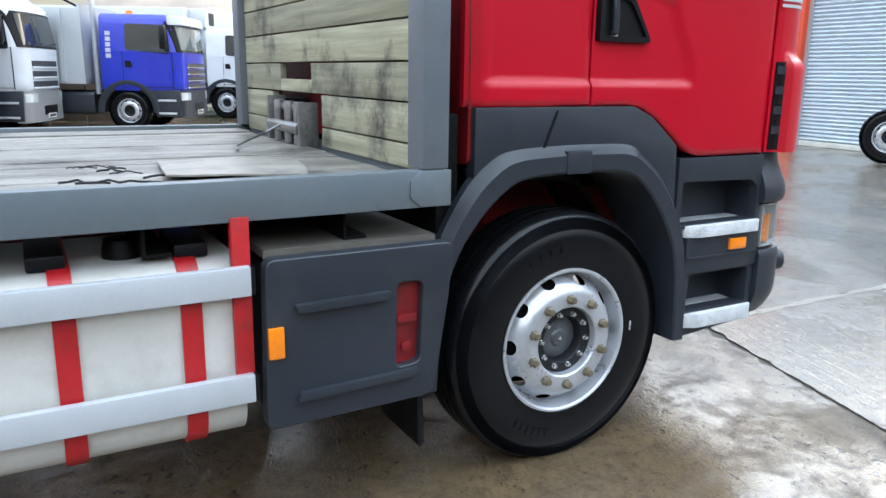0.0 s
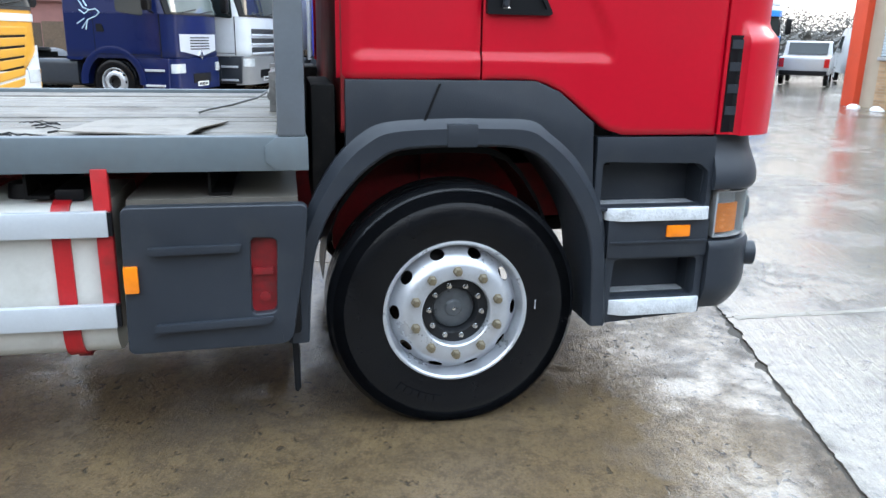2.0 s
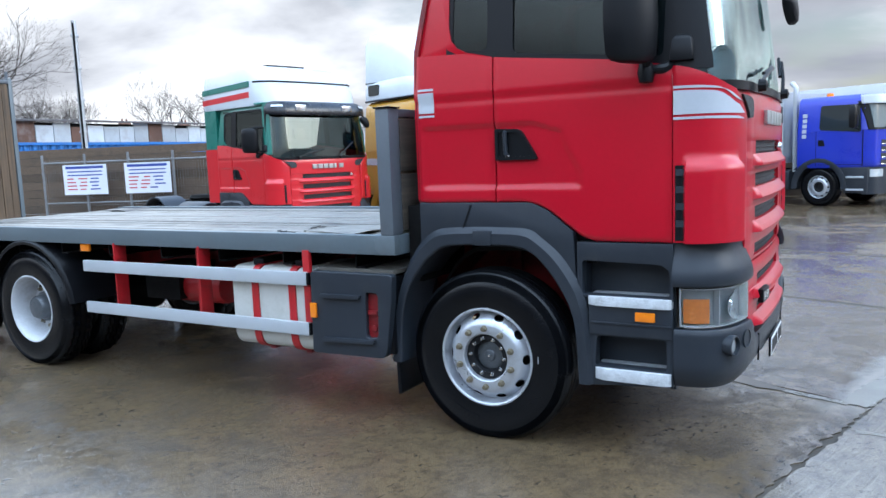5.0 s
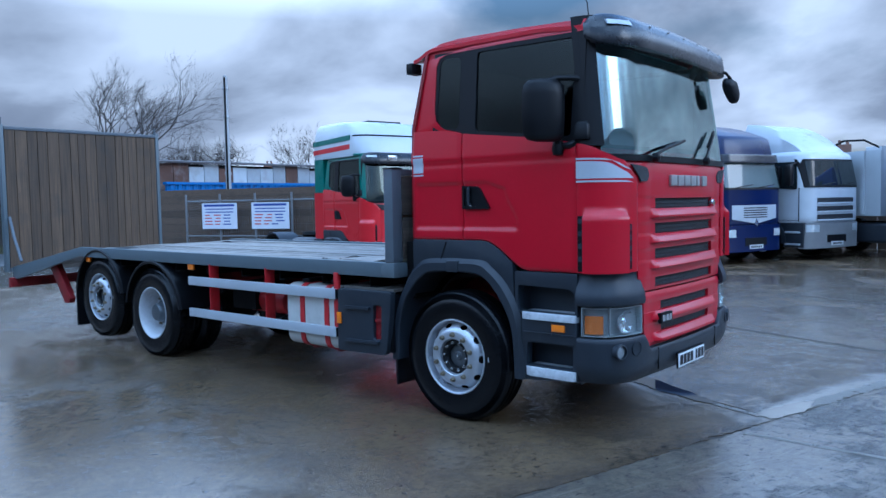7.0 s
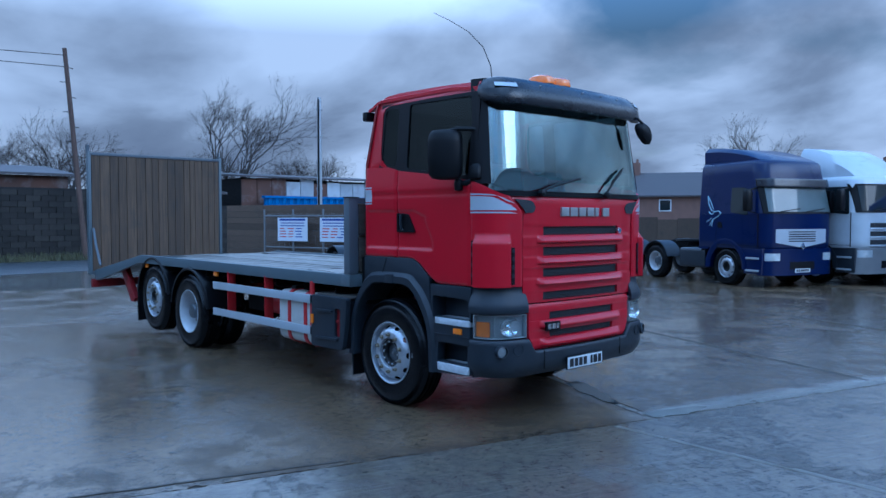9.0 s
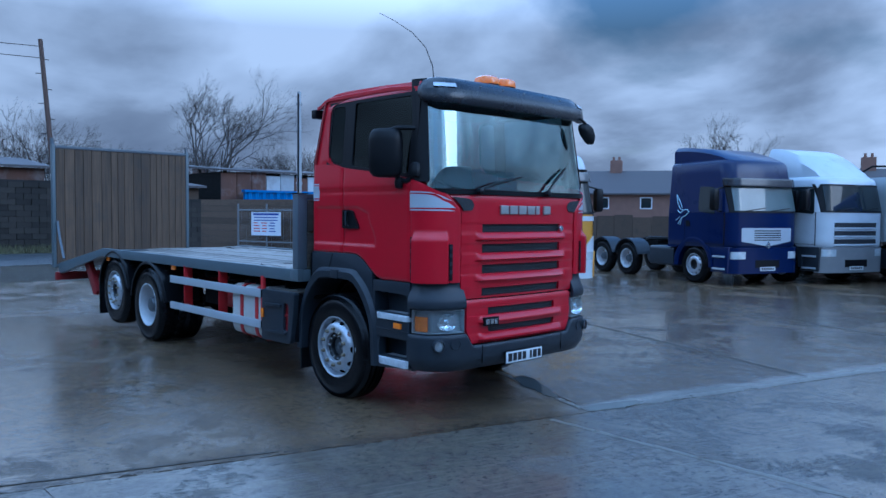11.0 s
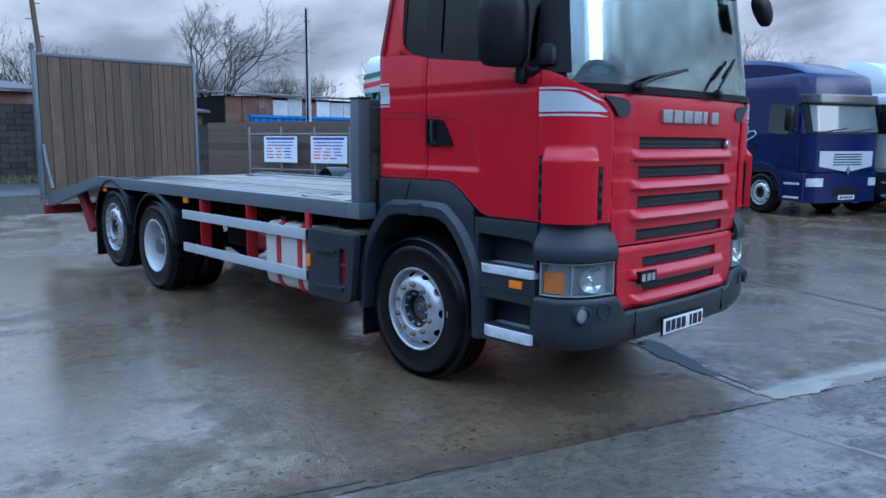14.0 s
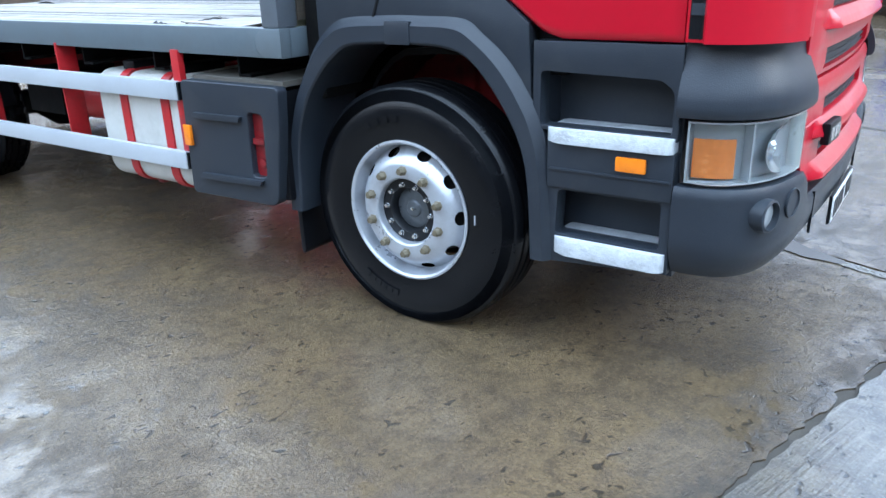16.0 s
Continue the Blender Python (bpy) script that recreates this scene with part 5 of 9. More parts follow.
def build_bed():
    for side in (-1, 1):
        Y = lambda y: side * y
        bm = bmesh.new()
        prism(bm, [(-0.58, 1.10), (-0.58, 1.225), (-6.22, 1.225), (-8.42, 0.875), (-8.42, 0.70), (-8.30, 0.70), (-6.30, 1.10)], "y", Y(1.145), Y(1.205))
        sr = part("side_frame", bm, STEELGREY, lorry, "blue-grey painted steel side frame", bev=0.006)
        bm = bmesh.new()
        prism(bm, [(-0.578, 1.103), (-0.578, 1.223), (-0.69, 1.223), (-0.73, 1.19), (-0.73, 1.135), (-0.69, 1.103)], "y", Y(1.203), Y(1.211))
        part("corner_gusset", bm, STEELGREY, sr, bev=0.002)
        bm = bmesh.new()
        box(bm, -6.22, -0.585, Y(1.02), Y(1.145), 1.10, 1.113)
        part("frame_flange", bm, STEELGREY, sr)
        for x in (-3.66, -6.05):
            bm = bmesh.new()
            box(bm, x - 0.055, x + 0.055, Y(1.165), Y(1.19), 1.035, 1.098)
            part("side_marker", bm, AMBER, lorry, "amber side marker lamp", bev=0.008)
        # headboard post
        bm = bmesh.new()
        box(bm, -0.685, -0.585, Y(1.09), Y(1.207), 1.225, 2.005)
        po = part("headboard_post", bm, POSTGREY, lorry, "slate grey headboard post", bev=0.01)
        bm = bmesh.new()
        box(bm, -0.693, -0.577, Y(1.085), Y(1.214), 2.005, 2.015)
        part("post_cap", bm, DARKMET, po, bev=0.003)
        # wings over the back wheels
        for x, z in ((-4.46, 0.5), (-5.75, 0.60)):
            bm = bmesh.new()
            rings = []
            for i in range(15):
                a = radians(8 + 164 * i / 14)
                c, s_ = math.cos(a), math.sin(a)
                rings.append([(x + r * c, Y(y), z + r * s_ * (0.98 if r > 0.6 else 1)) for r, y in ((0.60, 1.22), (0.63, 1.20), (0.63, 0.72), (0.61, 0.72), (0.605, 1.19), (0.575, 1.215))])
            loft(bm, rings)
            part("mudguard", bm, BLACK, lorry, "black mudguard over a back wheel", smooth=50)
        bm = bmesh.new()
        box(bm, -6.40, -6.37, Y(0.75), Y(1.20), 0.18, 0.72)
        part("mudflap", bm, BLACK, lorry, "black rubber mudflap", bev=0.006)
    bm = bmesh.new()
    box(bm, -0.675, -0.592, -1.09, 1.09, 1.955, 2.005)
    part("headboard_rail", bm, POSTGREY, lorry, bev=0.008)
    bm = bmesh.new()
    box(bm, -0.625, -0.58, -1.145, 1.145, 1.10, 1.223)
    part("front_frame", bm, STEELGREY, lorry, bev=0.006)
    # headboard planks with two cut-outs
    zs = [1.205, 1.295, 1.438, 1.578, 1.722, 1.855, 1.955]
    holes = {0: (-0.15, 0.58), 1: (-0.15, 0.58), 2: (-0.02, 0.44)}
    for i in range(6):
        za, zb = zs[i] + 0.0035, zs[i + 1] - 0.0035
        cut = holes.get(i)
        for y0, y1, lo, hi in ((-1.09, cut[0], za, zb), (cut[1], 1.09, za, zb)) if cut else ((-1.09, 1.09, za, zb),):
            bm = bmesh.new()
            box(bm, -0.645, -0.612, y0, y1, lo, hi)
            part("headboard_plank", bm, HEADW, lorry, "weathered olive grey plank", bev=0.004)
    bm = bmesh.new()
    box(bm, -0.645, -0.612, -0.02, 0.44, 1.4415, 1.500)
    part("headboard_plank", bm, HEADW, lorry, "weathered olive grey plank", bev=0.004)
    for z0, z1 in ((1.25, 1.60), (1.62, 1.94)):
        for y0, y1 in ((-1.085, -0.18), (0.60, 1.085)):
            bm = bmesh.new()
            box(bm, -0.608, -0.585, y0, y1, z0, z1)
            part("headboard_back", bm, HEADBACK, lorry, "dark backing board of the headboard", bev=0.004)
    # winch rollers in the lower cut-out
    bm = bmesh.new()
    for y in (0.0, 0.14, 0.30):
        tube(bm, [(-0.70, y, 1.205), (-0.70, y, 1.40)], 0.026, 10)
    tube(bm, [(-0.715, -0.06, 1.28), (-0.715, 0.40, 1.28)], 0.028, 10)
    tube(bm, [(-0.68, -0.06, 1.37), (-0.68, 0.40, 1.37)], 0.022, 10)
    box(bm, -0.73, -0.64, -0.09, -0.06, 1.205, 1.40)
    box(bm, -0.73, -0.64, 0.38, 0.41, 1.205, 1.42)
    tube(bm, [(-0.72, 0.16, 1.30), (-0.80, 0.20, 1.25), (-0.92, 0.10, 1.222), (-1.02, -0.10, 1.217), (-1.05, -0.25, 1.217)], 0.006, 8)
    part("winch_fairlead", bm, surf("greasy_steel", (0.22, 0.22, 0.22), 0.35, metal=0.7, var=0.3, scale=20, dirt=0.5, dirt_color=(0.03, 0.028, 0.025)), lorry, "greasy steel winch fairlead", bev=0.004)
    # deck boards along the lorry
    n = 17
    w = 2.28 / n
    rnd = random.Random(4)
    for i in range(n):
        y0 = -1.14 + i * w
        z = 1.202 + rnd.uniform(-0.006, 0.004)
        bm = bmesh.new()
        box(bm, -6.22, -0.69, y0 + 0.004, y0 + w - 0.004, 1.16, z)
        part("deck_board", bm, DECKW, lorry, "wet grey deck board", bev=0.004, seg=1)
        bm = bmesh.new()
        prism(bm, [(-6.222, 1.16), (-6.222, z), (-8.38, z - 0.352), (-8.38, 0.81)], "y", y0 + 0.004, y0 + w - 0.004)
        part("tail_board", bm, DECKW, lorry, "wet grey tail board", bev=0.004, seg=1)
    # thin worn sheet and torn webbing on the deck
    def patch(u, v, o):
        x = -1.46 + 0.44 * u + 0.07 * v * u + 0.05 * v
        y = -1.02 + 0.52 * v - 0.03 * u
        return Vector((x, y, 1.214 + 0.016 * (1 - u) * (1 - v) + 0.010 * noise.noise(Vector((x * 4, y * 4, 1))) + o))
    bm = bmesh.new()
    sheet(bm, patch, span(0, 1, 12), span(0, 1, 12), 0.006)
    part("deck_patch", bm, surf("worn_ply_sheet", (0.24, 0.22, 0.19), 0.35, var=0.3, scale=5, dirt=0.9, dirt_color=(0.03, 0.028, 0.025), fine=60, bump=0.3), lorry, "loose worn plywood sheet on the deck")
    bm = bmesh.new()
    rnd = random.Random(8)
    for k in range(9):
        x, y = rnd.uniform(-1.78, -1.48), rnd.uniform(-1.0, -0.6)
        a, bend, l = rnd.uniform(-0.5, 0.5), rnd.uniform(-1.0, 1.0), rnd.uniform(0.08, 0.26)
        pts = []
        for j in range(9):
            ang = a + bend * j / 8
            pts.append((x, y, 1.211 + 0.010 * math.sin(math.pi * j / 8) * rnd.random()))
            x += l / 8 * math.cos(ang); y += l / 8 * math.sin(ang)
        tube(bm, pts, rnd.uniform(0.002, 0.0045), 5)
    tagged(part("webbing_scrap", bm, BLACK, lorry, "black torn scraps of webbing"), kind="stuff")
    # rear crossbar, lamps and ramp legs
    bm = bmesh.new()
    box(bm, -8.42, -8.34, -1.27, 1.27, 0.58, 0.72)
    part("tail_beam", bm, SHADERED, lorry, "red tail beam", bev=0.008)
    for s in (-1, 1):
        bm = bmesh.new()
        prism(bm, [(-7.45, 0.98), (-7.20, 0.98), (-6.80, 0.50), (-6.86, 0.43), (-6.98, 0.43)], "y", s * 1.02, s * 1.10)
        part("stabiliser_leg", bm, SHADERED, lorry, "red stabiliser leg", bev=0.006)
    # ramp standing upright at the tail
    ramp_x = -8.47
    for y0, y1 in ((-1.29, -1.235), (1.175, 1.23)):
        bm = bmesh.new()
        box(bm, ramp_x - 0.05, ramp_x + 0.05, y0, y1, 0.80, 2.99)
        part("ramp_frame", bm, STEELGREY, lorry, "blue-grey ramp frame", bev=0.005)
    bm = bmesh.new()
    box(bm, ramp_x - 0.05, ramp_x + 0.05, -1.235, 1.175, 0.80, 0.86)
    box(bm, ramp_x - 0.05, ramp_x - 0.01, -1.235, 1.175, 1.9, 1.96)
    box(bm, ramp_x - 0.04, ramp_x + 0.0, -1.235, 1.175, 2.90, 2.955)
    part("ramp_crossbar", bm, STEELGREY, lorry, bev=0.005)
    bm = bmesh.new()
    box(bm, ramp_x - 0.012, ramp_x + 0.062, -1.235, 1.175, 2.915, 2.965)
    part("ramp_top_rail", bm, POSTGREY, lorry, "dark grey top rail", bev=0.006)
    rnd = random.Random(11)
    n = 17
    widths = [rnd.choice((0.11, 0.13, 0.14, 0.16, 0.19)) for _ in range(n)]
    for i in range(n):
        w = widths[i] * 2.40 / sum(widths)
        y0 = -1.232 + sum(widths[:i]) * 2.40 / sum(widths)
        bm = bmesh.new()
        zt = 2.955 + rnd.uniform(-0.03, 0.02) - 0.02 * i / n
        box(bm, ramp_x + 0.002, ramp_x + 0.045 + rnd.uniform(0, 0.008), y0 + 0.003, y0 + w - 0.003, 0.86, zt)
        part("ramp_board", bm, RAMPW, lorry, "brown hardwood ramp board", bev=0.004, seg=1)
    for pts, r in (([(ramp_x - 0.02, -1.27, 2.98), (ramp_x - 0.02, -1.27, 3.10)], 0.035), ([(ramp_x - 0.02, 1.20, 2.98), (ramp_x - 0.02, 1.20, 3.08)], 0.02)):
        bm = bmesh.new()
        tube(bm, pts, r, 8)
        part("ramp_peg", bm, POSTGREY, lorry)
    bm = bmesh.new()
    tube(bm, [(ramp_x + 0.07, -1.22, 1.62), (ramp_x + 0.25, -1.24, 1.33), (ramp_x + 0.50, -1.25, 0.98)], 0.022, 8)
    part("ramp_strut", bm, POSTGREY, lorry, "grey ramp strut")
    # wheels
    wheel(lorry, 0, -1.0, 0.5, -1, "front"); wheel(lorry, 0, 1.0, 0.5, 1, "front")
    for s in (-1, 1):
        wheel(lorry, -4.46, s * 1.06, 0.5, s, "drive"); wheel(lorry, -4.46, s * 0.73, 0.5, -s, "drive", detail=False)
        wheel(lorry, -5.75, s * 1.04, 0.60, s, "front")


build_bed()


# ---- yard materials ----
def concrete(name, base, warm, dark, scale, groove=1.0, pool=0.45, rough_wet=0.5, grime=False, damp=0.72):
    """Old tamped concrete after rain: brown and grey stains, grooves along the tamping, pits, grit, and a film of water
    that lies still where it is deep (pool: less for more of it) and breaks up over the rough places."""
    m, nt, b, N, L = nodes_of(name)
    co = N("ShaderNodeTexCoord")
    turn = N("ShaderNodeMapping"); turn.inputs["Rotation"].default_value = (0, 0, radians(16.1)); L(co.outputs["Object"], turn.inputs[0])

    def stretch(sx, sy):
        mp = N("ShaderNodeMapping"); mp.inputs["Scale"].default_value = (sx, sy, 1); L(turn.outputs[0], mp.inputs[0]); return mp.outputs[0]

    def noise_node(vec, s, d=6, r=0.6, dist=0.0):
        n = N("ShaderNodeTexNoise"); n.inputs["Scale"].default_value = s; n.inputs["Detail"].default_value = d
        n.inputs["Roughness"].default_value = r; n.inputs["Distortion"].default_value = dist
        L(vec, n.inputs["Vector"]); return n.outputs[0]

    def rng(src, a, c, lo, hi):
        r = N("ShaderNodeMapRange"); r.inputs[1].default_value, r.inputs[2].default_value = a, c
        r.inputs[3].default_value, r.inputs[4].default_value = lo, hi
        L(src, r.inputs[0]); return r.outputs[0]

    def calc(op, a, c=None, clamp=False):
        n = N("ShaderNodeMath"); n.operation = op; n.use_clamp = clamp
        for k, v in enumerate((a, c)):
            if v is None:
                continue
            if isinstance(v, (int, float)):
                n.inputs[k].default_value = v
            else:
                L(v, n.inputs[k])
        return n.outputs[0]

    def mixc(f, a, c):
        x = N("ShaderNodeMix"); x.data_type = "RGBA"
        L(f, x.inputs[0])
        for k, v in ((6, a), (7, c)):
            if isinstance(v, tuple):
                x.inputs[k].default_value = (*v, 1)
            else:
                L(v, x.inputs[k])
        return x.outputs[2]
    plain = turn.outputs[0]
    big = noise_node(plain, scale, 6, 0.6, 0.5)
    mid = noise_node(plain, 2.6, 8, 0.66, 0.6)
    blot = noise_node(plain, 11.0, 5, 0.62, 0.3)
    lump = noise_node(stretch(1.0, 0.6), 26.0, 5, 0.62, 0.3)
    ridge = noise_node(stretch(1.0, 0.07), 24.0, 4, 0.6, 0.5)
    tamp = rng(calc("ABSOLUTE", calc("SUBTRACT", ridge, 0.5)), 0.0, 0.22, 0.25, 0.8)
    cell = N("ShaderNodeTexVoronoi"); cell.inputs["Scale"].default_value = 48.0; L(plain, cell.inputs["Vector"])
    stone = calc("MULTIPLY", rng(cell.outputs["Distance"], 0.10, 0.42, 1, 0), rng(mid, 0.42, 0.60, 0.15, 1.0))
    grit = noise_node(plain, 95, 5, 0.8)
    pitn = noise_node(stretch(1.0, 0.7), 24, 2, 0.5, 0.5)
    pits = rng(calc("ADD", pitn, rng(mid, 0.3, 0.7, -0.09, 0.06)), 0.64, 0.70, 0, 1)
    # film of water: still and glassy in the low places, broken by the grain elsewhere
    film = rng(calc("ADD", noise_node(plain, scale * 1.5, 5, 0.5, 0.6), calc("ADD", rng(mid, 0.3, 0.7, -0.12, 0.12), rng(blot, 0.35, 0.65, 0.06, -0.06))), pool - 0.13, pool + 0.13, 0, 1)
    col = mixc(rng(big, 0.38, 0.62, 0, 1), dark, base)
    col = mixc(rng(mid, 0.40, 0.62, 0, 0.9), col, warm)
    col = mixc(rng(blot, 0.50, 0.66, 0, 0.75), col, tuple(c * 0.45 for c in base))
    col = mixc(rng(blot, 0.46, 0.30, 0, 0.5), col, tuple(min(1, c * 1.5) for c in base))
    col = mixc(rng(lump, 0.50, 0.68, 0, 0.5), col, tuple(c * 0.40 for c in base))
    col = mixc(rng(tamp, 0.50, 0.64, 0, min(1, 0.6 * groove)), col, tuple(min(1, c * 1.5) for c in base))
    col = mixc(rng(grit, 0.55, 0.68, 0, 0.8), col, tuple(min(1, c * 1.9) for c in base))
    col = mixc(rng(grit, 0.46, 0.32, 0, 0.8), col, tuple(c * 0.35 for c in base))
    col = mixc(calc("MULTIPLY", stone, 0.55), col, tuple(min(1, c * 1.7) for c in base))
    col = mixc(calc("MULTIPLY", pits, 0.8), col, tuple(c * 0.12 for c in base))
    if grime:
        # mud washed along the ragged joint
        sep = N("ShaderNodeSeparateXYZ"); L(co.outputs["Object"], sep.inputs[0])
        side = calc("SUBTRACT", calc("SUBTRACT", sep.outputs[0], 1.865), calc("MULTIPLY", calc("ADD", sep.outputs[1], 0.17), 0.289))
        side = calc("ADD", side, rng(mid, 0.3, 0.7, -0.10, 0.10))
        # at the back instead a low line of water, sky sheen mixed into the colour
        back = rng(sep.outputs[1], 0.0, 0.7, 0, 1)
        edge = calc("MULTIPLY", rng(side, -0.26, -0.05, 0, 1), rng(blot, 0.35, 0.6, 0.35, 1.0), True)
        front = calc("MULTIPLY", edge, calc("SUBTRACT", 1.0, back))
        col = mixc(calc("MULTIPLY", front, 0.7), col, tuple(c * 0.45 for c in dark))
        wet_sheen = calc("MULTIPLY", rng(side, -0.36, -0.22, 0, 1), back, True)
        col = mixc(calc("MULTIPLY", wet_sheen, 0.85), col, (0.36, 0.335, 0.29))
        film = calc("MAXIMUM", film, wet_sheen)
        # a broad shallow sheet of water on the open side of the yard
        far_ = N("ShaderNodeVectorMath"); far_.operation = "DISTANCE"; far_.inputs[1].default_value = (-2.0, -4.3, 0); L(co.outputs["Object"], far_.inputs[0])
        reach = calc("ADD", far_.outputs["Value"], calc("ADD", rng(mid, 0.3, 0.7, 0.9, -0.9), rng(blot, 0.3, 0.7, 0.35, -0.35)))
        film = calc("MAXIMUM", film, rng(reach, 1.7, 2.9, 1, 0))
        # and another under the lorry, behind its front wheel
        near_ = N("ShaderNodeVectorMath"); near_.operation = "DISTANCE"; near_.inputs[1].default_value = (-1.0, 0.1, 0); L(co.outputs["Object"], near_.inputs[0])
        reach = calc("ADD", near_.outputs["Value"], calc("ADD", rng(mid, 0.3, 0.7, 0.25, -0.25), rng(blot, 0.3, 0.7, 0.2, -0.2)))
        film = calc("MAXIMUM", film, rng(reach, 0.65, 1.25, 1, 0))
    info = N("ShaderNodeObjectInfo"); hsv = N("ShaderNodeHueSaturation"); L(rng(info.outputs["Random"], 0, 1, 0.86, 1.12), hsv.inputs["Value"]); L(col, hsv.inputs["Color"])
    L(hsv.outputs[0], b.inputs["Base Color"])
    b.inputs["Roughness"].default_value = 0.55
    b.inputs["Specular IOR Level"].default_value = 0.25
    L(rng(film, 0.0, 0.7, damp, 1.0), b.inputs["Coat Weight"])
    L(rng(film, 0.0, 1.0, 0.20, 0.06), b.inputs["Coat Roughness"])
    b.inputs["Coat IOR"].default_value = 1.7
    h = calc("ADD", calc("MULTIPLY", tamp, 1.5 * groove), calc("MULTIPLY", grit, 0.8))
    h = calc("ADD", h, calc("MULTIPLY", stone, 0.45))
    h = calc("ADD", h, calc("MULTIPLY", lump, 0.9))
    h = calc("ADD", h, calc("MULTIPLY", blot, 0.5))
    h = calc("SUBTRACT", h, calc("MULTIPLY", pits, 1.2))
    bp = N("ShaderNodeBump"); bp.inputs["Distance"].default_value = 0.03; bp.inputs["Strength"].default_value = 0.8
    L(h, bp.inputs["Height"]); L(bp.outputs[0], b.inputs["Normal"])
    wave = N("ShaderNodeBump"); wave.inputs["Distance"].default_value = 0.010
    L(rng(film, 0.0, 0.9, rough_wet, rough_wet * 0.15), wave.inputs["Strength"])
    L(h, wave.inputs["Height"]); L(wave.outputs[0], b.inputs["Coat Normal"])
    return m


SLAB = concrete("wet_yard_concrete", (0.142, 0.097, 0.053), (0.195, 0.130, 0.063), (0.072, 0.050, 0.029), 0.42, 0.25, 0.45, 0.70, True, 0.55)
SLAB_PALE = concrete("wet_tamped_concrete", (0.165, 0.143, 0.112), (0.195, 0.155, 0.105), (0.100, 0.085, 0.066), 0.5, 1.0, 0.40, 0.85, False, 0.80)
YARD = concrete("wet_yard_surface", (0.16, 0.145, 0.12), (0.17, 0.14, 0.105), (0.10, 0.092, 0.08), 0.22, 0.6, 0.30, 0.45, False, 0.9)
SEALED = surf("pale_joint_mortar", (0.20, 0.18, 0.148), 0.3, var=0.25, scale=6, dirt=0.6, dirt_color=(0.16, 0.15, 0.13), fine=60, bump=0.6)
JOINT = surf("muddy_joint", (0.050, 0.041, 0.031), 0.8, var=0.4, scale=9, bump=0.4)
GRASSG = surf("rough_grass", (0.085, 0.080, 0.038), 0.9, var=0.4, scale=3)
TARMAC = surf("damp_tarmac", (0.045, 0.047, 0.05), 0.35, var=0.25, scale=1.2, fine=90, bump=0.3)
WATER = surf("rain_water", (0.02, 0.022, 0.022), 0.03, var=0.1, scale=2, spec=0.6)
# Puddle water with a pale base colour.
PALEWATER = surf("silty_rain_water", (0.22, 0.21, 0.185), 0.06, var=0.15, scale=4, spec=0.7)
BLOCKM = surf("dark_concrete_block", (0.032, 0.027, 0.022), 0.9, var=0.3, scale=1.5, dirt=0.5, dirt_color=(0.016, 0.014, 0.012), rand=0.4, fine=40, bump=0.4)
MORTAR = surf("dark_mortar", (0.018, 0.017, 0.015), 0.95, var=0.2)
BRICKB = surf("buff_brick", (0.42, 0.27, 0.16), 0.85, var=0.2, scale=2, rand=0.18, fine=60, bump=0.3)
BUFFMORTAR = surf("buff_mortar", (0.36, 0.30, 0.23), 0.9, var=0.1)
ORANGEP = surf("orange_red_pillar_paint", (0.60, 0.060, 0.022), 0.45, var=0.1, scale=1.5, dirt=0.2, dirt_color=(0.25, 0.05, 0.03))
SHUTTERM = surf("galvanised_shutter", (0.52, 0.60, 0.66), 0.4, metal=0.3, var=0.08, scale=1.2, dirt=0.2, dirt_color=(0.33, 0.36, 0.38))
WHITEU = surf("white_upvc", (0.74, 0.75, 0.76), 0.35, var=0.04)
BROWND = surf("dark_brown_door", (0.085, 0.040, 0.045), 0.4, var=0.15, scale=3)
FROST = surf("frosted_glass", (0.42, 0.52, 0.56), 0.2, var=0.08, scale=3)
CLAD = surf("grey_cladding", (0.40, 0.42, 0.43), 0.5, var=0.08, scale=0.5, dirt=0.2)
RUSTY = surf("rusty_corrugated_iron", (0.11, 0.055, 0.036), 0.8, var=0.4, scale=0.8, dirt=0.5, dirt_color=(0.28, 0.27, 0.26), rand=0.3)
TIN = surf("grey_corrugated_iron", (0.44, 0.47, 0.49), 0.6, metal=0.2, var=0.2, scale=0.8, dirt=0.4, dirt_color=(0.17, 0.10, 0.07), rand=0.25)
BLUEM = surf("blue_painted_steel", (0.012, 0.14, 0.42), 0.5, var=0.12, scale=1.5, dirt=0.2)
DULLGALV = surf("dull_galvanised_tube", (0.20, 0.205, 0.21), 0.6, metal=0.2, var=0.2, scale=4, dirt=0.4, dirt_color=(0.10, 0.07, 0.05))
GALV = surf("galvanised_steel", (0.42, 0.44, 0.46), 0.45, metal=0.5, var=0.12, scale=4)
POLEW = wood("creosoted_pole", (0.045, 0.028, 0.022), (0.12, 0.075, 0.055), 2, 0.8, 0.3)
FENCEW = wood("grey_brown_fence_board", (0.062, 0.041, 0.026), (0.125, 0.084, 0.054), 1, 0.8, 0.35)
BARK = surf("bare_bark", (0.055, 0.046, 0.040), 0.9, var=0.3, scale=6)
ROOFT = surf("slate_roof", (0.085, 0.075, 0.075), 0.7, var=0.2, scale=1.5)
HOUSEB = surf("house_brick", (0.20, 0.115, 0.085), 0.9, var=0.2, scale=1.5)
RENDERW = surf("pale_render", (0.55, 0.54, 0.52), 0.85, var=0.08)
GREENM = surf("green_shed_cladding", (0.025, 0.14, 0.065), 0.5, var=0.12, scale=0.7)
# Distance haze is mixed into this paler tree colour.
FARTREE = surf("far_winter_wood", (0.15, 0.145, 0.135), 0.95, var=0.35, scale=0.35)
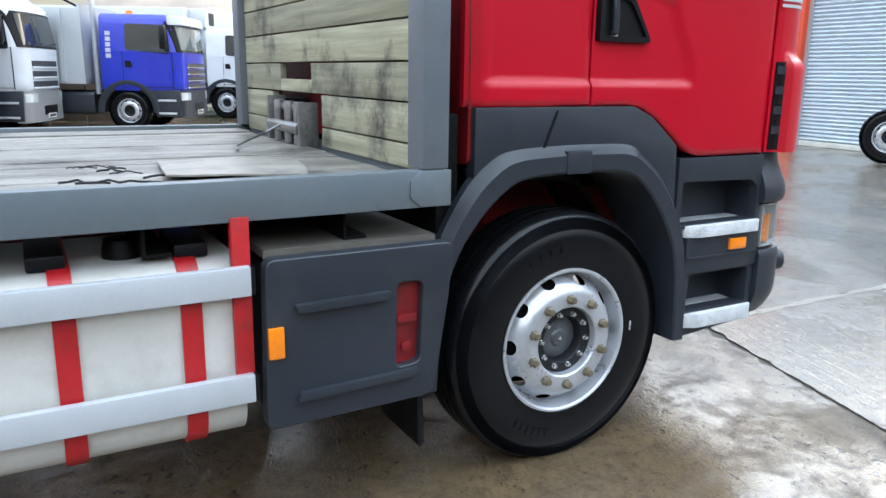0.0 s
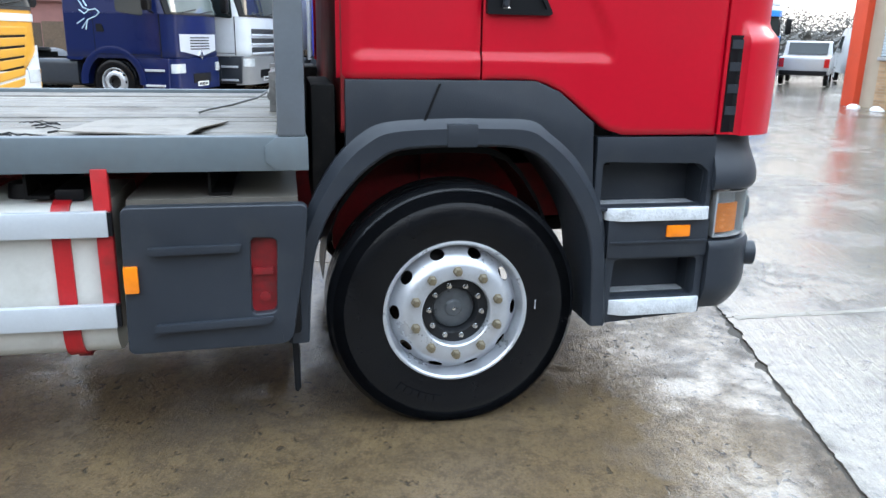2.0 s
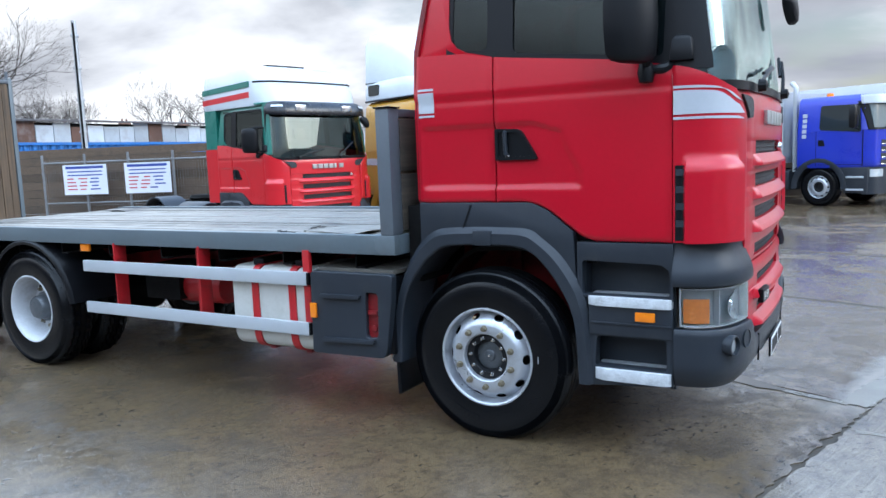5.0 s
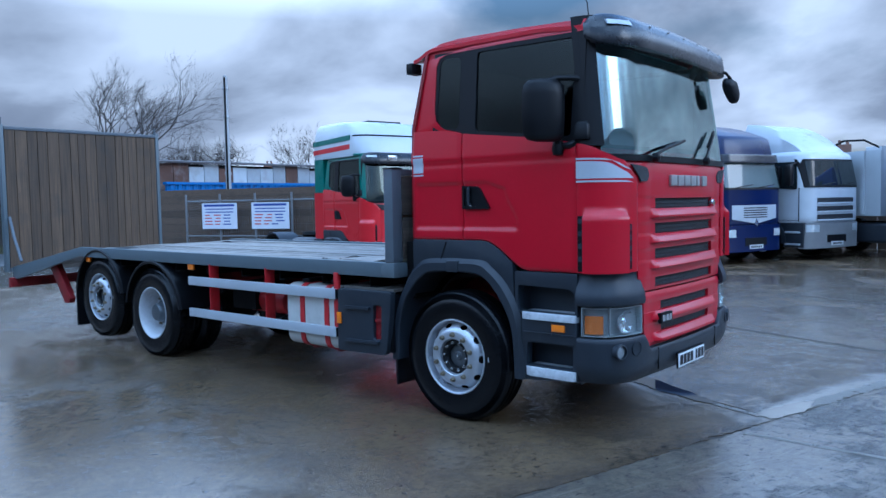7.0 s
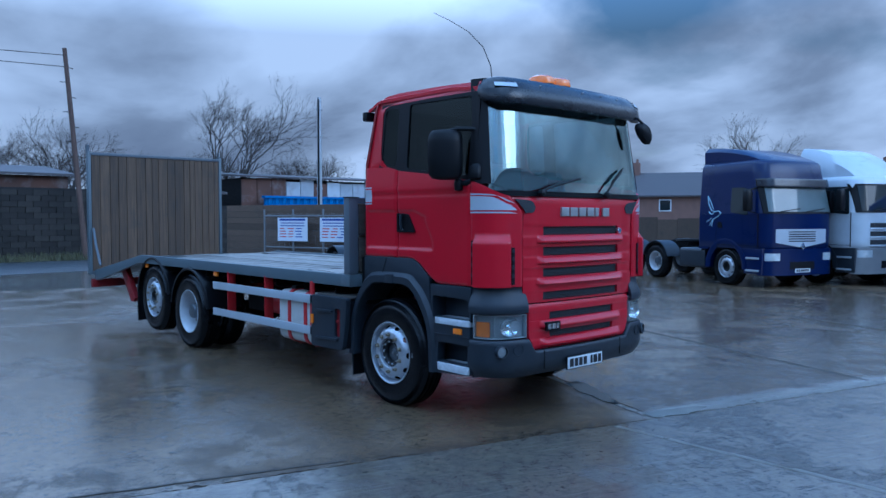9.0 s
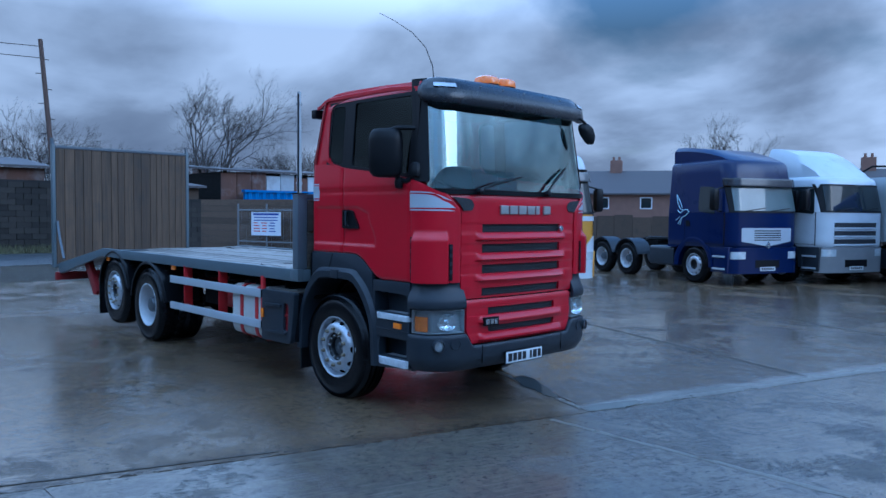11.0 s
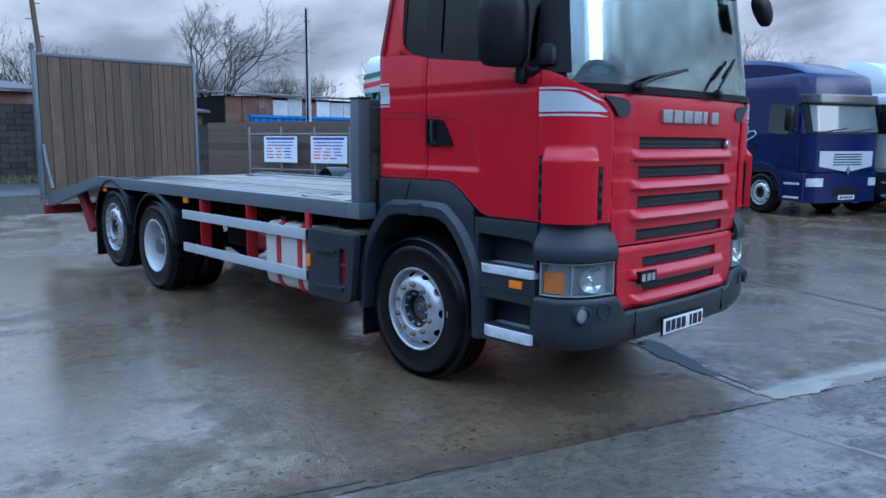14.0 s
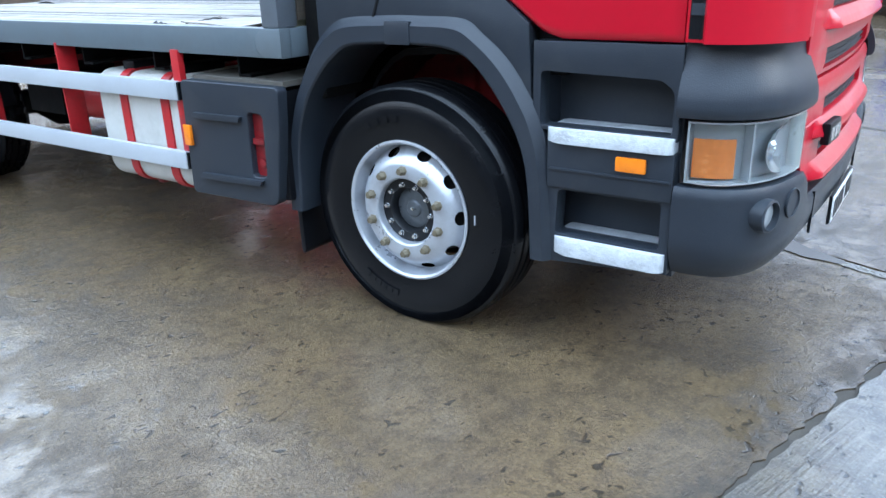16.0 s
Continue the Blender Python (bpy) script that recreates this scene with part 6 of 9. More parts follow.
SIGNW = surf("white_sign_board", (0.72, 0.73, 0.78), 0.5, var=0.05)
SIGNBLUE = surf("blue_sign_ink", (0.03, 0.06, 0.30), 0.5, var=0.05)
SIGNRED = surf("red_sign_ink", (0.50, 0.06, 0.07), 0.5, var=0.05)
DGLASS = surf("dark_cab_glass", (0.018, 0.024, 0.026), 0.04, var=0.1, spec=0.5)
PGLASS = surf("pale_cab_glass", (0.12, 0.15, 0.152), 0.05, var=0.2, scale=1.2, spec=0.9)


# ---- ground ----
def build_ground():
    bm = bmesh.new()
    ngon(bm, [(-600, -600, -0.014), (600, -600, -0.014), (600, 600, -0.014), (-600, 600, -0.014)])
    g = tagged(part("ground", bm, YARD, smooth=0), "wet concrete yard with patches of water", "ground", kind="structure")
    bm = bmesh.new()
    for k in (0, 1, 2, 3):
        x0 = 1.875 + 0.289 * (-20 + 0.17) + 4.75 * k
        x1 = 1.875 + 0.289 * (34 + 0.17) + 4.75 * k
        ngon(bm, [(x0 - 0.10, -20, -0.011), (x0 + 0.07, -20, -0.011), (x1 + 0.07, 34, -0.011), (x1 - 0.10, 34, -0.011)])
    part("joint_filler", bm, JOINT, g, smooth=0)
    return g


ground = build_ground()


def build_slabs():
    """Bays of concrete between skewed joints, each with a slightly ragged edge."""
    rnd = random.Random(5)
    slope = 0.289

    def at(u, y):
        return 1.875 + u + slope * (y + 0.17), y

    def wig(u, v):
        return 0.010 * noise.noise(Vector((u * 2.1, v * 2.1, 0.3))) + 0.012 * noise.noise(Vector((u * 9, v * 9, 2.0))) + 0.006 * noise.noise(Vector((u * 27, v * 27, 5.0)))
    bays = []
    for c in range(3):
        y = -0.17 - 3.83 * 4
        while y < 30:
            bays.append((4.75 * c, 4.75 * (c + 1), y, y + 3.83, 0.0, 0.0))
            y += 3.83
    edges = [(-22.0, -0.3), (0.32, -0.36), (3.62, -0.36), (8.3, -0.34), (13.0, -0.36), (18.0, -0.36), (24.0, -0.36), (31.0, -0.36)]
    for (ya, ta), (yb, tb) in zip(edges, edges[1:]):
        bays.append((-17.0, 0.0, ya, yb, ta, tb))
    for u0, u1, y, y1, ta, tb in bays:
        near = y1 > -16 and y < 9 and u0 < 8
        n = 40 if near else 6
        g = 0.003
        pts = []
        for i in range(n):
            pts.append((u0 + g + (u1 - u0 - 2 * g) * i / n, y + g, 0))
        m = max(n, int((y1 - y) / 0.035)) if near and u0 < 4 else n
        for i in range(m):
            pts.append((u1 - g, y + g + (y1 - y - 2 * g) * i / m, 1))
        for i in range(n):
            pts.append((u0 + g + (u1 - u0 - 2 * g) * (1 - i / n), y1 - g, 2))
        for i in range(m):
            pts.append((u0 + g, y + g + (y1 - y - 2 * g) * (1 - i / m), 3))
        out = []
        for u, yy, e in pts:
            f = (yy - y) / (y1 - y)
            yy += (ta + (tb - ta) * f) * (u - 0.0) if u0 < 0 else 0.0
            w = abs(wig(u, yy)) * ((4.0 if e == 1 and u0 < 0 else 2.4 if e == 3 and u0 == 0 else 1.6) if near else 0.3)
            uu = u + (-w if e == 1 else w if e == 3 else 0)
            yy = yy + (0.5 * w if e == 0 else -0.5 * w if e == 2 else 0)
            out.append(at(uu, yy))
        dz = rnd.uniform(-0.004, 0.0)
        bm = bmesh.new()
        lo = [bm.verts.new((p[0], p[1], -0.03)) for p in out]
        hi = [bm.verts.new((p[0], p[1], dz)) for p in out]
        f = bm.faces.new(hi)
        f.normal_update()
        for i in range(len(out)):
            j = (i + 1) % len(out)
            bm.faces.new((lo[i], lo[j], hi[j], hi[i]))
        bmesh.ops.triangulate(bm, faces=[f], ngon_method="EAR_CLIP")
        part("slab", bm, SLAB_PALE if u0 >= 0 else SLAB, ground, smooth=0)
    # water lying in the low line beside the joint
    def pool(name, pts, seed, mat=PALEWATER, cut=16):
        bm = bmesh.new()
        n = len(pts)
        ring_ = []
        for i in range(n):
            p, q = Vector(pts[i]), Vector(pts[(i + 1) % n])
            for k in range(cut):
                v = p.lerp(q, k / cut)
                jig = [0.05 * noise.noise(Vector((v.x * 3 + o, v.y * 3, seed))) + 0.035 * noise.noise(Vector((v.x * 13 + o, v.y * 13, seed))) for o in (0, 9)]
                ring_.append((v.x + jig[0], v.y + jig[1], 0.0025))
        ngon(bm, ring_)
        bmesh.ops.triangulate(bm, faces=bm.faces)
        tagged(part(name, bm, mat, smooth=0), "shallow puddle of rain water on the concrete", "puddle", kind="structure")
    pool("puddle", [(1.86, 0.36), (1.92, 0.62), (2.02, 0.92), (2.14, 1.06), (2.14, 0.76), (2.06, 0.44), (1.97, 0.30)], 1.0)
    pool("puddle", [(0.56, 1.06), (0.91, 0.90), (1.56, 0.46), (1.40, 0.47), (0.95, 0.60), (0.60, 0.82)], 2.0, WATER)
    # pale mortar along the cross joints in front of the lorry
    def band(pa, pb, half, name="joint_band", mat=SEALED, label="pale mortar joint"):
        pa, pb = Vector(pa), Vector(pb)
        d = (pb - pa).normalized(); nrm = Vector((-d.y, d.x))
        edge = []
        for sgn in (1, -1):
            row = []
            for k in range(41):
                v = pa.lerp(pb, k / 40)
                w = half * (1 + 0.8 * noise.noise(Vector((v.x * 4, v.y * 4, sgn * 3.0))) + 0.7 * noise.noise(Vector((v.x * 19, v.y * 19, sgn))))
                row.append(v + nrm * sgn * w)
            edge += row if sgn > 0 else row[::-1]
        bm = bmesh.new()
        prism(bm, [(p.x, p.y) for p in edge], "z", -0.02, 0.002)
        part(name, bm, mat, ground, label, smooth=0)
    # dark open joints and a crack
    for pa, pb, half in (((-3.6, 5.74), (-0.4, 4.58), 0.036), ((-0.4, 4.58), (2.72, 3.44), 0.034), ((-2.9, 9.27), (0.5, 8.13), 0.05),
                         ((0.5, 8.13), (3.8, 7.02), 0.045), ((0.35, -4.8), (1.12, -2.45), 0.011)):
        band(pa, pb, half, "open_joint", JOINT, "dark open joint")
    band((1.93, -0.19), (4.4, -0.19), 0.03)
    band((1.88, 0.33), (0.2, 0.98), 0.03)
    for k in range(4):
        ya, yb = 0.35 + 1.85 * k, 0.35 + 1.85 * (k + 1)
        band((1.80 + 0.289 * (ya + 0.17), ya), (1.80 + 0.289 * (yb + 0.17), yb), 0.062)



# ---- background lorries ----
def cab_ring(x_back, x_front, half, z, r=0.35, rb=0.06, bulge=0.05):
    """A level outline of a cab: square at the back, rounded in front."""
    pts = []
    def arc(cx, cy, rr, a0, a1, n):
        for i in range(n + 1):
            a = radians(a0 + (a1 - a0) * i / n)
            pts.append((cx + rr * math.cos(a), cy + rr * math.sin(a), z))
    arc(x_back + rb, -half + rb, rb, 180, 270, 3)
    arc(x_front - r, -half + r, r, 270, 352, 6)
    for i in range(1, 6):
        f = -1 + 2 * i / 6
        pts.append((x_front + bulge * (1 - f * f), f * (half - r), z))
    arc(x_front - r, half - r, r, 8, 90, 6)
    arc(x_back + rb, half - rb, rb, 90, 180, 3)
    return pts


def paint(name, color, **k):
    return surf(name, color, k.pop("rough", 0.3), var=0.08, scale=1.2, coat=k.pop("coat", 0.2), dirt=k.pop("dirt", 0.18), dirt_color=k.pop("dirt_color", tuple(c * 0.5 + 0.03 for c in color)), **k)


def cab_lorry(name, label, at, body, upper=None, W=2.45, back=-0.75, front=1.38, z_floor=1.0, z_belt=1.95, z_glass=2.75, z_roof=3.0, rake=0.20,
              roof=None, lower=None, slats=4, grille_col=None, lampy=0.86, visor=None, axles=(-3.6,), chassis=-5.2, tag="tractor", mirrors=BLACK, side_win=True, band=None, glass_mat=PGLASS, vee=False, win=None, silver_grille=False, bumper_col=None, horns=None, group="lorries parked in the yard"):
    """A parked cab-over lorry: shell, glass, front, bumper, steps, mirrors, chassis and wheels as parts."""
    T = thing(name, label, "lorry", at, group)
    upper, lower, bumper_col = upper or body, lower or GREYPLAS, bumper_col or lower or GREYPLAS
    H = W / 2
    fx = lambda z: front - rake * max(0, z - z_belt) / (z_roof - z_belt) * 1.2
    hy = lambda z: H - 0.10 * max(0, z - z_belt) / (z_roof - z_belt)
    bm = bmesh.new()
    zs = [z_floor, z_floor + 0.06] + span(z_floor + 0.2, z_belt, 3)
    loft(bm, [cab_ring(back, fx(z) - (0.04 if z == z_floor else 0), hy(z) - (0.03 if z == z_floor else 0), z) for z in zs])
    part("cab_body", bm, body, T, smooth=40)
    bm = bmesh.new()
    zs = [z_belt + 0.002] + span(z_belt + 0.2, z_roof - 0.12, 4) + [z_roof - 0.05, z_roof]
    loft(bm, [cab_ring(back, fx(z) - (0.10 if z == z_roof else 0.03 if z == z_roof - 0.05 else 0), hy(z) - (0.10 if z == z_roof else 0.03 if z == z_roof - 0.05 else 0), z) for z in zs])
    up = part("cab_top", bm, upper, T, smooth=40)

    def front_sheet(y0, y1, z0, z1, off, thick=0.02, n=14):
        bm_ = bmesh.new()

        def fn(a, b, o):
            y, z = y0 + (y1 - y0) * a, z0 + (z1 - z0) * b
            h = hy(z); r = 0.35; yy = abs(y)
            flat = h - r
            if yy <= flat:
                x = fx(z) + 0.05 * (1 - (yy / flat) ** 2) if flat > 0 else fx(z)
            else:
                k = min(0.999, (yy - flat) / r)
                x = fx(z) - r + r * math.sqrt(1 - k * k) + 0.022 * k
            return Vector((x + off + o, y, z))
        sheet(bm_, fn, span(0, 1, n), span(0, 1, 4), thick)
        return bm_
    # windscreen and its dark surround
    part("windscreen_surround", front_sheet(-H + 0.07, H - 0.07, z_belt + 0.0, z_glass + 0.05, 0.010, 0.03, 20), BLACK, T)
    ws = part("windscreen", front_sheet(-H + 0.16, H - 0.16, z_belt + 0.05, z_glass, 0.016, 0.02, 20), glass_mat, T, "pale reflecting windscreen")
    for y0, y1 in ((-0.75, -0.1), (0.1, 0.75)):
        bm = bmesh.new()
        tube(bm, [(fx(z_belt) + 0.07, y0, z_belt + 0.05), (fx(z_belt + 0.12) + 0.075, y1, z_belt + 0.13)], 0.012, 5)
        part("wiper", bm, BLACK, ws)
    # doors and side windows
    for s in (-1, 1):
        yo = lambda z, o: s * (hy(z) + o)
        d0, d1 = max(back + 0.55, -0.35), front - 0.38
        if side_win:
            bm = bmesh.new()
            wa, wb = win or (d0 + 0.08, d1 + 0.10)
            prism(bm, rounded([(wa, z_belt + 0.04), (wb, z_belt - 0.05), (wb - 0.08, z_glass - 0.02), (wa, z_glass)], 0.08), "y", 0, 1)
            for v in bm.verts:
                v.co.y = yo(v.co.z, -0.01 + 0.018 * v.co.y)
            part("side_window", bm, DGLASS, T, "dark side window")
        bm = bmesh.new()
        for x in (d0, d1 + 0.14):
            box(bm, x - 0.006, x + 0.006, s * (H - 0.02), s * (H + 0.004), z_floor + 0.05, z_belt)
        box(bm, d0, d1 + 0.14, s * (H - 0.02), s * (H + 0.004), z_floor + 0.08, z_floor + 0.092)
        part("door_gap", bm, BLACK, T)
        bm = bmesh.new()
        prism(bm, rounded([(d0 + 0.06, z_belt - 0.38), (d0 + 0.24, z_belt - 0.38), (d0 + 0.20, z_belt - 0.22), (d0 + 0.06, z_belt - 0.22)], 0.03), "y", s * (H - 0.01), s * (H + 0.012))
        part("door_handle", bm, BLACK, T)
        bm = bmesh.new()
        xm, ym = front - 0.36, s * (H + 0.22)
        loft(bm, [[(xm + 0.07 * c * k, ym + 0.11 * d * k, z) for c, d in ((-1, -1), (1, -0.8), (1.2, 0), (1, 0.8), (-1, 1))] for z, k in ((z_belt + 0.06, 0.7), (z_belt + 0.12, 1), (z_belt + 0.55, 1), (z_belt + 0.62, 0.7))])
        m_ = part("mirror", bm, mirrors, T, bev=0.01)
        bm = bmesh.new()
        tube(bm, [(xm, s * (H - 0.06), z_belt + 0.66), (xm, ym, z_belt + 0.60)], 0.02, 6)
        part("mirror_arm", bm, BLACK, m_)
        bm = bmesh.new()
        tube(bm, [(xm, s * (H - 0.02), z_belt + 0.02), (xm, ym, z_belt + 0.08)], 0.02, 6)
        part("mirror_arm", bm, BLACK, m_)
        # arch, steps, lower skirt
        bm = bmesh.new()
        rings = []
        for i in range(13):
            a = radians(-4 + 188 * i / 12)
            rings.append([(r * math.cos(a), s * y, 0.5 + r * math.sin(a)) for r, y in ((0.60, H - 0.02), (0.68, H + 0.015), (0.76, H + 0.0), (0.72, H - 0.35), (0.62, H - 0.35))])
        loft(bm, rings)
        part("wheel_arch", bm, lower, T, smooth=50)
        bm = bmesh.new()
        prism(bm, [(0.66, 0.36), (front - 0.12, 0.36), (front - 0.10, z_floor + 0.02), (0.55, z_floor + 0.02), (0.70, 0.75)], "y", s * (H - 0.30), s * (H - 0.02))
        part("step_box", bm, lower, T, bev=0.02)
        for z in (0.42, 0.74):
            bm = bmesh.new()
            box(bm, 0.74, front - 0.2, s * (H - 0.2), s * (H + 0.01), z, z + 0.05)
            part("step_tread", bm, ALU, T, bev=0.008)
        if back < -0.5:
            bm = bmesh.new()
            prism(bm, [(back, 0.95), (back, z_floor + 0.03), (-0.62, z_floor + 0.03), (-0.70, 0.95)], "y", s * (H - 0.25), s * (H - 0.02))
            part("cab_skirt", bm, lower, T)
        # headlamps
        part("headlamp", front_sheet(s * (H - 0.48), s * (H - 0.09), lampy - 0.09, lampy + 0.10, 0.035, 0.05, 8), surf("headlamp_glass", (0.62, 0.66, 0.68), 0.1, metal=0.3, var=0.25, scale=9, coat=0.5), T, "clear headlamp")
    # bumper and front panel
    part("bumper", front_sheet(-H + 0.03, H - 0.03, 0.33, z_floor + 0.01, 0.022, 0.10, 24), bumper_col, T, smooth=40)
    part("bumper_intake", front_sheet(-0.42, 0.42, 0.48, 0.68, 0.030, 0.02, 8), BLACK, T)
    zg0, zg1 = z_floor + 0.06, z_belt - 0.22
    gw = 0.80
    if vee:
        # yellow louvres that dip in the middle, over a dark backing, narrowing downwards
        zg0, zg1 = 0.70, z_belt - 0.24

        def dipped(z0, z1, off, thick, n=16):
            bm_ = front_sheet(-0.80, 0.80, z0, z1, off, thick, n)
            for v in bm_.verts:
                f = (zg1 - v.co.z) / (zg1 - zg0)
                k = 1 - abs(v.co.y) / 0.80
                v.co.y *= 1 - 0.24 * f
                v.co.z -= 0.11 * k * f
            return bm_
        part("grille_backing", dipped(zg0, zg1, 0.018, 0.03), BLACK, T)
        for i in range(6):
            z1_ = zg1 - (zg1 - zg0) * i / 6
            part("grille_bar", dipped(z1_ - (zg1 - zg0) / 6 + 0.034, z1_, 0.050, 0.03), grille_col or body, T, bev=0.012)
    if slats:
        for i in range(slats):
            zz = zg0 + (zg1 - zg0) * (i + 0.5) / slats
            hgt = (zg1 - zg0) / slats
            bm = front_sheet(-gw, gw, zz - hgt * 0.34, zz + hgt * 0.26, 0.006, 0.02, 14)
            part("grille_slot", bm, MESHBLACK, T)
            part("grille_bar", front_sheet(-gw - 0.02, gw + 0.02, zz - hgt * 0.50, zz - hgt * 0.30, 0.035, 0.03, 14), grille_col or body, T, bev=0.01)
    if silver_grille:
        bm = front_sheet(-0.86, 0.86, z_belt - 0.75, z_belt - 0.40, 0.012, 0.03, 14)
        for v in bm.verts:
            k = 1 - abs(v.co.y) / 0.86
            if v.co.z < z_belt - 0.6:
                v.co.z -= 0.13 * k
        part("silver_grille", bm, SILVER, T, "silver front panel")
        for i in range(5):
            part("grille_slot", front_sheet(-0.46, 0.46, z_belt - 0.725 + 0.06 * i, z_belt - 0.700 + 0.06 * i, 0.018, 0.02, 8), BLACK, T)
        bm = bmesh.new()
        prism(bm, [(0, z_belt - 0.96), (0.075, z_belt - 0.85), (0, z_belt - 0.74), (-0.075, z_belt - 0.85)], "x", front + 0.04, front + 0.085)
        part("emblem", bm, CHROME, T, "silver emblem shape")
    part("number_plate", front_sheet(-0.26, 0.26, 0.40, 0.50, 0.04, 0.01, 3), PLATEW, T, "white number plate")
    for k in range(6):
        part("plate_bar", front_sheet(-0.22 + 0.075 * k, -0.17 + 0.075 * k, 0.42, 0.48, 0.045, 0.008, 1), INKB, T)
    if horns:
        for s in (-1, 1):
            bm = front_sheet(s * 0.74, s * (H - 0.05), z_floor - 0.02, z_belt - 0.52, 0.03, 0.04, 10)
            for v in bm.verts:
                k = min(1, max(0, (abs(v.co.y) - 0.74) / (H - 0.85)))
                v.co.z = z_floor - 0.02 + (v.co.z - z_floor + 0.02) * (0.15 + 0.85 * k)
            part("bumper_horn", bm, horns, T, "white bumper corner")
    if visor:
        bm = front_sheet(-H + 0.05, H - 0.05, z_glass - 0.02, z_glass + 0.20, 0.13, 0.05, 22)
        part("sun_visor", bm, visor, T, "sun visor over the windscreen", bev=0.01)
    if band:
        part("stripe", front_sheet(-H + 0.05, H - 0.05, z_belt - 0.16, z_belt - 0.05, 0.012, 0.015, 20), band, T)
    # roof fairing
    if roof:
        mat, h, kind = roof
        bm = bmesh.new()
        if kind != "low":
            rings = []
            for f in span(0, 1, 8):
                z = z_roof - 0.02 + h * f
                in_ = 0.10 * f ** 2
                rings.append(cab_ring(back + 0.02, fx(z_roof) - 0.04 - (0.62 * f ** 2.2 * h ** 0.6 if kind == "high" else 0.10 * f + 0.25 * f ** 5), hy(z_roof) - 0.02 - in_ - (0.08 if f == 1 else 0), z, 0.35))
            loft(bm, rings)
        else:
            rings = []
            for f in span(0, 1, 10):
                x = fx(z_roof) - 0.22 - f * (fx(z_roof) - 0.22 - back)
                zt = z_roof - 0.01 + h * (math.sin(f * math.pi / 2) ** 0.8) + 0.02
                w = hy(z_roof) - 0.10 - 0.06 * (1 - f)
                rings.append([(x, -w, z_roof - 0.02), (x, -w, z_roof + (zt - z_roof) * 0.75), (x, -w + 0.12, zt), (x, w - 0.12, zt), (x, w, z_roof + (zt - z_roof) * 0.75), (x, w, z_roof - 0.02)])
            loft(bm, rings)
        part("roof_fairing", bm, mat, T, smooth=45)
    # chassis and wheels
    for y in (-0.4, 0.4):
        bm = bmesh.new()
        box(bm, chassis, 0.9, y - 0.04, y + 0.04, 0.70, 0.96)
        part("chassis_rail", bm, DARKMET, T)
    bm = bmesh.new()
    box(bm, -0.6, 0.9, -0.5, 0.5, 0.45, z_floor)
    lathe(bm, [(0.09, -1), (0.09, 1)], (0, 0, 0.5), "y", 8, True)
    part("engine", bm, DARKMET, T)
    for s in (-1, 1):
        wheel(T, 0, s * (H - 0.20), 0.5, s, "front", detail=False)
        for x in axles:
            wheel(T, x, s * (H - 0.20), 0.5, s, "drive", detail=False)
            if tag == "tractor":
                bm = bmesh.new()
                rings = []
                for i in range(9):
                    a = radians(15 + 150 * i / 8)
                    rings.append([(x + r * math.cos(a), s * y, 0.5 + r * math.sin(a)) for r, y in ((0.60, H - 0.02), (0.63, H - 0.02), (0.63, H - 0.55), (0.60, H - 0.55))])
                loft(bm, rings)
                part("mudguard", bm, GREYPLAS, T, smooth=50)
        if tag:
            bm = bmesh.new()
            prism(bm, rounded([(s * 0.55, 0.40), (s * (H - 0.06), 0.40), (s * (H - 0.06), 0.95), (s * 0.55, 0.95)], 0.1, 4), "x", -1.9 if len(axles) == 1 or axles[0] < -2.6 else -1.45, -0.85)
            part("side_tank", bm, GREYPLAS, T, bev=0.02)
    if tag == "tractor":
        bm = bmesh.new()
        lathe(bm, [(0.001, 0.06), (0.42, 0.06), (0.46, 0.0), (0.42, -0.05), (0.001, -0.05)], (axles[0] + 0.2, 0, 1.10), "z", 20)
        box(bm, axles[0] - 0.3, axles[0] + 0.6, -0.45, 0.45, 0.95, 1.06)
        part("coupling", bm, DARKMET, T)
    return T


def yard_pose(cx, cy, h, front=1.42):
    """Pose of a lorry whose front panel's middle stands at (cx, cy), heading h degrees."""
    return pose(cx - front * math.cos(radians(h)), cy - front * math.sin(radians(h)), 0, 0, 0, h)


P_DULL = paint("weathered_white_paint", (0.34, 0.37, 0.38), dirt=0.4, dirt_color=(0.16, 0.16, 0.15))
P_RED, P_GREEN, P_YEL = paint("red_lorry_paint", (0.55, 0.012, 0.02)), paint("green_lorry_paint", (0.012, 0.15, 0.115)), paint("amber_yellow_paint", (0.55, 0.27, 0.025))
P_NAVY, P_BLUE, P_WHITE, P_GREY = paint("navy_blue_paint", (0.002, 0.009, 0.058), dirt=0.03, spec=0.25), paint("royal_blue_paint", (0.012, 0.03, 0.40)), paint("white_lorry_paint", (0.54, 0.57, 0.60)), paint("light_grey_paint", (0.42, 0.45, 0.47))
P_SKY = paint("bright_blue_paint", (0.012, 0.20, 0.62))


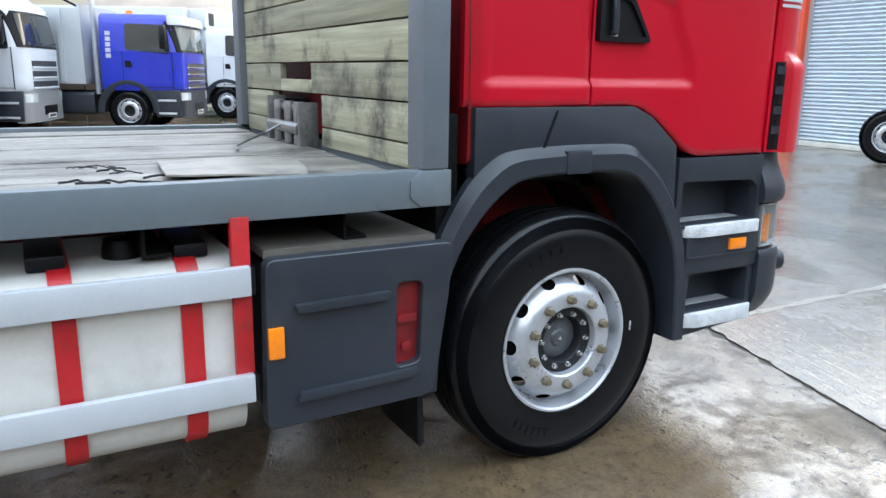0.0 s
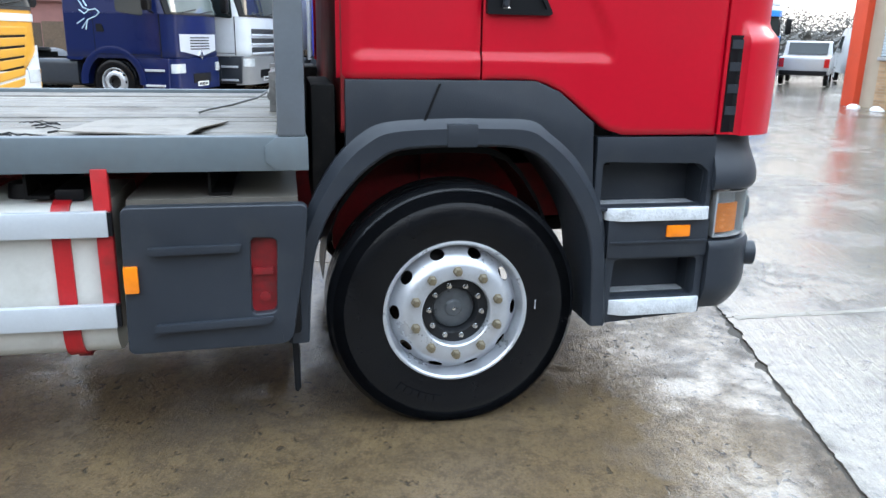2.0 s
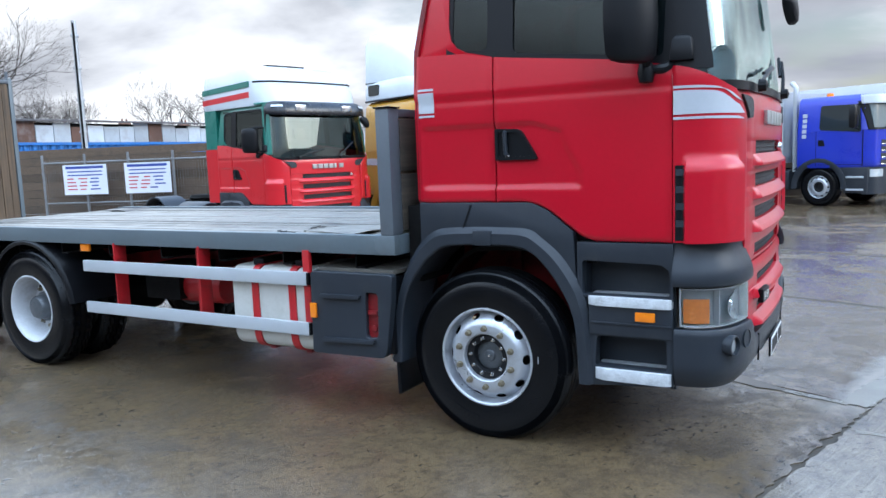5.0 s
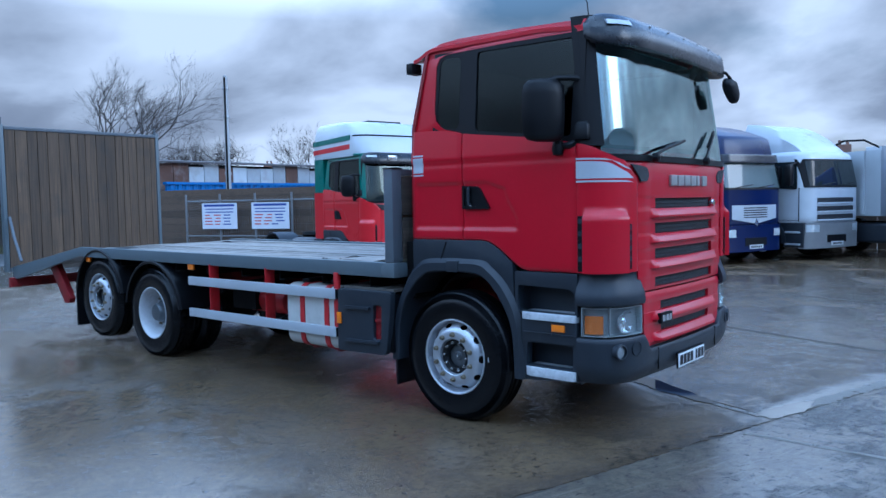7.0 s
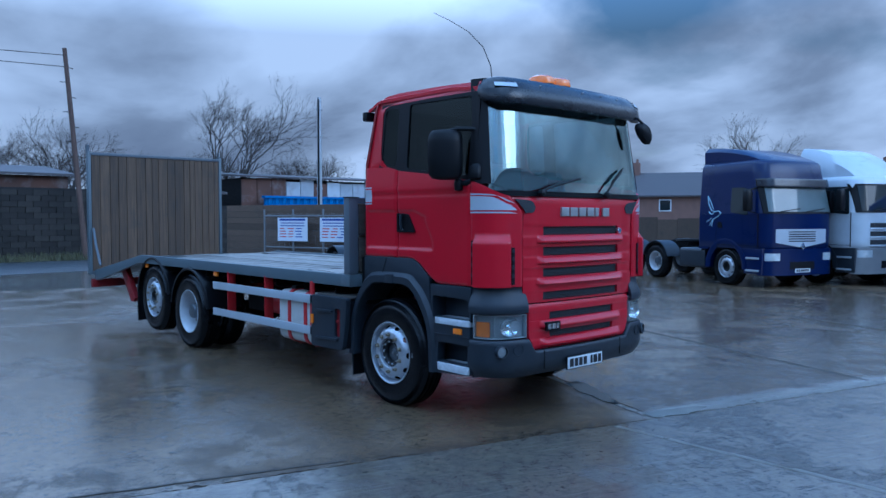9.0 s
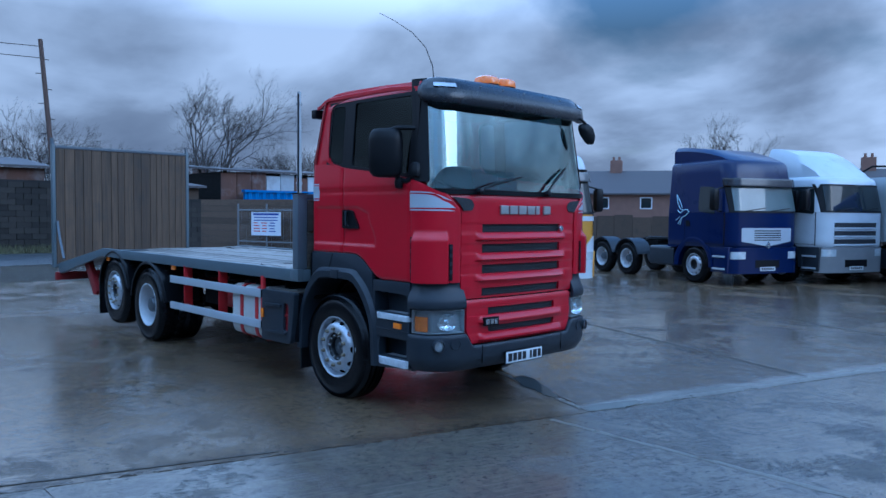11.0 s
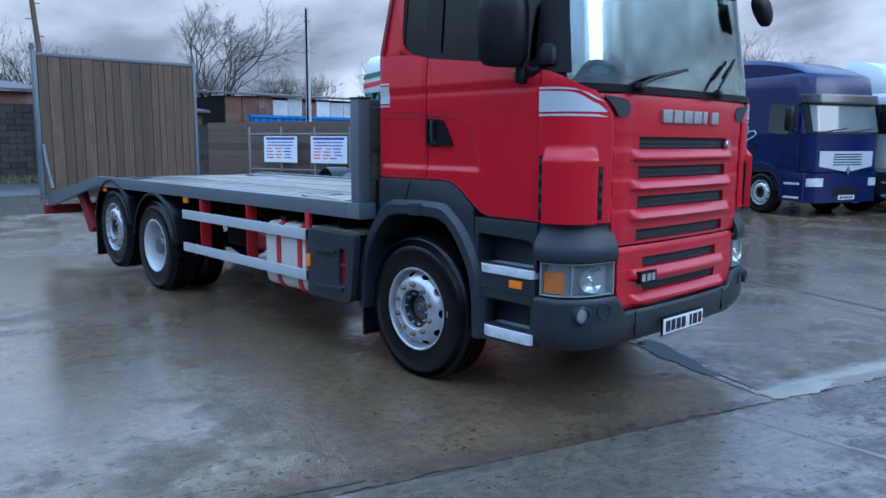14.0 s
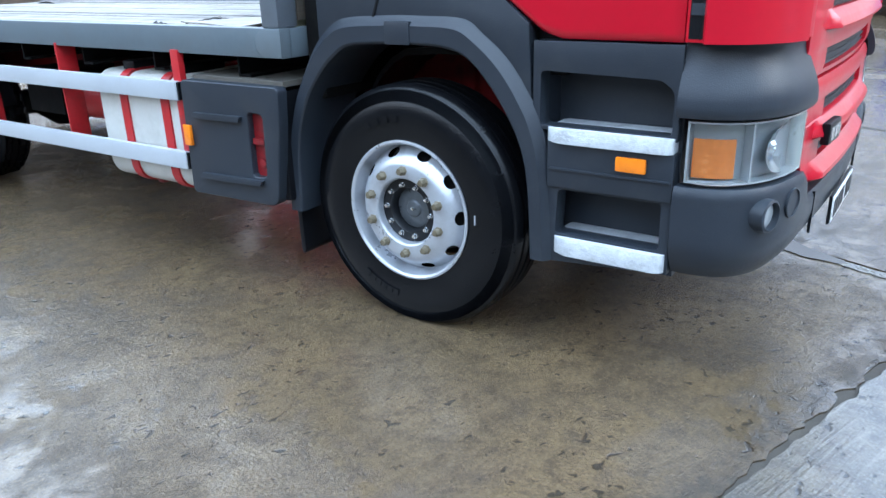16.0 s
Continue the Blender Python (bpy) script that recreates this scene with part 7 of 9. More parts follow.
def build_lorries():
    # red and green tractor: the same family of cab, set lower, with a sleeper and a high white roof
    T = thing("tractor_unit", "parked tractor unit with red, green and white cab", "lorry", pose(-8.09, 6.22, 0, 0, 0, -13), "lorries parked in the yard")
    drop = Matrix.Translation((0, 0, -0.25))
    kept = ("grille_panel", "lower_grille_panel", "corner_panel", "headlamp_fairing", "headlamp", "bumper", "quarter_panel", "door", "roof_rail", "window_frame", "windscreen_pillar", "mirror", "corner_mirror", "sun_visor", "windscreen", "scuttle", "wiper", "dashboard", "seat", "wheel_arch", "fender_panel", "step_box", "cab_floor", "front_mirror", "number_plate", "cab_lining")
    swap = {RED.name: P_RED, LINING.name: DASH, GLASS_FRONT.name: GLASS_DULL}

    def clone(o, parent, change, shift=None):
        c = o.copy()
        scene.collection.objects.link(c)
        c.parent = parent
        if shift is not None:
            c.matrix_local = shift @ o.matrix_local
        for slot in c.material_slots:
            m_ = change.get(slot.material.name)
            if m_:
                slot.link = "OBJECT"; slot.material = m_
        for kid in o.children:
            if kid.name.split(".")[0] != "stripe":
                clone(kid, c, change)
    for o in list(lorry.children):
        base = o.name.split(".")[0]
        if base in kept:
            clone(o, T, {RED.name: P_GREEN, BLACK.name: P_GREEN} if base in ("roof_rail", "windscreen_pillar") else swap, drop)
    for z0, z1, half, m_, nm in ((0.98, 1.98, 1.105, P_RED, "sleeper_lower"), (1.982, 2.72, 1.085, P_GREEN, "sleeper_upper")):
        bm = bmesh.new()
        prism(bm, rounded([(-0.88, -half), (-0.44, -half), (-0.44, half), (-0.88, half)], [0.06, 0, 0, 0.06]), "z", z0, z1)
        part(nm, bm, m_, T)
    bm = bmesh.new()
    loft(bm, [cab_ring(-0.88, f, h, z, 0.32, 0.10) for f, h, z in ((1.19, 1.09, 2.70), (1.17, 1.10, 2.78), (1.13, 1.095, 2.95), (1.06, 1.08, 3.12), (0.93, 1.05, 3.28), (0.74, 1.0, 3.39), (0.42, 0.92, 3.455))])
    rf = part("high_roof", bm, P_WHITE, T, "white high roof", smooth=50)
    bm = bmesh.new()
    tube(bm, cab_ring(-0.88, 1.065, 1.083, 3.115, 0.32, 0.10)[5:22], 0.016, 6)
    part("roof_seam", bm, BLACK, rf)
    bm = bmesh.new()
    tube(bm, cab_ring(-0.88, 1.195, 1.10, 2.725, 0.32, 0.10)[4:23], 0.022, 6)
    part("roof_edge", bm, P_GREEN, rf)
    for z0, z1, m_ in ((2.985, 3.085, P_GREEN), (2.80, 2.90, P_RED)):
        bm = bmesh.new()
        prism(bm, [(-0.84, z0), (0.72, z0 + 0.05), (0.72, z1 + 0.05), (-0.84, z1)], "y", -1.102, -1.06)
        part("stripe", bm, m_, rf)
    bm = bmesh.new()
    box(bm, -0.30, 0.36, -0.42, 0.42, 3.44, 3.50)
    part("roof_hatch", bm, BLACK, rf, bev=0.015)
    for y in (-0.52, 0.52):
        bm = bmesh.new()
        box(bm, 1.36, 1.44, y - 0.11, y + 0.11, 2.585, 2.685)
        part("spot_lamp", bm, CHROME, T, bev=0.012)
    for y in (-0.4, 0.4):
        bm = bmesh.new()
        box(bm, -3.7, 1.0, y - 0.04, y + 0.04, 0.60, 0.86)
        part("chassis_rail", bm, DARKMET, T)
    bm = bmesh.new()
    box(bm, -0.6, 0.9, -0.5, 0.5, 0.40, 0.98)
    lathe(bm, [(0.09, -1), (0.09, 1)], (0, 0, 0.45), "y", 8, True)
    part("engine", bm, DARKMET, T)
    for s_ in (-1, 1):
        wheel(T, 0, s_ * 1.0, 0.44, s_, "front", scale=0.88, detail=False)
        wheel(T, -2.9, s_ * 1.0, 0.47, s_, "drive", scale=0.94, detail=False)
        bm = bmesh.new()
        loft(bm, [[(-2.9 + r * math.cos(a), s_ * y, 0.47 + r * math.sin(a)) for r, y in ((0.58, 1.2), (0.61, 1.2), (0.61, 0.68), (0.58, 0.68))] for a in [radians(15 + 150 * i / 8) for i in range(9)]])
        part("mudguard", bm, GREYPLAS, T, smooth=50)
        bm = bmesh.new()
        lathe(bm, [(0.001, -0.5), (0.27, -0.48), (0.30, -0.4), (0.30, 0.4), (0.27, 0.48), (0.001, 0.5)], (-1.7, s_ * 0.88, 0.68), "x", 18)
        part("side_tank", bm, GREYPLAS, T)
    bm = bmesh.new()
    lathe(bm, [(0.001, 0.06), (0.42, 0.06), (0.46, 0.0), (0.42, -0.05), (0.001, -0.05)], (-2.7, 0, 1.0), "z", 20)
    box(bm, -3.2, -2.3, -0.45, 0.45, 0.85, 0.96)
    part("coupling", bm, DARKMET, T)

    # yellow and white tractor
    T = cab_lorry("tractor_unit", "parked tractor unit, amber yellow with white roof and lower front", yard_pose(-4.80, 8.30, -22), P_YEL, P_YEL, z_roof=2.86, z_floor=0.95, z_belt=1.84, z_glass=2.62, back=-0.9, slats=0, vee=True, win=(0.14, 0.88), grille_col=P_YEL, visor=surf("smoked_grey_visor", (0.07, 0.075, 0.08), 0.25, var=0.1, coat=0.4), band=P_WHITE, axles=(-2.5, -3.8), chassis=-4.6, bumper_col=P_WHITE, lower=P_YEL, rake=0.16, glass_mat=DGLASS, horns=P_WHITE)
    # white roof shell over a dark seam, and a swept fairing on it
    bm = bmesh.new()
    tube(bm, cab_ring(-0.9, 1.20, 1.135, 2.875, 0.35), 0.022, 6)
    part("roof_seam", bm, BLACK, T)
    bm = bmesh.new()
    loft(bm, [cab_ring(-0.9, f, h, z, 0.35) for f, h, z in ((1.18, 1.13, 2.885), (1.15, 1.13, 2.98), (1.07, 1.12, 3.12), (0.99, 1.10, 3.20), (0.86, 1.06, 3.26), (0.55, 0.95, 3.30))])
    shell = part("roof_shell", bm, P_WHITE, T, "white roof shell", smooth=50)
    bm = bmesh.new()
    rings = []
    for f in span(0, 1, 14):
        x = 0.92 - f * 1.80
        top = 3.27 + 1.0 * math.sin(f * math.pi / 2) ** 0.9
        w = 0.86 + 0.20 * f
        rings.append([(x, -w - 0.04, 3.22), (x, -w, 3.22 + (top - 3.22) * 0.75), (x, -w + 0.10, 3.22 + (top - 3.22) * 0.93), (x, -w + 0.26, top), (x, w - 0.26, top), (x, w - 0.10, 3.22 + (top - 3.22) * 0.93), (x, w, 3.22 + (top - 3.22) * 0.75), (x, w + 0.04, 3.22)])
    loft(bm, rings)
    part("roof_fairing", bm, P_WHITE, shell, "swept white roof fairing", smooth=50)
    bm = bmesh.new()
    tube(bm, [(0.90, -0.90, 3.245), (0.20, -0.98, 3.25), (-0.40, -1.04, 3.25), (-0.88, -1.10, 3.25)], 0.012, 5)
    part("fairing_seam", bm, BLACK, shell)
    bm = bmesh.new()
    lathe(bm, [(0.15, 0.0), (0.15, 0.03), (0.135, 0.035), (0.13, 0.015), (0.001, 0.015)], (1.43, 0, 1.42), "x", 28)
    em = part("round_emblem", bm, BLACK, T, "round emblem")
    bm = bmesh.new()
    lathe(bm, [(0.15, 0.028), (0.155, 0.036), (0.138, 0.042), (0.132, 0.03)], (1.43, 0, 1.42), "x", 28)
    part("emblem_ring", bm, CHROME, em)
    bm = bmesh.new()
    prism(bm, rounded([(-0.74, 2.98), (-0.36, 2.98), (-0.36, 3.20), (-0.74, 3.20)], 0.04), "y", -1.14, -1.06)
    part("roof_window", bm, DGLASS, T, "small dark roof window")
    bm = bmesh.new()
    prism(bm, [(-0.86, 1.70), (-0.30, 1.70), (0.12, 1.55), (-0.86, 1.57)], "y", -1.236, -1.20)
    part("stripe", bm, P_WHITE, T)

    # navy tractor with a pale bird on its side
    T = cab_lorry("tractor_unit", "parked navy blue tractor unit with a pale bird drawing", yard_pose(-2.52, 14.38, -20), P_NAVY, P_NAVY, roof=(P_NAVY, 0.42, "low"), z_roof=3.32, z_belt=1.92, z_glass=2.62, back=-1.05, slats=0, silver_grille=True, win=(0.18, 0.80), visor=surf("smoked_blue_visor", (0.004, 0.006, 0.014), 0.25, var=0.1, coat=0.3), axles=(-3.0, -4.3), chassis=-5.2, bumper_col=P_NAVY, lower=P_NAVY, lampy=0.80, rake=0.22)
    ink = surf("pale_blue_ink", (0.45, 0.62, 0.72), 0.5, var=0.05)
    for pts in (((-0.55, 2.42), (-0.50, 2.20), (-0.38, 2.02), (-0.25, 1.98)), ((-0.55, 2.42), (-0.42, 2.25), (-0.30, 2.05)), ((-0.25, 1.98), (-0.10, 2.00), (-0.02, 1.93)), ((-0.02, 1.93), (-0.12, 1.85), (-0.30, 1.78), (-0.45, 1.60)), ((-0.38, 1.80), (-0.55, 1.70)), ((-0.30, 1.78), (-0.36, 1.58)), ((-0.48, 1.98), (-0.36, 1.90), (-0.25, 1.98))):
        bm = bmesh.new()
        tube(bm, [(x - 0.16, -1.231 + 0.08 * max(0, (z - 1.92)) / 1.4 * 1.2, z) for x, z in pts], 0.012, 5)
        part("bird_line", bm, ink, T, "pale bird outline")

    # white rigid beside it, with roof deflector
    cab_lorry("rigid_lorry", "parked white lorry with a curved roof deflector and grey bumper", yard_pose(-1.14, 16.75, -20), P_WHITE, P_WHITE, roof=(P_WHITE, 0.85, "low"), z_roof=2.92, z_belt=1.95, z_glass=2.66, back=-0.7, slats=3, axles=(-4.2,), chassis=-6.0, rake=0.12, tag="rigid", bumper_col=surf("faded_grey_bumper", (0.20, 0.20, 0.20), 0.6, var=0.15), glass_mat=DGLASS)

    # blue tipper
    T = cab_lorry("tipper_lorry", "parked royal blue tipper lorry with a grey steel body", yard_pose(2.45, 17.75, -26), P_BLUE, P_BLUE, z_roof=2.85, z_belt=1.95, z_glass=2.62, back=-0.62, slats=4, grille_col=CHROME, axles=(-3.4, -4.7), chassis=-6.2, rake=0.10, tag="rigid", visor=P_WHITE)
    bm = bmesh.new()
    pierced(bm, [(-1.22, 1.15), (1.22, 1.15), (1.25, 2.95), (-1.25, 2.95)], [(-1.12, 1.30), (1.12, 1.30), (1.15, 2.94), (-1.15, 2.94)], "x", -6.3, -1.0)
    box(bm, -1.08, -1.0, -1.2, 1.2, 1.15, 3.05)
    body = part("tipper_body", bm, P_GREY, T, "grey steel tipper body")
    for x in (-1.5, -2.6, -3.7, -4.8):
        bm = bmesh.new()
        box(bm, x - 0.05, x + 0.05, -1.30, -1.22, 1.2, 2.95)
        part("body_rib", bm, P_GREY, body)
    bm = bmesh.new()
    tube(bm, [(-0.78, -1.0, 0.9), (-0.78, -1.0, 2.9), (-0.78, -1.0, 3.15), (-0.92, -0.98, 3.3)], 0.07, 10)
    part("exhaust_pipe", bm, GALV, T, "grey upright exhaust")
    for k in range(5):
        bm = bmesh.new()
        prism(bm, [(-0.46, 2.33 - 0.135 * k), (-0.34, 2.33 - 0.135 * k), (-0.34, 2.43 - 0.135 * k), (-0.46, 2.43 - 0.135 * k)], "y", -1.235 + 0.02 * max(0, 3 - k), -1.20)
        part("badge_mark", bm, SILVER, T, "silver mark")
    bm = bmesh.new()
    lathe(bm, [(0.001, 0.10), (0.08, 0.09), (0.09, 0.0)], (0.0, -0.7, 2.86), "z", 14)
    part("beacon", bm, AMBER, T, "amber beacon")
    bm = bmesh.new()
    tube(bm, [(-1.1, -1.1, 3.0), (-1.6, -1.1, 3.25), (-2.4, -0.9, 3.3), (-3.2, -0.7, 3.05)], 0.03, 6)
    part("sheet_arm", bm, DARKMET, T)

    # white lorries further along the row
    for cx, cy, h, box_, z in ((6.0, 22.3, -28, True, 2.85), (6.75, 25.3, -28, False, 2.9), (7.65, 28.3, -28, True, 2.95)):
        T = cab_lorry("rigid_lorry", "parked white lorry with box body and cooling unit" if box_ else "parked white lorry with dark steps", yard_pose(cx, cy, h), P_WHITE, P_WHITE, z_roof=z, z_belt=1.95, z_glass=2.62, back=-0.6, slats=3, axles=(-4.4,), chassis=-6.6, rake=0.12, tag="rigid", glass_mat=DGLASS, roof=None if box_ else (P_WHITE, 0.8, "low"))
        if box_:
            bm = bmesh.new()
            box(bm, -7.0, -1.2, -1.25, 1.25, 1.15, 3.45)
            bx = part("box_body", bm, P_WHITE, T, "white box body", bev=0.02)
            bm = bmesh.new()
            box(bm, -1.2, -0.65, -0.85, 0.85, 2.85, 3.45)
            cu = part("cooling_unit", bm, P_WHITE, bx, bev=0.05)
            bm = bmesh.new()
            box(bm, -0.655, -0.64, -0.5, 0.1, 2.95, 3.35)
            part("cooling_grille", bm, BLACK, cu)

    # blue and white tractor seen from the front
    T = cab_lorry("tractor_unit", "parked tractor unit with bright blue lower cab and white roof", yard_pose(16.0, 22.1, -119), P_SKY, P_WHITE, roof=(P_WHITE, 0.5, "high"), z_roof=2.95, z_belt=1.85, z_glass=2.55, slats=4, grille_col=SILVER, visor=P_SKY, axles=(-3.6,), chassis=-5.0, lower=P_SKY, bumper_col=P_SKY, rake=0.12, glass_mat=DGLASS, band=P_WHITE)
    # amber tractor seen from the back
    T = cab_lorry("tractor_unit", "parked amber tractor unit with tall hollow white wind deflector", pose(11.2, 25.6, 0, 0, 0, 70), P_YEL, P_WHITE, z_roof=2.70, z_belt=2.2, z_glass=2.6, back=-0.9, axles=(-3.4,), chassis=-4.6, rake=0.1)
    bm = bmesh.new()
    rings = [[(x, -w, z0), (x, -w, z1), (x, w, z1), (x, w, z0)] for x, w, z0, z1 in ((0.9, 1.05, 2.75, 2.85), (0.0, 1.12, 2.72, 3.35), (-0.95, 1.18, 2.70, 3.62))]
    loft(bm, rings, caps=False)
    wd = part("wind_deflector", bm, P_WHITE, T, "hollow white wind deflector")
    hollow = surf("grimy_deflector_lining", (0.16, 0.135, 0.115), 0.8, var=0.2, scale=3)
    bm = bmesh.new()
    rings = [[(x, -w, z0), (x, -w, z1), (x, w, z1), (x, w, z0)] for x, w, z0, z1 in ((0.86, 0.70, 2.80, 2.83), (0.0, 0.90, 2.76, 3.28), (-0.90, 1.13, 2.74, 3.57))]
    loft(bm, rings, caps=False)
    part("lining", bm, hollow, wd, "grimy brown lining")
    bm = bmesh.new()
    prism(bm, [(-0.99, 2.58), (-0.95, 2.58), (-0.80, 3.00), (-0.84, 3.00)], "y", -1.1, 1.0)
    part("deflector_plate", bm, P_WHITE, wd)
    for y in (-0.30, 0.42):
        bm = bmesh.new()
        box(bm, -0.945, -0.895, y - 0.03, y + 0.03, 2.02, 2.14)
        part("cab_latch", bm, BLACK, T)
    bm = bmesh.new()
    tube(bm, [(-1.05, -0.82, 0.9), (-1.05, -0.95, 1.4), (-1.05, -1.05, 1.8), (-1.05, -1.09, 3.05)], 0.13, 10)
    part("exhaust_pipe", bm, DARKMET, T)
    dirty = surf("mud_stained_yellow_steel", (0.22, 0.14, 0.05), 0.7, var=0.35, scale=5, dirt=0.5, dirt_color=(0.06, 0.05, 0.04))
    bm = bmesh.new()
    box(bm, -4.75, -4.60, -0.52, 0.40, 0.50, 0.72)
    box(bm, -4.72, -4.50, -0.66, -0.36, 0.54, 0.86)
    box(bm, -4.58, -3.9, 0.34, 0.46, 0.62, 0.95)
    box(bm, -4.58, -3.9, -0.46, -0.34, 0.62, 0.95)
    part("tail_beam", bm, dirty, T, bev=0.015)
    bm = bmesh.new()
    box(bm, -3.2, -1.1, -0.9, 0.9, 0.50, 0.98)
    part("catwalk", bm, DARKMET, T)
    for s in (-1, 1):
        bm = bmesh.new()
        prism(bm, rounded([(s * 0.52, 0.16), (s * 1.22, 0.16), (s * 1.22, 1.06), (s * 0.52, 1.06)], 0.08), "x", -4.09, -4.05)
        flap = part("mudflap", bm, DARKMET, T, "dirty black mudflap")
        bm = bmesh.new()
        box(bm, -4.12, -4.09, s * 0.85 - 0.22, s * 0.85 + 0.22, 0.70, 0.80)
        part("tail_lamp", bm, surf("dull_red_lens", (0.16, 0.02, 0.02), 0.3, var=0.2), flap, "dull red tail lamp")


build_lorries()


def small_vehicle(name, label, category, at, col, pickup=True):
    """A silver pickup or a white van, built from a shaped side outline."""
    T = thing(name, label, category, at)
    if pickup:
        outl = [(-2.5, 0.45), (2.35, 0.42), (2.45, 0.75), (2.3, 1.0), (1.2, 1.12), (0.55, 1.70), (-0.75, 1.72), (-0.95, 1.12), (-2.5, 1.12)]
        glass_o = [(1.02, 1.14), (0.52, 1.64), (-0.68, 1.66), (-0.82, 1.14)]
    else:
        outl = [(-2.7, 0.42), (2.5, 0.40), (2.6, 0.85), (2.2, 1.15), (1.4, 2.05), (1.0, 2.3), (-2.6, 2.35), (-2.7, 2.2)]
        glass_o = [(1.95, 1.25), (1.35, 1.95), (0.6, 1.98), (0.6, 1.25)]
    bm = bmesh.new()
    prism(bm, rounded(outl, 0.12), "y", -0.9, 0.9)
    for v in bm.verts:
        if v.co.z > 1.15:
            v.co.y *= 1 - 0.13 * (v.co.z - 1.15)
    part("body", bm, col, T, bev=0.05, seg=2)
    for s in (-1, 1):
        bm = bmesh.new()
        prism(bm, rounded(glass_o, 0.06), "y", 0, 1)
        for v in bm.verts:
            v.co.y = s * (0.9 * (1 - 0.13 * max(0, v.co.z - 1.15)) - 0.01 + 0.02 * v.co.y)
        part("side_window", bm, DGLASS, T)
        for x in (-1.6, 1.5):
            wheel(T, x, s * 0.80, 0.35, s, "front", scale=0.66, detail=False)
        bm = bmesh.new()
        box(bm, -2.53 if pickup else -2.73, -2.45 if pickup else -2.66, s * 0.80 - 0.09, s * 0.80 + 0.09, 0.72, 1.05)
        part("tail_lamp", bm, REDLENS, T)
    bm = bmesh.new()
    if pickup:
        prism(bm, [(-0.96, 1.20), (-0.80, 1.64), (-0.83, 1.65), (-0.99, 1.21)], "y", -0.72, 0.72)
    else:
        prism(bm, [(2.12, 1.22), (1.45, 2.02), (1.48, 2.05), (2.16, 1.25)], "y", -0.75, 0.75)
    part("window", bm, DGLASS, T)
    bm = bmesh.new()
    box(bm, -2.62, -2.45, -0.85, 0.85, 0.42, 0.60)
    part("rear_bumper", bm, BLACK, T, bev=0.03)
    return T


P_SILVER = paint("silver_car_paint", (0.42, 0.41, 0.41))
small_vehicle("pickup_truck", "silver double-cab pickup truck parked with its tail to the yard", "pickup", pose(20.6, 24.6, 0, 0, 0, 50), P_SILVER)
small_vehicle("panel_van", "parked white panel van", "van", pose(24.0, 25.5, 0, 0, 0, 60), P_WHITE, False)
for i, (x, y, h) in enumerate(((19.5, 40.5, 200), (24.5, 41.0, 190), (22.0, 47.0, 230), (30.5, 44.0, 200))):
    cab_lorry("rigid_lorry", "distant parked dull white lorry cab", pose(x, y, 0, 0, 0, h - 10), P_DULL, P_DULL, z_roof=2.9, back=-0.7, slats=3, axles=(-3.8,), chassis=-5.5, tag="rigid", glass_mat=DGLASS, roof=(P_DULL, 0.6, "low") if i % 2 else None)
small_vehicle("pickup_truck", "dull red pickup parked behind the palisade fence", "pickup", pose(10.0, 34.5, 0, 0, 0, 75), paint("faded_red_paint", (0.20, 0.03, 0.03)))
small_vehicle("pickup_truck", "dark grey pickup parked behind the fence", "pickup", pose(12.0, 37.5, 0, 0, 0, 80), paint("graphite_paint", (0.10, 0.11, 0.12)))


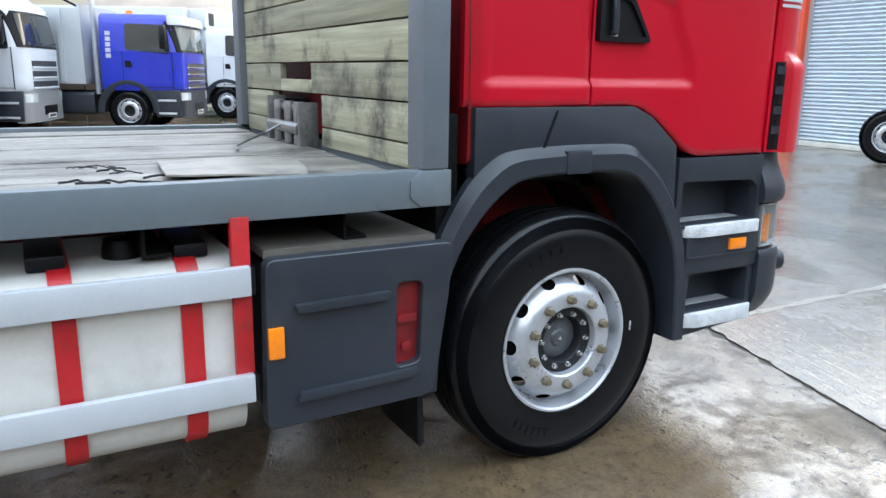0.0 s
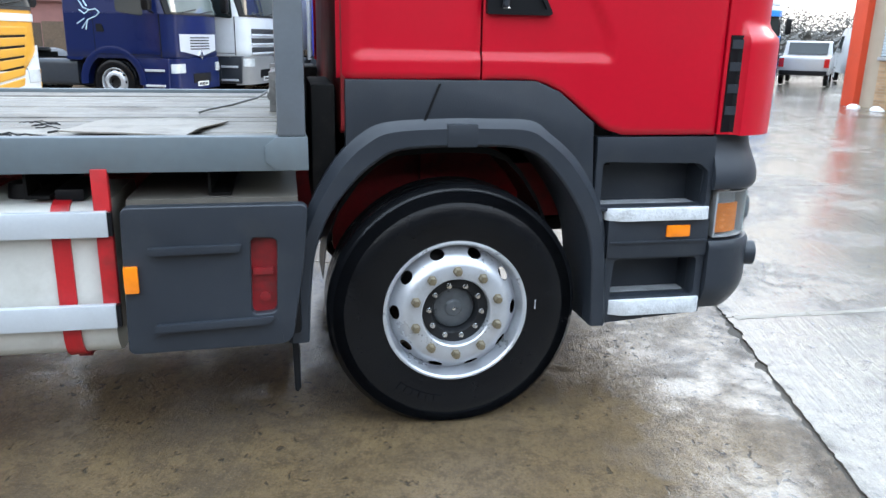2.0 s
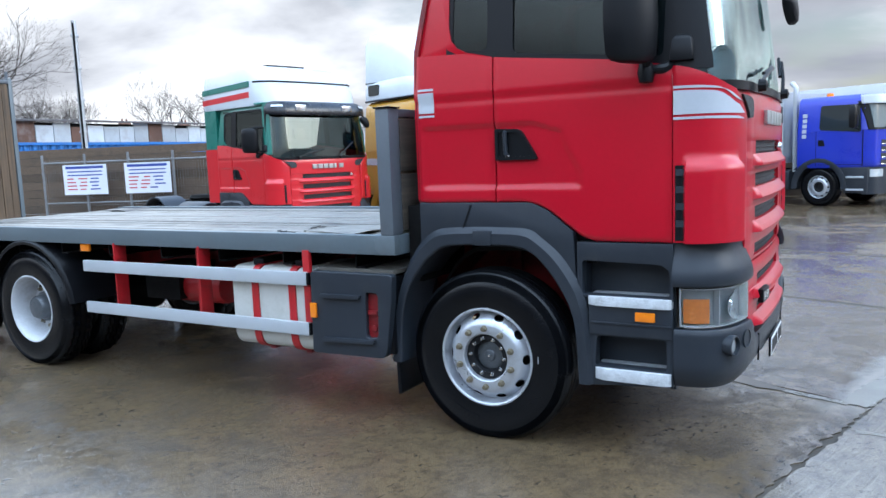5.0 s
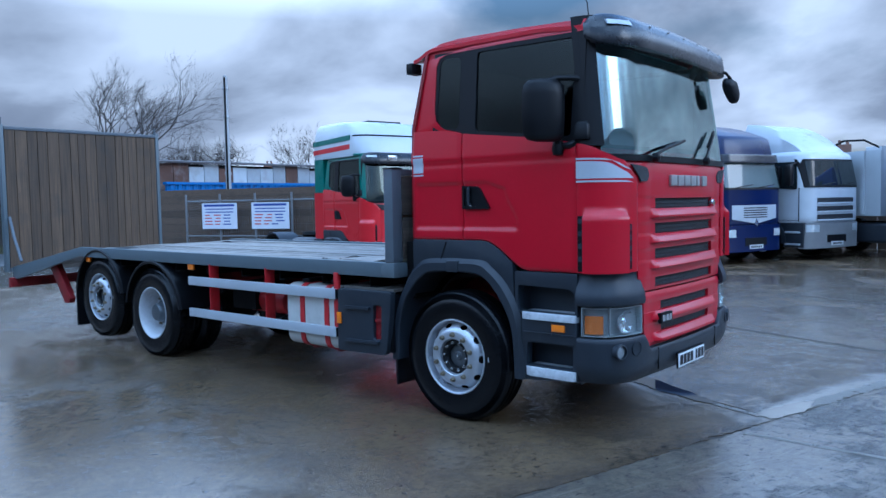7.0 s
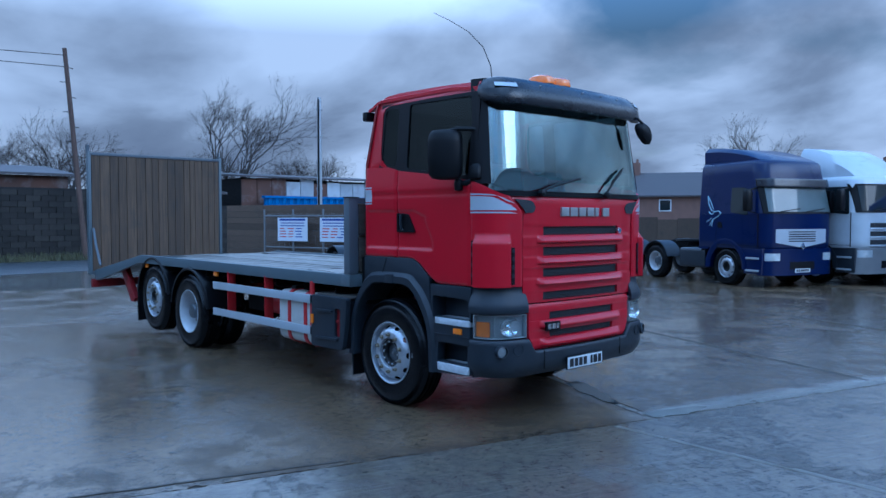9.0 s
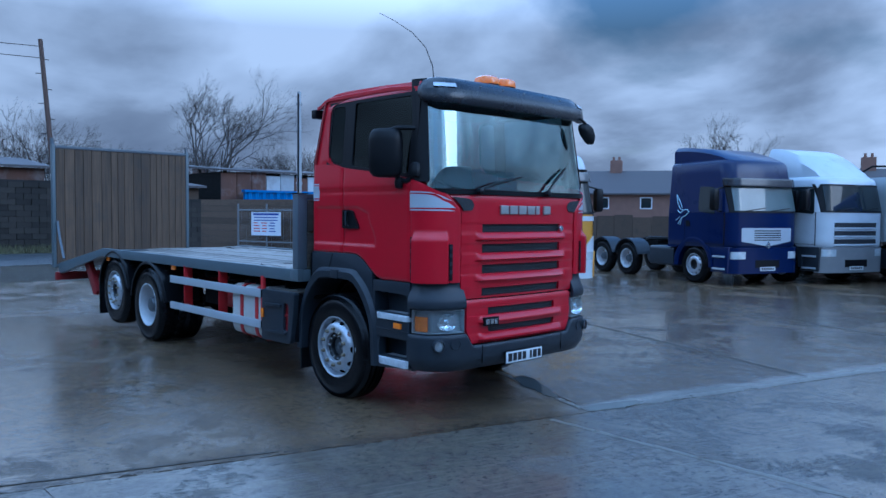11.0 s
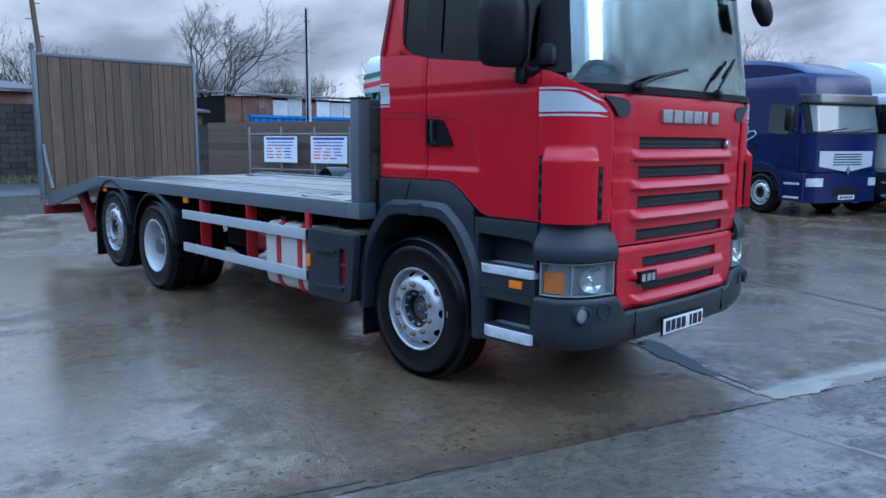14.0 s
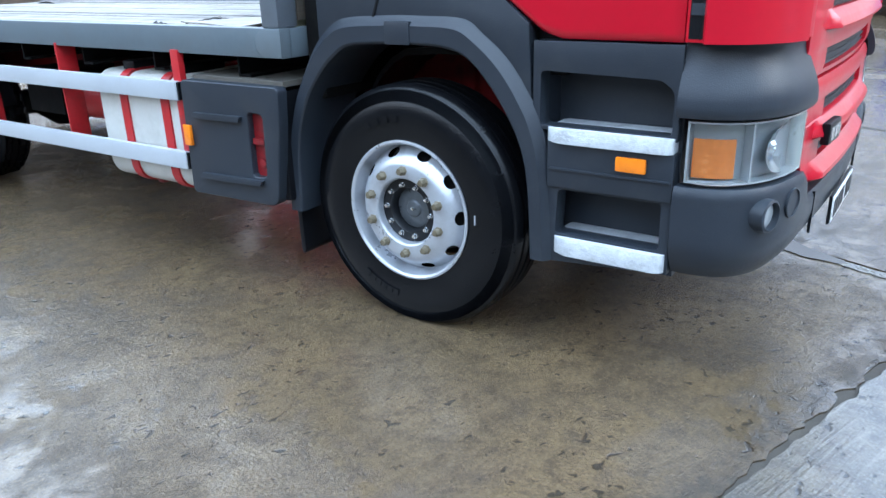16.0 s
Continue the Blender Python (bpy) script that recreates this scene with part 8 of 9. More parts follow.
# ---- the workshop on the right of the yard ----
def build_workshop():
    X = 14.3
    W = thing("workshop", "low brick workshop with orange-red pillars and grey roller shutters", "building", kind="structure")
    H = 6.2
    bm = bmesh.new()
    # wall pieces round the openings: window 12.0..13.4, door 9.85..11.35, shutter 4.1..8.4 and 4.1 to -10
    for y0, y1, z0, z1 in ((13.45, 14.0, 0, H), (11.98, 13.45, 0, 1.28), (11.98, 13.45, 2.75, H), (11.40, 11.98, 0, H), (9.82, 11.40, 2.25, H), (8.85, 9.82, 0, H), (4.1, 8.40, 4.6, H), (-0.8, 3.65, 4.6, H), (-14, -1.25, 0, H)):
        box(bm, X + 0.10, X + 0.35, y0, y1, z0, z1)
    box(bm, X + 0.35, X + 16, 13.7, 14.0, 0, H)
    box(bm, X + 0.35, X + 16, -14, -13.7, 0, H)
    box(bm, X + 15.7, X + 16, -13.7, 13.7, 0, H)
    wall = part("wall", bm, BUFFMORTAR, W)
    bm = bmesh.new()
    box(bm, X - 0.1, X + 16.2, -14.2, 14.2, H, H + 0.25)
    part("roof", bm, CLAD, W)
    bm = bmesh.new()
    box(bm, X - 0.02, X + 0.10, -14, 14.4, 4.6, H)
    part("fascia", bm, CLAD, W)
    for y0, y1 in ((13.95, 14.42), (8.40, 8.85), (3.65, 4.10), (-1.25, -0.8)):
        bm = bmesh.new()
        prism(bm, [(X - 0.10, y0), (X + 0.32, y0), (X + 0.32, y0 + 0.03), (X + 0.12, y0 + 0.18), (X + 0.12, y1 - 0.18), (X + 0.32, y1 - 0.03), (X + 0.32, y1), (X - 0.10, y1)], "z", 0, 4.6)
        part("pillar", bm, ORANGEP, W, "orange-red steel pillar", bev=0.01)
    for y0, y1 in ((4.10, 8.40), (-0.8, 3.65)):
        bm = bmesh.new()
        z = 0.12
        prof = []
        while z < 4.55:
            prof += [(X + 0.16, z), (X + 0.12, z + 0.02), (X + 0.105, z + 0.045), (X + 0.12, z + 0.07)]
            z += 0.09
        prof += [(X + 0.20, 4.6), (X + 0.20, 0.12)]
        prism(bm, prof, "y", y0 + 0.05, y1 - 0.05)
        sh = part("roller_shutter", bm, SHUTTERM, W, "pale grey roller shutter", smooth=60)
        bm = bmesh.new()
        box(bm, X + 0.10, X + 0.18, y0 + 0.05, y1 - 0.05, 0.0, 0.12)
        part("bottom_bar", bm, surf("dusty_white_bar", (0.55, 0.55, 0.50), 0.6, var=0.15, dirt=0.3), sh, bev=0.01)
        for y in (y0, y1 - 0.08):
            bm = bmesh.new()
            box(bm, X + 0.05, X + 0.22, y, y + 0.08, 0, 4.6)
            part("guide", bm, GALV, sh)
    # shuttered window
    bm = bmesh.new()
    z = 1.32
    prof = []
    while z < 2.70:
        prof += [(X + 0.10, z), (X + 0.07, z + 0.02), (X + 0.07, z + 0.05)]
        z += 0.075
    prof += [(X + 0.14, 2.75), (X + 0.14, 1.30)]
    prism(bm, prof, "y", 12.02, 13.42)
    ws = part("window_shutter", bm, SHUTTERM, W, "closed grey window shutter", smooth=0)
    bm = bmesh.new()
    box(bm, X + 0.02, X + 0.13, 11.96, 13.48, 1.22, 1.31)
    part("sill", bm, GALV, ws, bev=0.01)
    # door with a pale frame and side light
    for y0, y1, z0, z1 in ((9.82, 9.90, 0, 2.25), (11.32, 11.40, 0, 2.25), (9.90, 11.32, 2.17, 2.25), (10.28, 10.34, 0.05, 2.17), (9.90, 10.28, 0.98, 1.05)):
        bm = bmesh.new()
        box(bm, X + 0.05, X + 0.16, y0, y1, z0, z1)
        part("door_frame", bm, WHITEU if z0 == 0 else BROWND, W, bev=0.008)
    bm = bmesh.new()
    box(bm, X + 0.09, X + 0.14, 10.34, 11.32, 0.05, 2.17)
    d = part("door", bm, BROWND, W, "dark brown panelled door", bev=0.006)
    for y0, y1, z0, z1 in ((10.46, 10.78, 1.05, 1.75), (10.88, 11.20, 1.05, 1.75), (10.46, 10.78, 0.22, 0.85), (10.88, 11.20, 0.22, 0.85)):
        bm = bmesh.new()
        pierced(bm, [(y0, z0), (y1, z0), (y1, z1), (y0, z1)], [(y0 + 0.04, z0 + 0.04), (y1 - 0.04, z0 + 0.04), (y1 - 0.04, z1 - 0.04), (y0 + 0.04, z1 - 0.04)], "x", X + 0.078, X + 0.092)
        part("door_panel", bm, BROWND, d)
    bm = bmesh.new()
    prism(bm, [(10.83 + 0.17 * math.cos(radians(a)), 1.85 + 0.17 * math.sin(radians(a))) for a in range(0, 181, 15)], "x", X + 0.082, X + 0.10)
    part("fan_light", bm, FROST, d, "half-round door light")
    bm = bmesh.new()
    box(bm, X + 0.04, X + 0.09, 10.40, 10.43, 0.98, 1.14); tube(bm, [(X + 0.05, 10.41, 1.08), (X + 0.05, 10.54, 1.08)], 0.012, 6)
    part("door_handle", bm, CHROME, d)
    for z0, z1 in ((0.06, 0.98), (1.05, 2.17)):
        bm = bmesh.new()
        box(bm, X + 0.10, X + 0.13, 9.90, 10.28, z0, z1)
        part("side_light", bm, FROST, W, "frosted side light")
    # litter by the wall
    bm = bmesh.new()
    rnd = random.Random(3)
    for y in (13.7, 13.0, 12.8, 9.6):
        pts = [(0.16 * math.cos(a) * rnd.uniform(0.6, 1), 0.28 * math.sin(a) * rnd.uniform(0.6, 1)) for a in span(0, 5.8, 8)]
        loft(bm, [[(X - 0.25 + p[0] * k, y + p[1] * k, z) for p in pts] for z, k in ((0.0, 1), (0.05, 0.8), (0.09, 0.35))])
        break
    tagged(part("crumpled_sheet", bm, WHITEU), "crumpled white plastic sheet on the ground", "litter")
    for y in (12.9, 9.55):
        bm = bmesh.new()
        pts = [(0.15 * math.cos(a) * rnd.uniform(0.6, 1), 0.30 * math.sin(a) * rnd.uniform(0.6, 1)) for a in span(0, 5.8, 8)]
        loft(bm, [[(X - 0.25 + p[0] * k, y + p[1] * k, z) for p in pts] for z, k in ((0.0, 1), (0.05, 0.8), (0.10, 0.35))])
        tagged(part("crumpled_sheet", bm, WHITEU), "crumpled white plastic sheet on the ground", "litter")
    # courses of brick proud of the joints, on the strips that the camera sees
    bmesh_b = bmesh.new(); box(bmesh_b, 0, 0.012, 0, 0.215, 0, 0.065)
    me = mesh_of("brick", bmesh_b, BRICKB, 0)
    count = 0
    for y0, y1, z0, z1 in ((12.0, 13.44, 0, 1.22), (11.42, 11.94, 0, 2.6), (8.87, 9.80, 0, 2.6)):
        row, z = 0, z0 + 0.005
        while z + 0.065 < z1:
            y = y0 - (0.11 if row % 2 else 0)
            while y < y1 - 0.05:
                ya, yb = max(y, y0), min(y + 0.215, y1)
                if yb - ya > 0.05:
                    o = new("brick", me); o.parent = wall
                    o.matrix_local = Matrix.Translation((X + 0.088, ya, z)) @ Matrix.Diagonal((1, (yb - ya) / 0.215, 1, 1))
                    count += 1
                y += 0.225
            z += 0.075; row += 1
    return W


build_workshop()

# loose wheel standing before the shutter
spare = thing("spare_wheel", "loose lorry wheel with grey rim standing by the shutter", "wheel")
spare.matrix_world = pose(12.6, 5.08, 0, 0, 0, -62)
wheel(spare, 0, 0, 0.50, -1, "front", tilt=0.0, detail=False)


# ---- the far side: wall, fence, sheds, poles, houses, trees ----
def build_boundary():
    bm = bmesh.new()
    ngon(bm, [(-60, -40, -0.008), (-22.5, -40, -0.008), (-21.5, 0.3, -0.008), (-23.5, 22, -0.008), (-60, 22, -0.008)])
    tagged(part("road", bm, TARMAC, smooth=0), "damp dark tarmac strip beyond the yard", "road", kind="structure")
    bm = bmesh.new()
    rnd = random.Random(2)
    ngon(bm, [(-31, -40, 0.0), (-28.6, -40, 0.0), (-28.9, 8.5, 0.0), (-31, 8.5, 0.0)])
    for k in range(2600):
        x, y = rnd.uniform(-30.9, -28.7), rnd.uniform(-8, 8.4)
        h, a = rnd.uniform(0.10, 0.42), rnd.uniform(0, 6.28)
        dx, dy = 0.03 * math.cos(a), 0.03 * math.sin(a)
        ngon(bm, [(x - dx, y - dy, 0), (x + dx, y + dy, 0), (x + rnd.uniform(-0.1, 0.1), y + rnd.uniform(-0.1, 0.1), h)])
    tagged(part("grass_verge", bm, GRASSG, smooth=0), "rough grass verge at the foot of the wall", "grass", kind="stuff")
    # stacked block wall
    wall = thing("wall_west", "dark boundary wall of stacked concrete blocks", "wall", kind="structure")
    bm = bmesh.new()
    box(bm, -31.5, -31.05, -40, 9.0, 0, 3.15)
    box(bm, -31.5, -31.05, 9.0, 30, 0, 2.45)
    part("wall_core", bm, MORTAR, wall)
    b = bmesh.new(); box(b, 0, 0.07, 0, 0.60, 0, 0.235)
    me = mesh_of("block", b, BLOCKM, 0)
    for row in range(12):
        y = -5 + (0.31 if row % 2 else 0)
        while y < 15:
            if y < 8.5 or row < 9:
                o = new("block", me); o.parent = wall
                o.location = (-31.05 + random.Random(row * 99 + int(y * 7)).uniform(-0.02, 0.015), y, 0.015 + row * 0.255)
            y += 0.62
    # sheds behind the wall
    for x, y0, y1, z0, z1, mat, lean in ((-37, -30, 6.5, 2.2, 4.4, RUSTY, 0.3), (-36, 9.0, 14.5, 1.8, 3.6, FENCEW, 0.2)):
        bm = bmesh.new()
        box(bm, x - 5, x, y0, y1, 0, z1 - 0.4)
        s = tagged(part("shed", bm, mat), "weathered timber and iron shed behind the wall", "shed")
        bm = bmesh.new()
        prism(bm, [(x - 5.4, z1 + lean), (x - 5.4, z1 + lean + 0.12), (x + 0.4, z1 - 0.28), (x + 0.4, z1 - 0.40)], "y", y0 - 0.3, y1 + 0.3)
        part("shed_roof", bm, ROOFT, s)
    # long corrugated shed of grey and rusty sheets
    s = thing("corrugated_shed", "long shed clad in grey and rusty corrugated sheets", "shed")
    rnd = random.Random(17)
    bm = bmesh.new()
    box(bm, -48, -37.2, 16.5, 52, 0, 4.3)
    part("shed_core", bm, DARKMET, s)
    for i in range(34):
        y0 = 16.5 + i * 1.04
        bm = bmesh.new()
        n = 10
        prof = [(-37.1 + 0.025 * (j % 2), y0 + 1.0 * j / n) for j in range(n + 1)]
        prism(bm, prof + [(-37.2, y0 + 1.0), (-37.2, y0)], "z", 1.2, 4.25 + rnd.uniform(-0.2, 0.15))
        part("iron_sheet", bm, RUSTY if (i < 3 or rnd.random() < 0.18) else TIN, s)
    bm = bmesh.new()
    prism(bm, [(-48.4, 5.2), (-48.4, 5.3), (-36.8, 4.45), (-36.8, 4.35)], "y", 16.2, 52.3)
    part("shed_roof", bm, ROOFT, s)
    # blue steel band in front of the sheds
    bl = thing("blue_container", "low blue steel skip standing before the sheds", "container")
    bm = bmesh.new()
    for i in range(60):
        y0 = 17.6 + 0.5 * i
        prism(bm, [(-36.2, y0), (-36.2, y0 + 0.12), (-36.12, y0 + 0.2), (-36.12, y0 + 0.4), (-36.2, y0 + 0.48), (-36.4, y0 + 0.48), (-36.4, y0)], "z", 0.0, 3.1)
    part("side_panel", bm, BLUEM, bl)
    bm = bmesh.new()
    box(bm, -36.45, -36.05, 17.5, 48, 3.05, 3.2)
    part("top_rail", bm, BLUEM, bl)


build_boundary()


def build_fence():
    """Mesh fence of galvanised panels with two sign boards, and dull boards behind it."""
    f = thing("yard_fence", "galvanised mesh fence panels with grey-brown boards behind", "fence", kind="structure")
    p0, d = Vector((-17.4, 5.75, 0)), Vector((0.955, 0.296, 0)).normalized()
    nrm = Vector((d.y, -d.x, 0))
    at = lambda s, z, o=0.0: p0 + d * s + nrm * o + Vector((0, 0, z))
    for i in range(6):
        s = 1.68 + i * 1.19
        bm = bmesh.new()
        tube(bm, [at(s, 0), at(s, 2.08)], 0.03, 8)
        part("fence_post", bm, DULLGALV, f)
    for z in (0.25, 0.90, 1.88):
        bm = bmesh.new()
        tube(bm, [at(1.68, z), at(7.63, z)], 0.02, 6)
        part("fence_rail", bm, DULLGALV, f)
    bm = bmesh.new()
    for k in range(86):
        s = 1.68 + k * 5.95 / 86
        tube(bm, [at(s, 0.2), at(s, 1.95)], 0.0018, 3)
    tagged(part("mesh_wires", bm, GALV, f), kind="stuff")
    for k in range(11):
        bm = bmesh.new()
        z0 = 0.03 + k * 0.20
        vs = [at(-0.3, z0, -0.30), at(7.8, z0, -0.30), at(7.8, z0 + 0.19, -0.30), at(-0.3, z0 + 0.19, -0.30)]
        bk = [v - nrm * 0.03 for v in vs]
        A, B = [bm.verts.new(v) for v in vs], [bm.verts.new(v) for v in bk]
        bm.faces.new(A); bm.faces.new(B[::-1])
        for i in range(4):
            bm.faces.new((A[i], B[i], B[(i + 1) % 4], A[(i + 1) % 4]))
        part("fence_board", bm, FENCEW, f)
    for s0, s1, seed in ((2.28, 3.48, 1), (3.97, 5.19, 2)):
        def plate(a, b, z0, z1, o, th, mat, nm, parent):
            bm = bmesh.new()
            vs = [at(a, z0, o), at(b, z0, o), at(b, z1, o), at(a, z1, o)]
            A = [bm.verts.new(v) for v in vs]; B = [bm.verts.new(v - nrm * th) for v in vs]
            bm.faces.new(A); bm.faces.new(B[::-1])
            for i in range(4):
                bm.faces.new((A[i], B[i], B[(i + 1) % 4], A[(i + 1) % 4]))
            return part(nm, bm, mat, parent, smooth=0)
        sg = plate(s0, s1, 1.10, 1.82, 0.05, 0.012, SIGNW, "sign_board", None)
        tagged(sg, "white sign board with blue and red lines of writing", "sign")
        rnd = random.Random(seed)
        plate(s0 + 0.08, s1 - 0.08, 1.725, 1.785, 0.053, 0.002, SIGNBLUE, "heading_bar", sg)
        for r in range(6):
            z = 1.64 - r * 0.085
            a = s0 + 0.10
            if r < 2:
                plate(s0 + 0.12, s1 - 0.12, z, z + 0.028, 0.053, 0.002, SIGNBLUE, "text_bar", sg)
                continue
            for c in range(3):
                w = rnd.uniform(0.16, 0.28)
                plate(a, a + w, z, z + 0.03, 0.053, 0.002, SIGNRED if c < 2 else SIGNBLUE, "text_bar", sg)
                a += w + rnd.uniform(0.08, 0.14)


build_fence()


def pole(name, label, x, y, h, r, mat, lean=0.0, steps=False):
    T = thing(name, label, "pole", pose(x, y, 0))
    bm = bmesh.new()
    n = 6
    tube(bm, [(lean * k / n, lean * 1.3 * k / n, h * k / n) for k in range(n + 1)], r, 12, 0.72)
    part("shaft", bm, mat, T)
    if steps:
        for k in range(8):
            z = h * (0.42 + 0.07 * k)
            bm = bmesh.new()
            s = 1 if k % 2 else -1
            tube(bm, [(lean * z / h, lean * 1.3 * z / h, z), (lean * z / h - 0.1, lean * 1.3 * z / h + s * 0.30, z)], 0.018, 5)
            part("step_iron", bm, DARKMET, T)
    return T


T = pole("telegraph_pole", "tall dark wooden telegraph pole with step irons and wires", -29.5, 5.05, 9.2, 0.125, POLEW, -0.45, True)
for k, (dy, dz) in enumerate(((-60, -1.4), (-60, -0.6))):
    bm = bmesh.new()
    tube(bm, [(-0.45 + 4 * f, -0.58 + dy * f, 8.9 - 0.5 * k + dz * math.sin(math.pi * f * 0.5) - 2.0 * f * (1 - f)) for f in span(0, 1, 14)], 0.018, 4)
    part("wire", bm, DARKMET, T)
T = pole("flue_pole", "tall galvanised steel flue with a thin ladder pipe", -31.2, 18.3, 8.7, 0.16, GALV)
bm = bmesh.new()
tube(bm, [(0.25, -0.22, 2.0), (0.25, -0.22, 8.55)], 0.05, 6)
part("side_pipe", bm, DARKMET, T)
for z in (3.5, 5.0, 6.5, 8.0):
    bm = bmesh.new()
    lathe(bm, [(0.175, -0.06), (0.19, 0), (0.175, 0.06)], (0, 0, z), "z", 12)
    part("band", bm, GALV, T)


def branch(bm, p, d, length, r, depth, rnd, wind, n=5):
    """A limb that bends and forks into finer ones."""
    pts = [p]
    steps = 4 if depth > 2 else 3
    for k in range(steps):
        d = (d + Vector((rnd.uniform(-0.16, 0.16), rnd.uniform(-0.16, 0.16), rnd.uniform(-0.05, 0.14))) + wind * 0.05).normalized()
        pts.append(pts[-1] + d * length / steps)
    tube(bm, pts, r, n, 0.62)
    if depth == 0:
        return
    kids = 3 if depth > 1 else 4
    for k in range(kids):
        f = rnd.uniform(0.45, 1.0)
        q = pts[min(steps, max(1, round(f * steps)))]
        a = rnd.uniform(0, 6.28)
        side = d.orthogonal().normalized()
        side = (Matrix.Rotation(a, 3, d) @ side)
        nd = (d * rnd.uniform(0.7, 1.0) + side * rnd.uniform(0.35, 0.75) + wind * 0.12).normalized()
        branch(bm, q, nd, length * rnd.uniform(0.62, 0.82), r * 0.56, depth - 1, rnd, wind, 5 if depth > 3 else 3)


def bare_tree(label, at, h, seed, depth=5, wind=(0, 0, 0), spread=0.35, limbs=4):
    rnd = random.Random(seed)
    T = thing("bare_tree", label, "tree", at, "bare winter trees")
    bm = bmesh.new()
    w = Vector(wind)
    r = h * 0.0095
    trunk = [Vector((0, 0, -0.1))]
    for k in range(4):
        trunk.append(trunk[-1] + Vector((rnd.uniform(-0.03, 0.03) * h + w.x * 0.02 * h, rnd.uniform(-0.03, 0.03) * h + w.y * 0.02 * h, h * 0.07)))
    tube(bm, trunk, r * 1.4, 8, 0.75)
    part("trunk", bm, BARK, T)
    bm = bmesh.new()
    for k in range(limbs):
        a = 6.28 * k / limbs + rnd.uniform(-0.4, 0.4)
        d = Vector((math.cos(a) * spread, math.sin(a) * spread, 1)).normalized()
        branch(bm, trunk[-1 if k % 2 else -2], d, h * 0.30, r * 0.85, depth, rnd, w)
    tagged(part("crown", bm, BARK, T), "bare branches")
    return T


big = bare_tree("tall bare tree with wind-swept limbs behind the sheds", pose(-44.5, 18.2, 0), 11.8, 5, 6, (0.15, 0.38, 0), 0.45, 4)
t1 = bare_tree("slender bare tree in winter behind the sheds", pose(-62, 6, 0), 10, 9, 5, (0, 0.2, 0), 0.4, 4)
t2 = bare_tree("bushy bare tree in winter behind the sheds", pose(-60, 38, 0), 9, 14, 5, (0, 0, 0), 0.6, 4)
rnd = random.Random(21)
for i, (x, y, s) in enumerate(((-64, 14, 0.95), (-66, 22, 0.8), (-60, 27, 0.9), (-58, 33, 0.85), (-70, 30, 1.1), (-72, -2, 1.0), (-68, -9, 0.8), (-75, 9, 1.1), (-52, 30, 0.7), (-70, 18, 0.9), (-66, 1, 0.85), (-80, -18, 1.2), (-50, 7.5, 0.85), (-52, 11.0, 0.95), (-50, 14.6, 0.8), (-54, 3.5, 0.9), (-48, 25.5, 0.7), (-50, 29.0, 0.8))):
    copy_thing(t1 if i % 2 else t2, pose(x, y, 0, 0, 0, rnd.uniform(0, 360)) @ Matrix.Diagonal((s, s, s, 1)))
for i, (x, y, s) in enumerate(((-54, 43, 1.0), (-50, 48, 0.9), (-58, 52, 1.1), (-47, 54, 0.8), (-22, 52, 1.0), (-26, 60, 0.9))):
    copy_thing(t2 if i % 2 else t1, pose(x, y, 0, 0, 0, rnd.uniform(0, 360)) @ Matrix.Diagonal((s, s, s, 1)))


def house(at, length, eaves, ridge, depth=8, wall=None, chimneys=(0.2, 0.8), windows=4):
    T = thing("terraced_house", "distant terraced houses with dark roofs and chimneys", "house", at, "distant houses")
    bm = bmesh.new()
    box(bm, 0, depth, 0, length, 0, eaves)
    part("wall", bm, wall or HOUSEB, T)
    bm = bmesh.new()
    prism(bm, [(-0.4, eaves - 0.1), (depth / 2, ridge), (depth + 0.4, eaves - 0.1), (depth + 0.4, eaves - 0.25), (-0.4, eaves - 0.25)], "y", -0.3, length + 0.3)
    rf = part("roof", bm, ROOFT, T)
    for f in chimneys:
        bm = bmesh.new()
        box(bm, depth / 2 - 0.45, depth / 2 + 0.45, f * length - 0.6, f * length + 0.6, ridge - 0.6, ridge + 1.1)
        for k in (-0.3, 0.3):
            lathe(bm, [(0.14, 0), (0.12, 0.4)], (depth / 2, f * length + k, ridge + 1.1), "z", 8, True)
        part("chimney", bm, HOUSEB, rf)
    for i in range(windows):
        y = length * (i + 0.5) / windows
        for xx, s in ((0, -1), (depth, 1)):
            bm = bmesh.new()
            box(bm, xx + s * 0.02 - 0.03, xx + s * 0.02 + 0.03, y - 0.6, y + 0.6, eaves - 1.7, eaves - 0.5)
            w_ = part("window", bm, WHITEU, T)
            bm = bmesh.new()
            box(bm, xx + s * 0.05 - 0.01, xx + s * 0.05 + 0.01, y - 0.5, y + 0.5, eaves - 1.6, eaves - 0.6)
            part("pane", bm, DGLASS, w_)
    return T


house(pose(-95, -30, 0), 40, 4.2, 6.6, chimneys=(0.1, 0.35, 0.6, 0.93), windows=9)
house(pose(-88, 36, 0, 0, 0, -8), 34, 4.0, 6.4, chimneys=(0.05, 0.3, 0.7, 0.95), windows=8)
house(pose(-45, 66, 0, 0, 0, -62), 30, 4.2, 6.6, wall=HOUSEB, chimneys=(0.1, 0.5, 0.9), windows=7)
house(pose(-16, 70, 0, 0, 0, -80), 26, 3.2, 5.0, wall=HOUSEB, chimneys=(0.15, 0.8), windows=6)
bm = bmesh.new()
box(bm, -12, -6.5, 32, 36, 0, 2.8)
prism(bm, [(-12.3, 2.7), (-9.2, 3.7), (-6.2, 2.7)], "y", 31.8, 36.2)
tagged(part("low_store", bm, surf("dull_red_brick_store", (0.22, 0.10, 0.09), 0.85, var=0.2)), "low red brick store behind the lorries", "store")
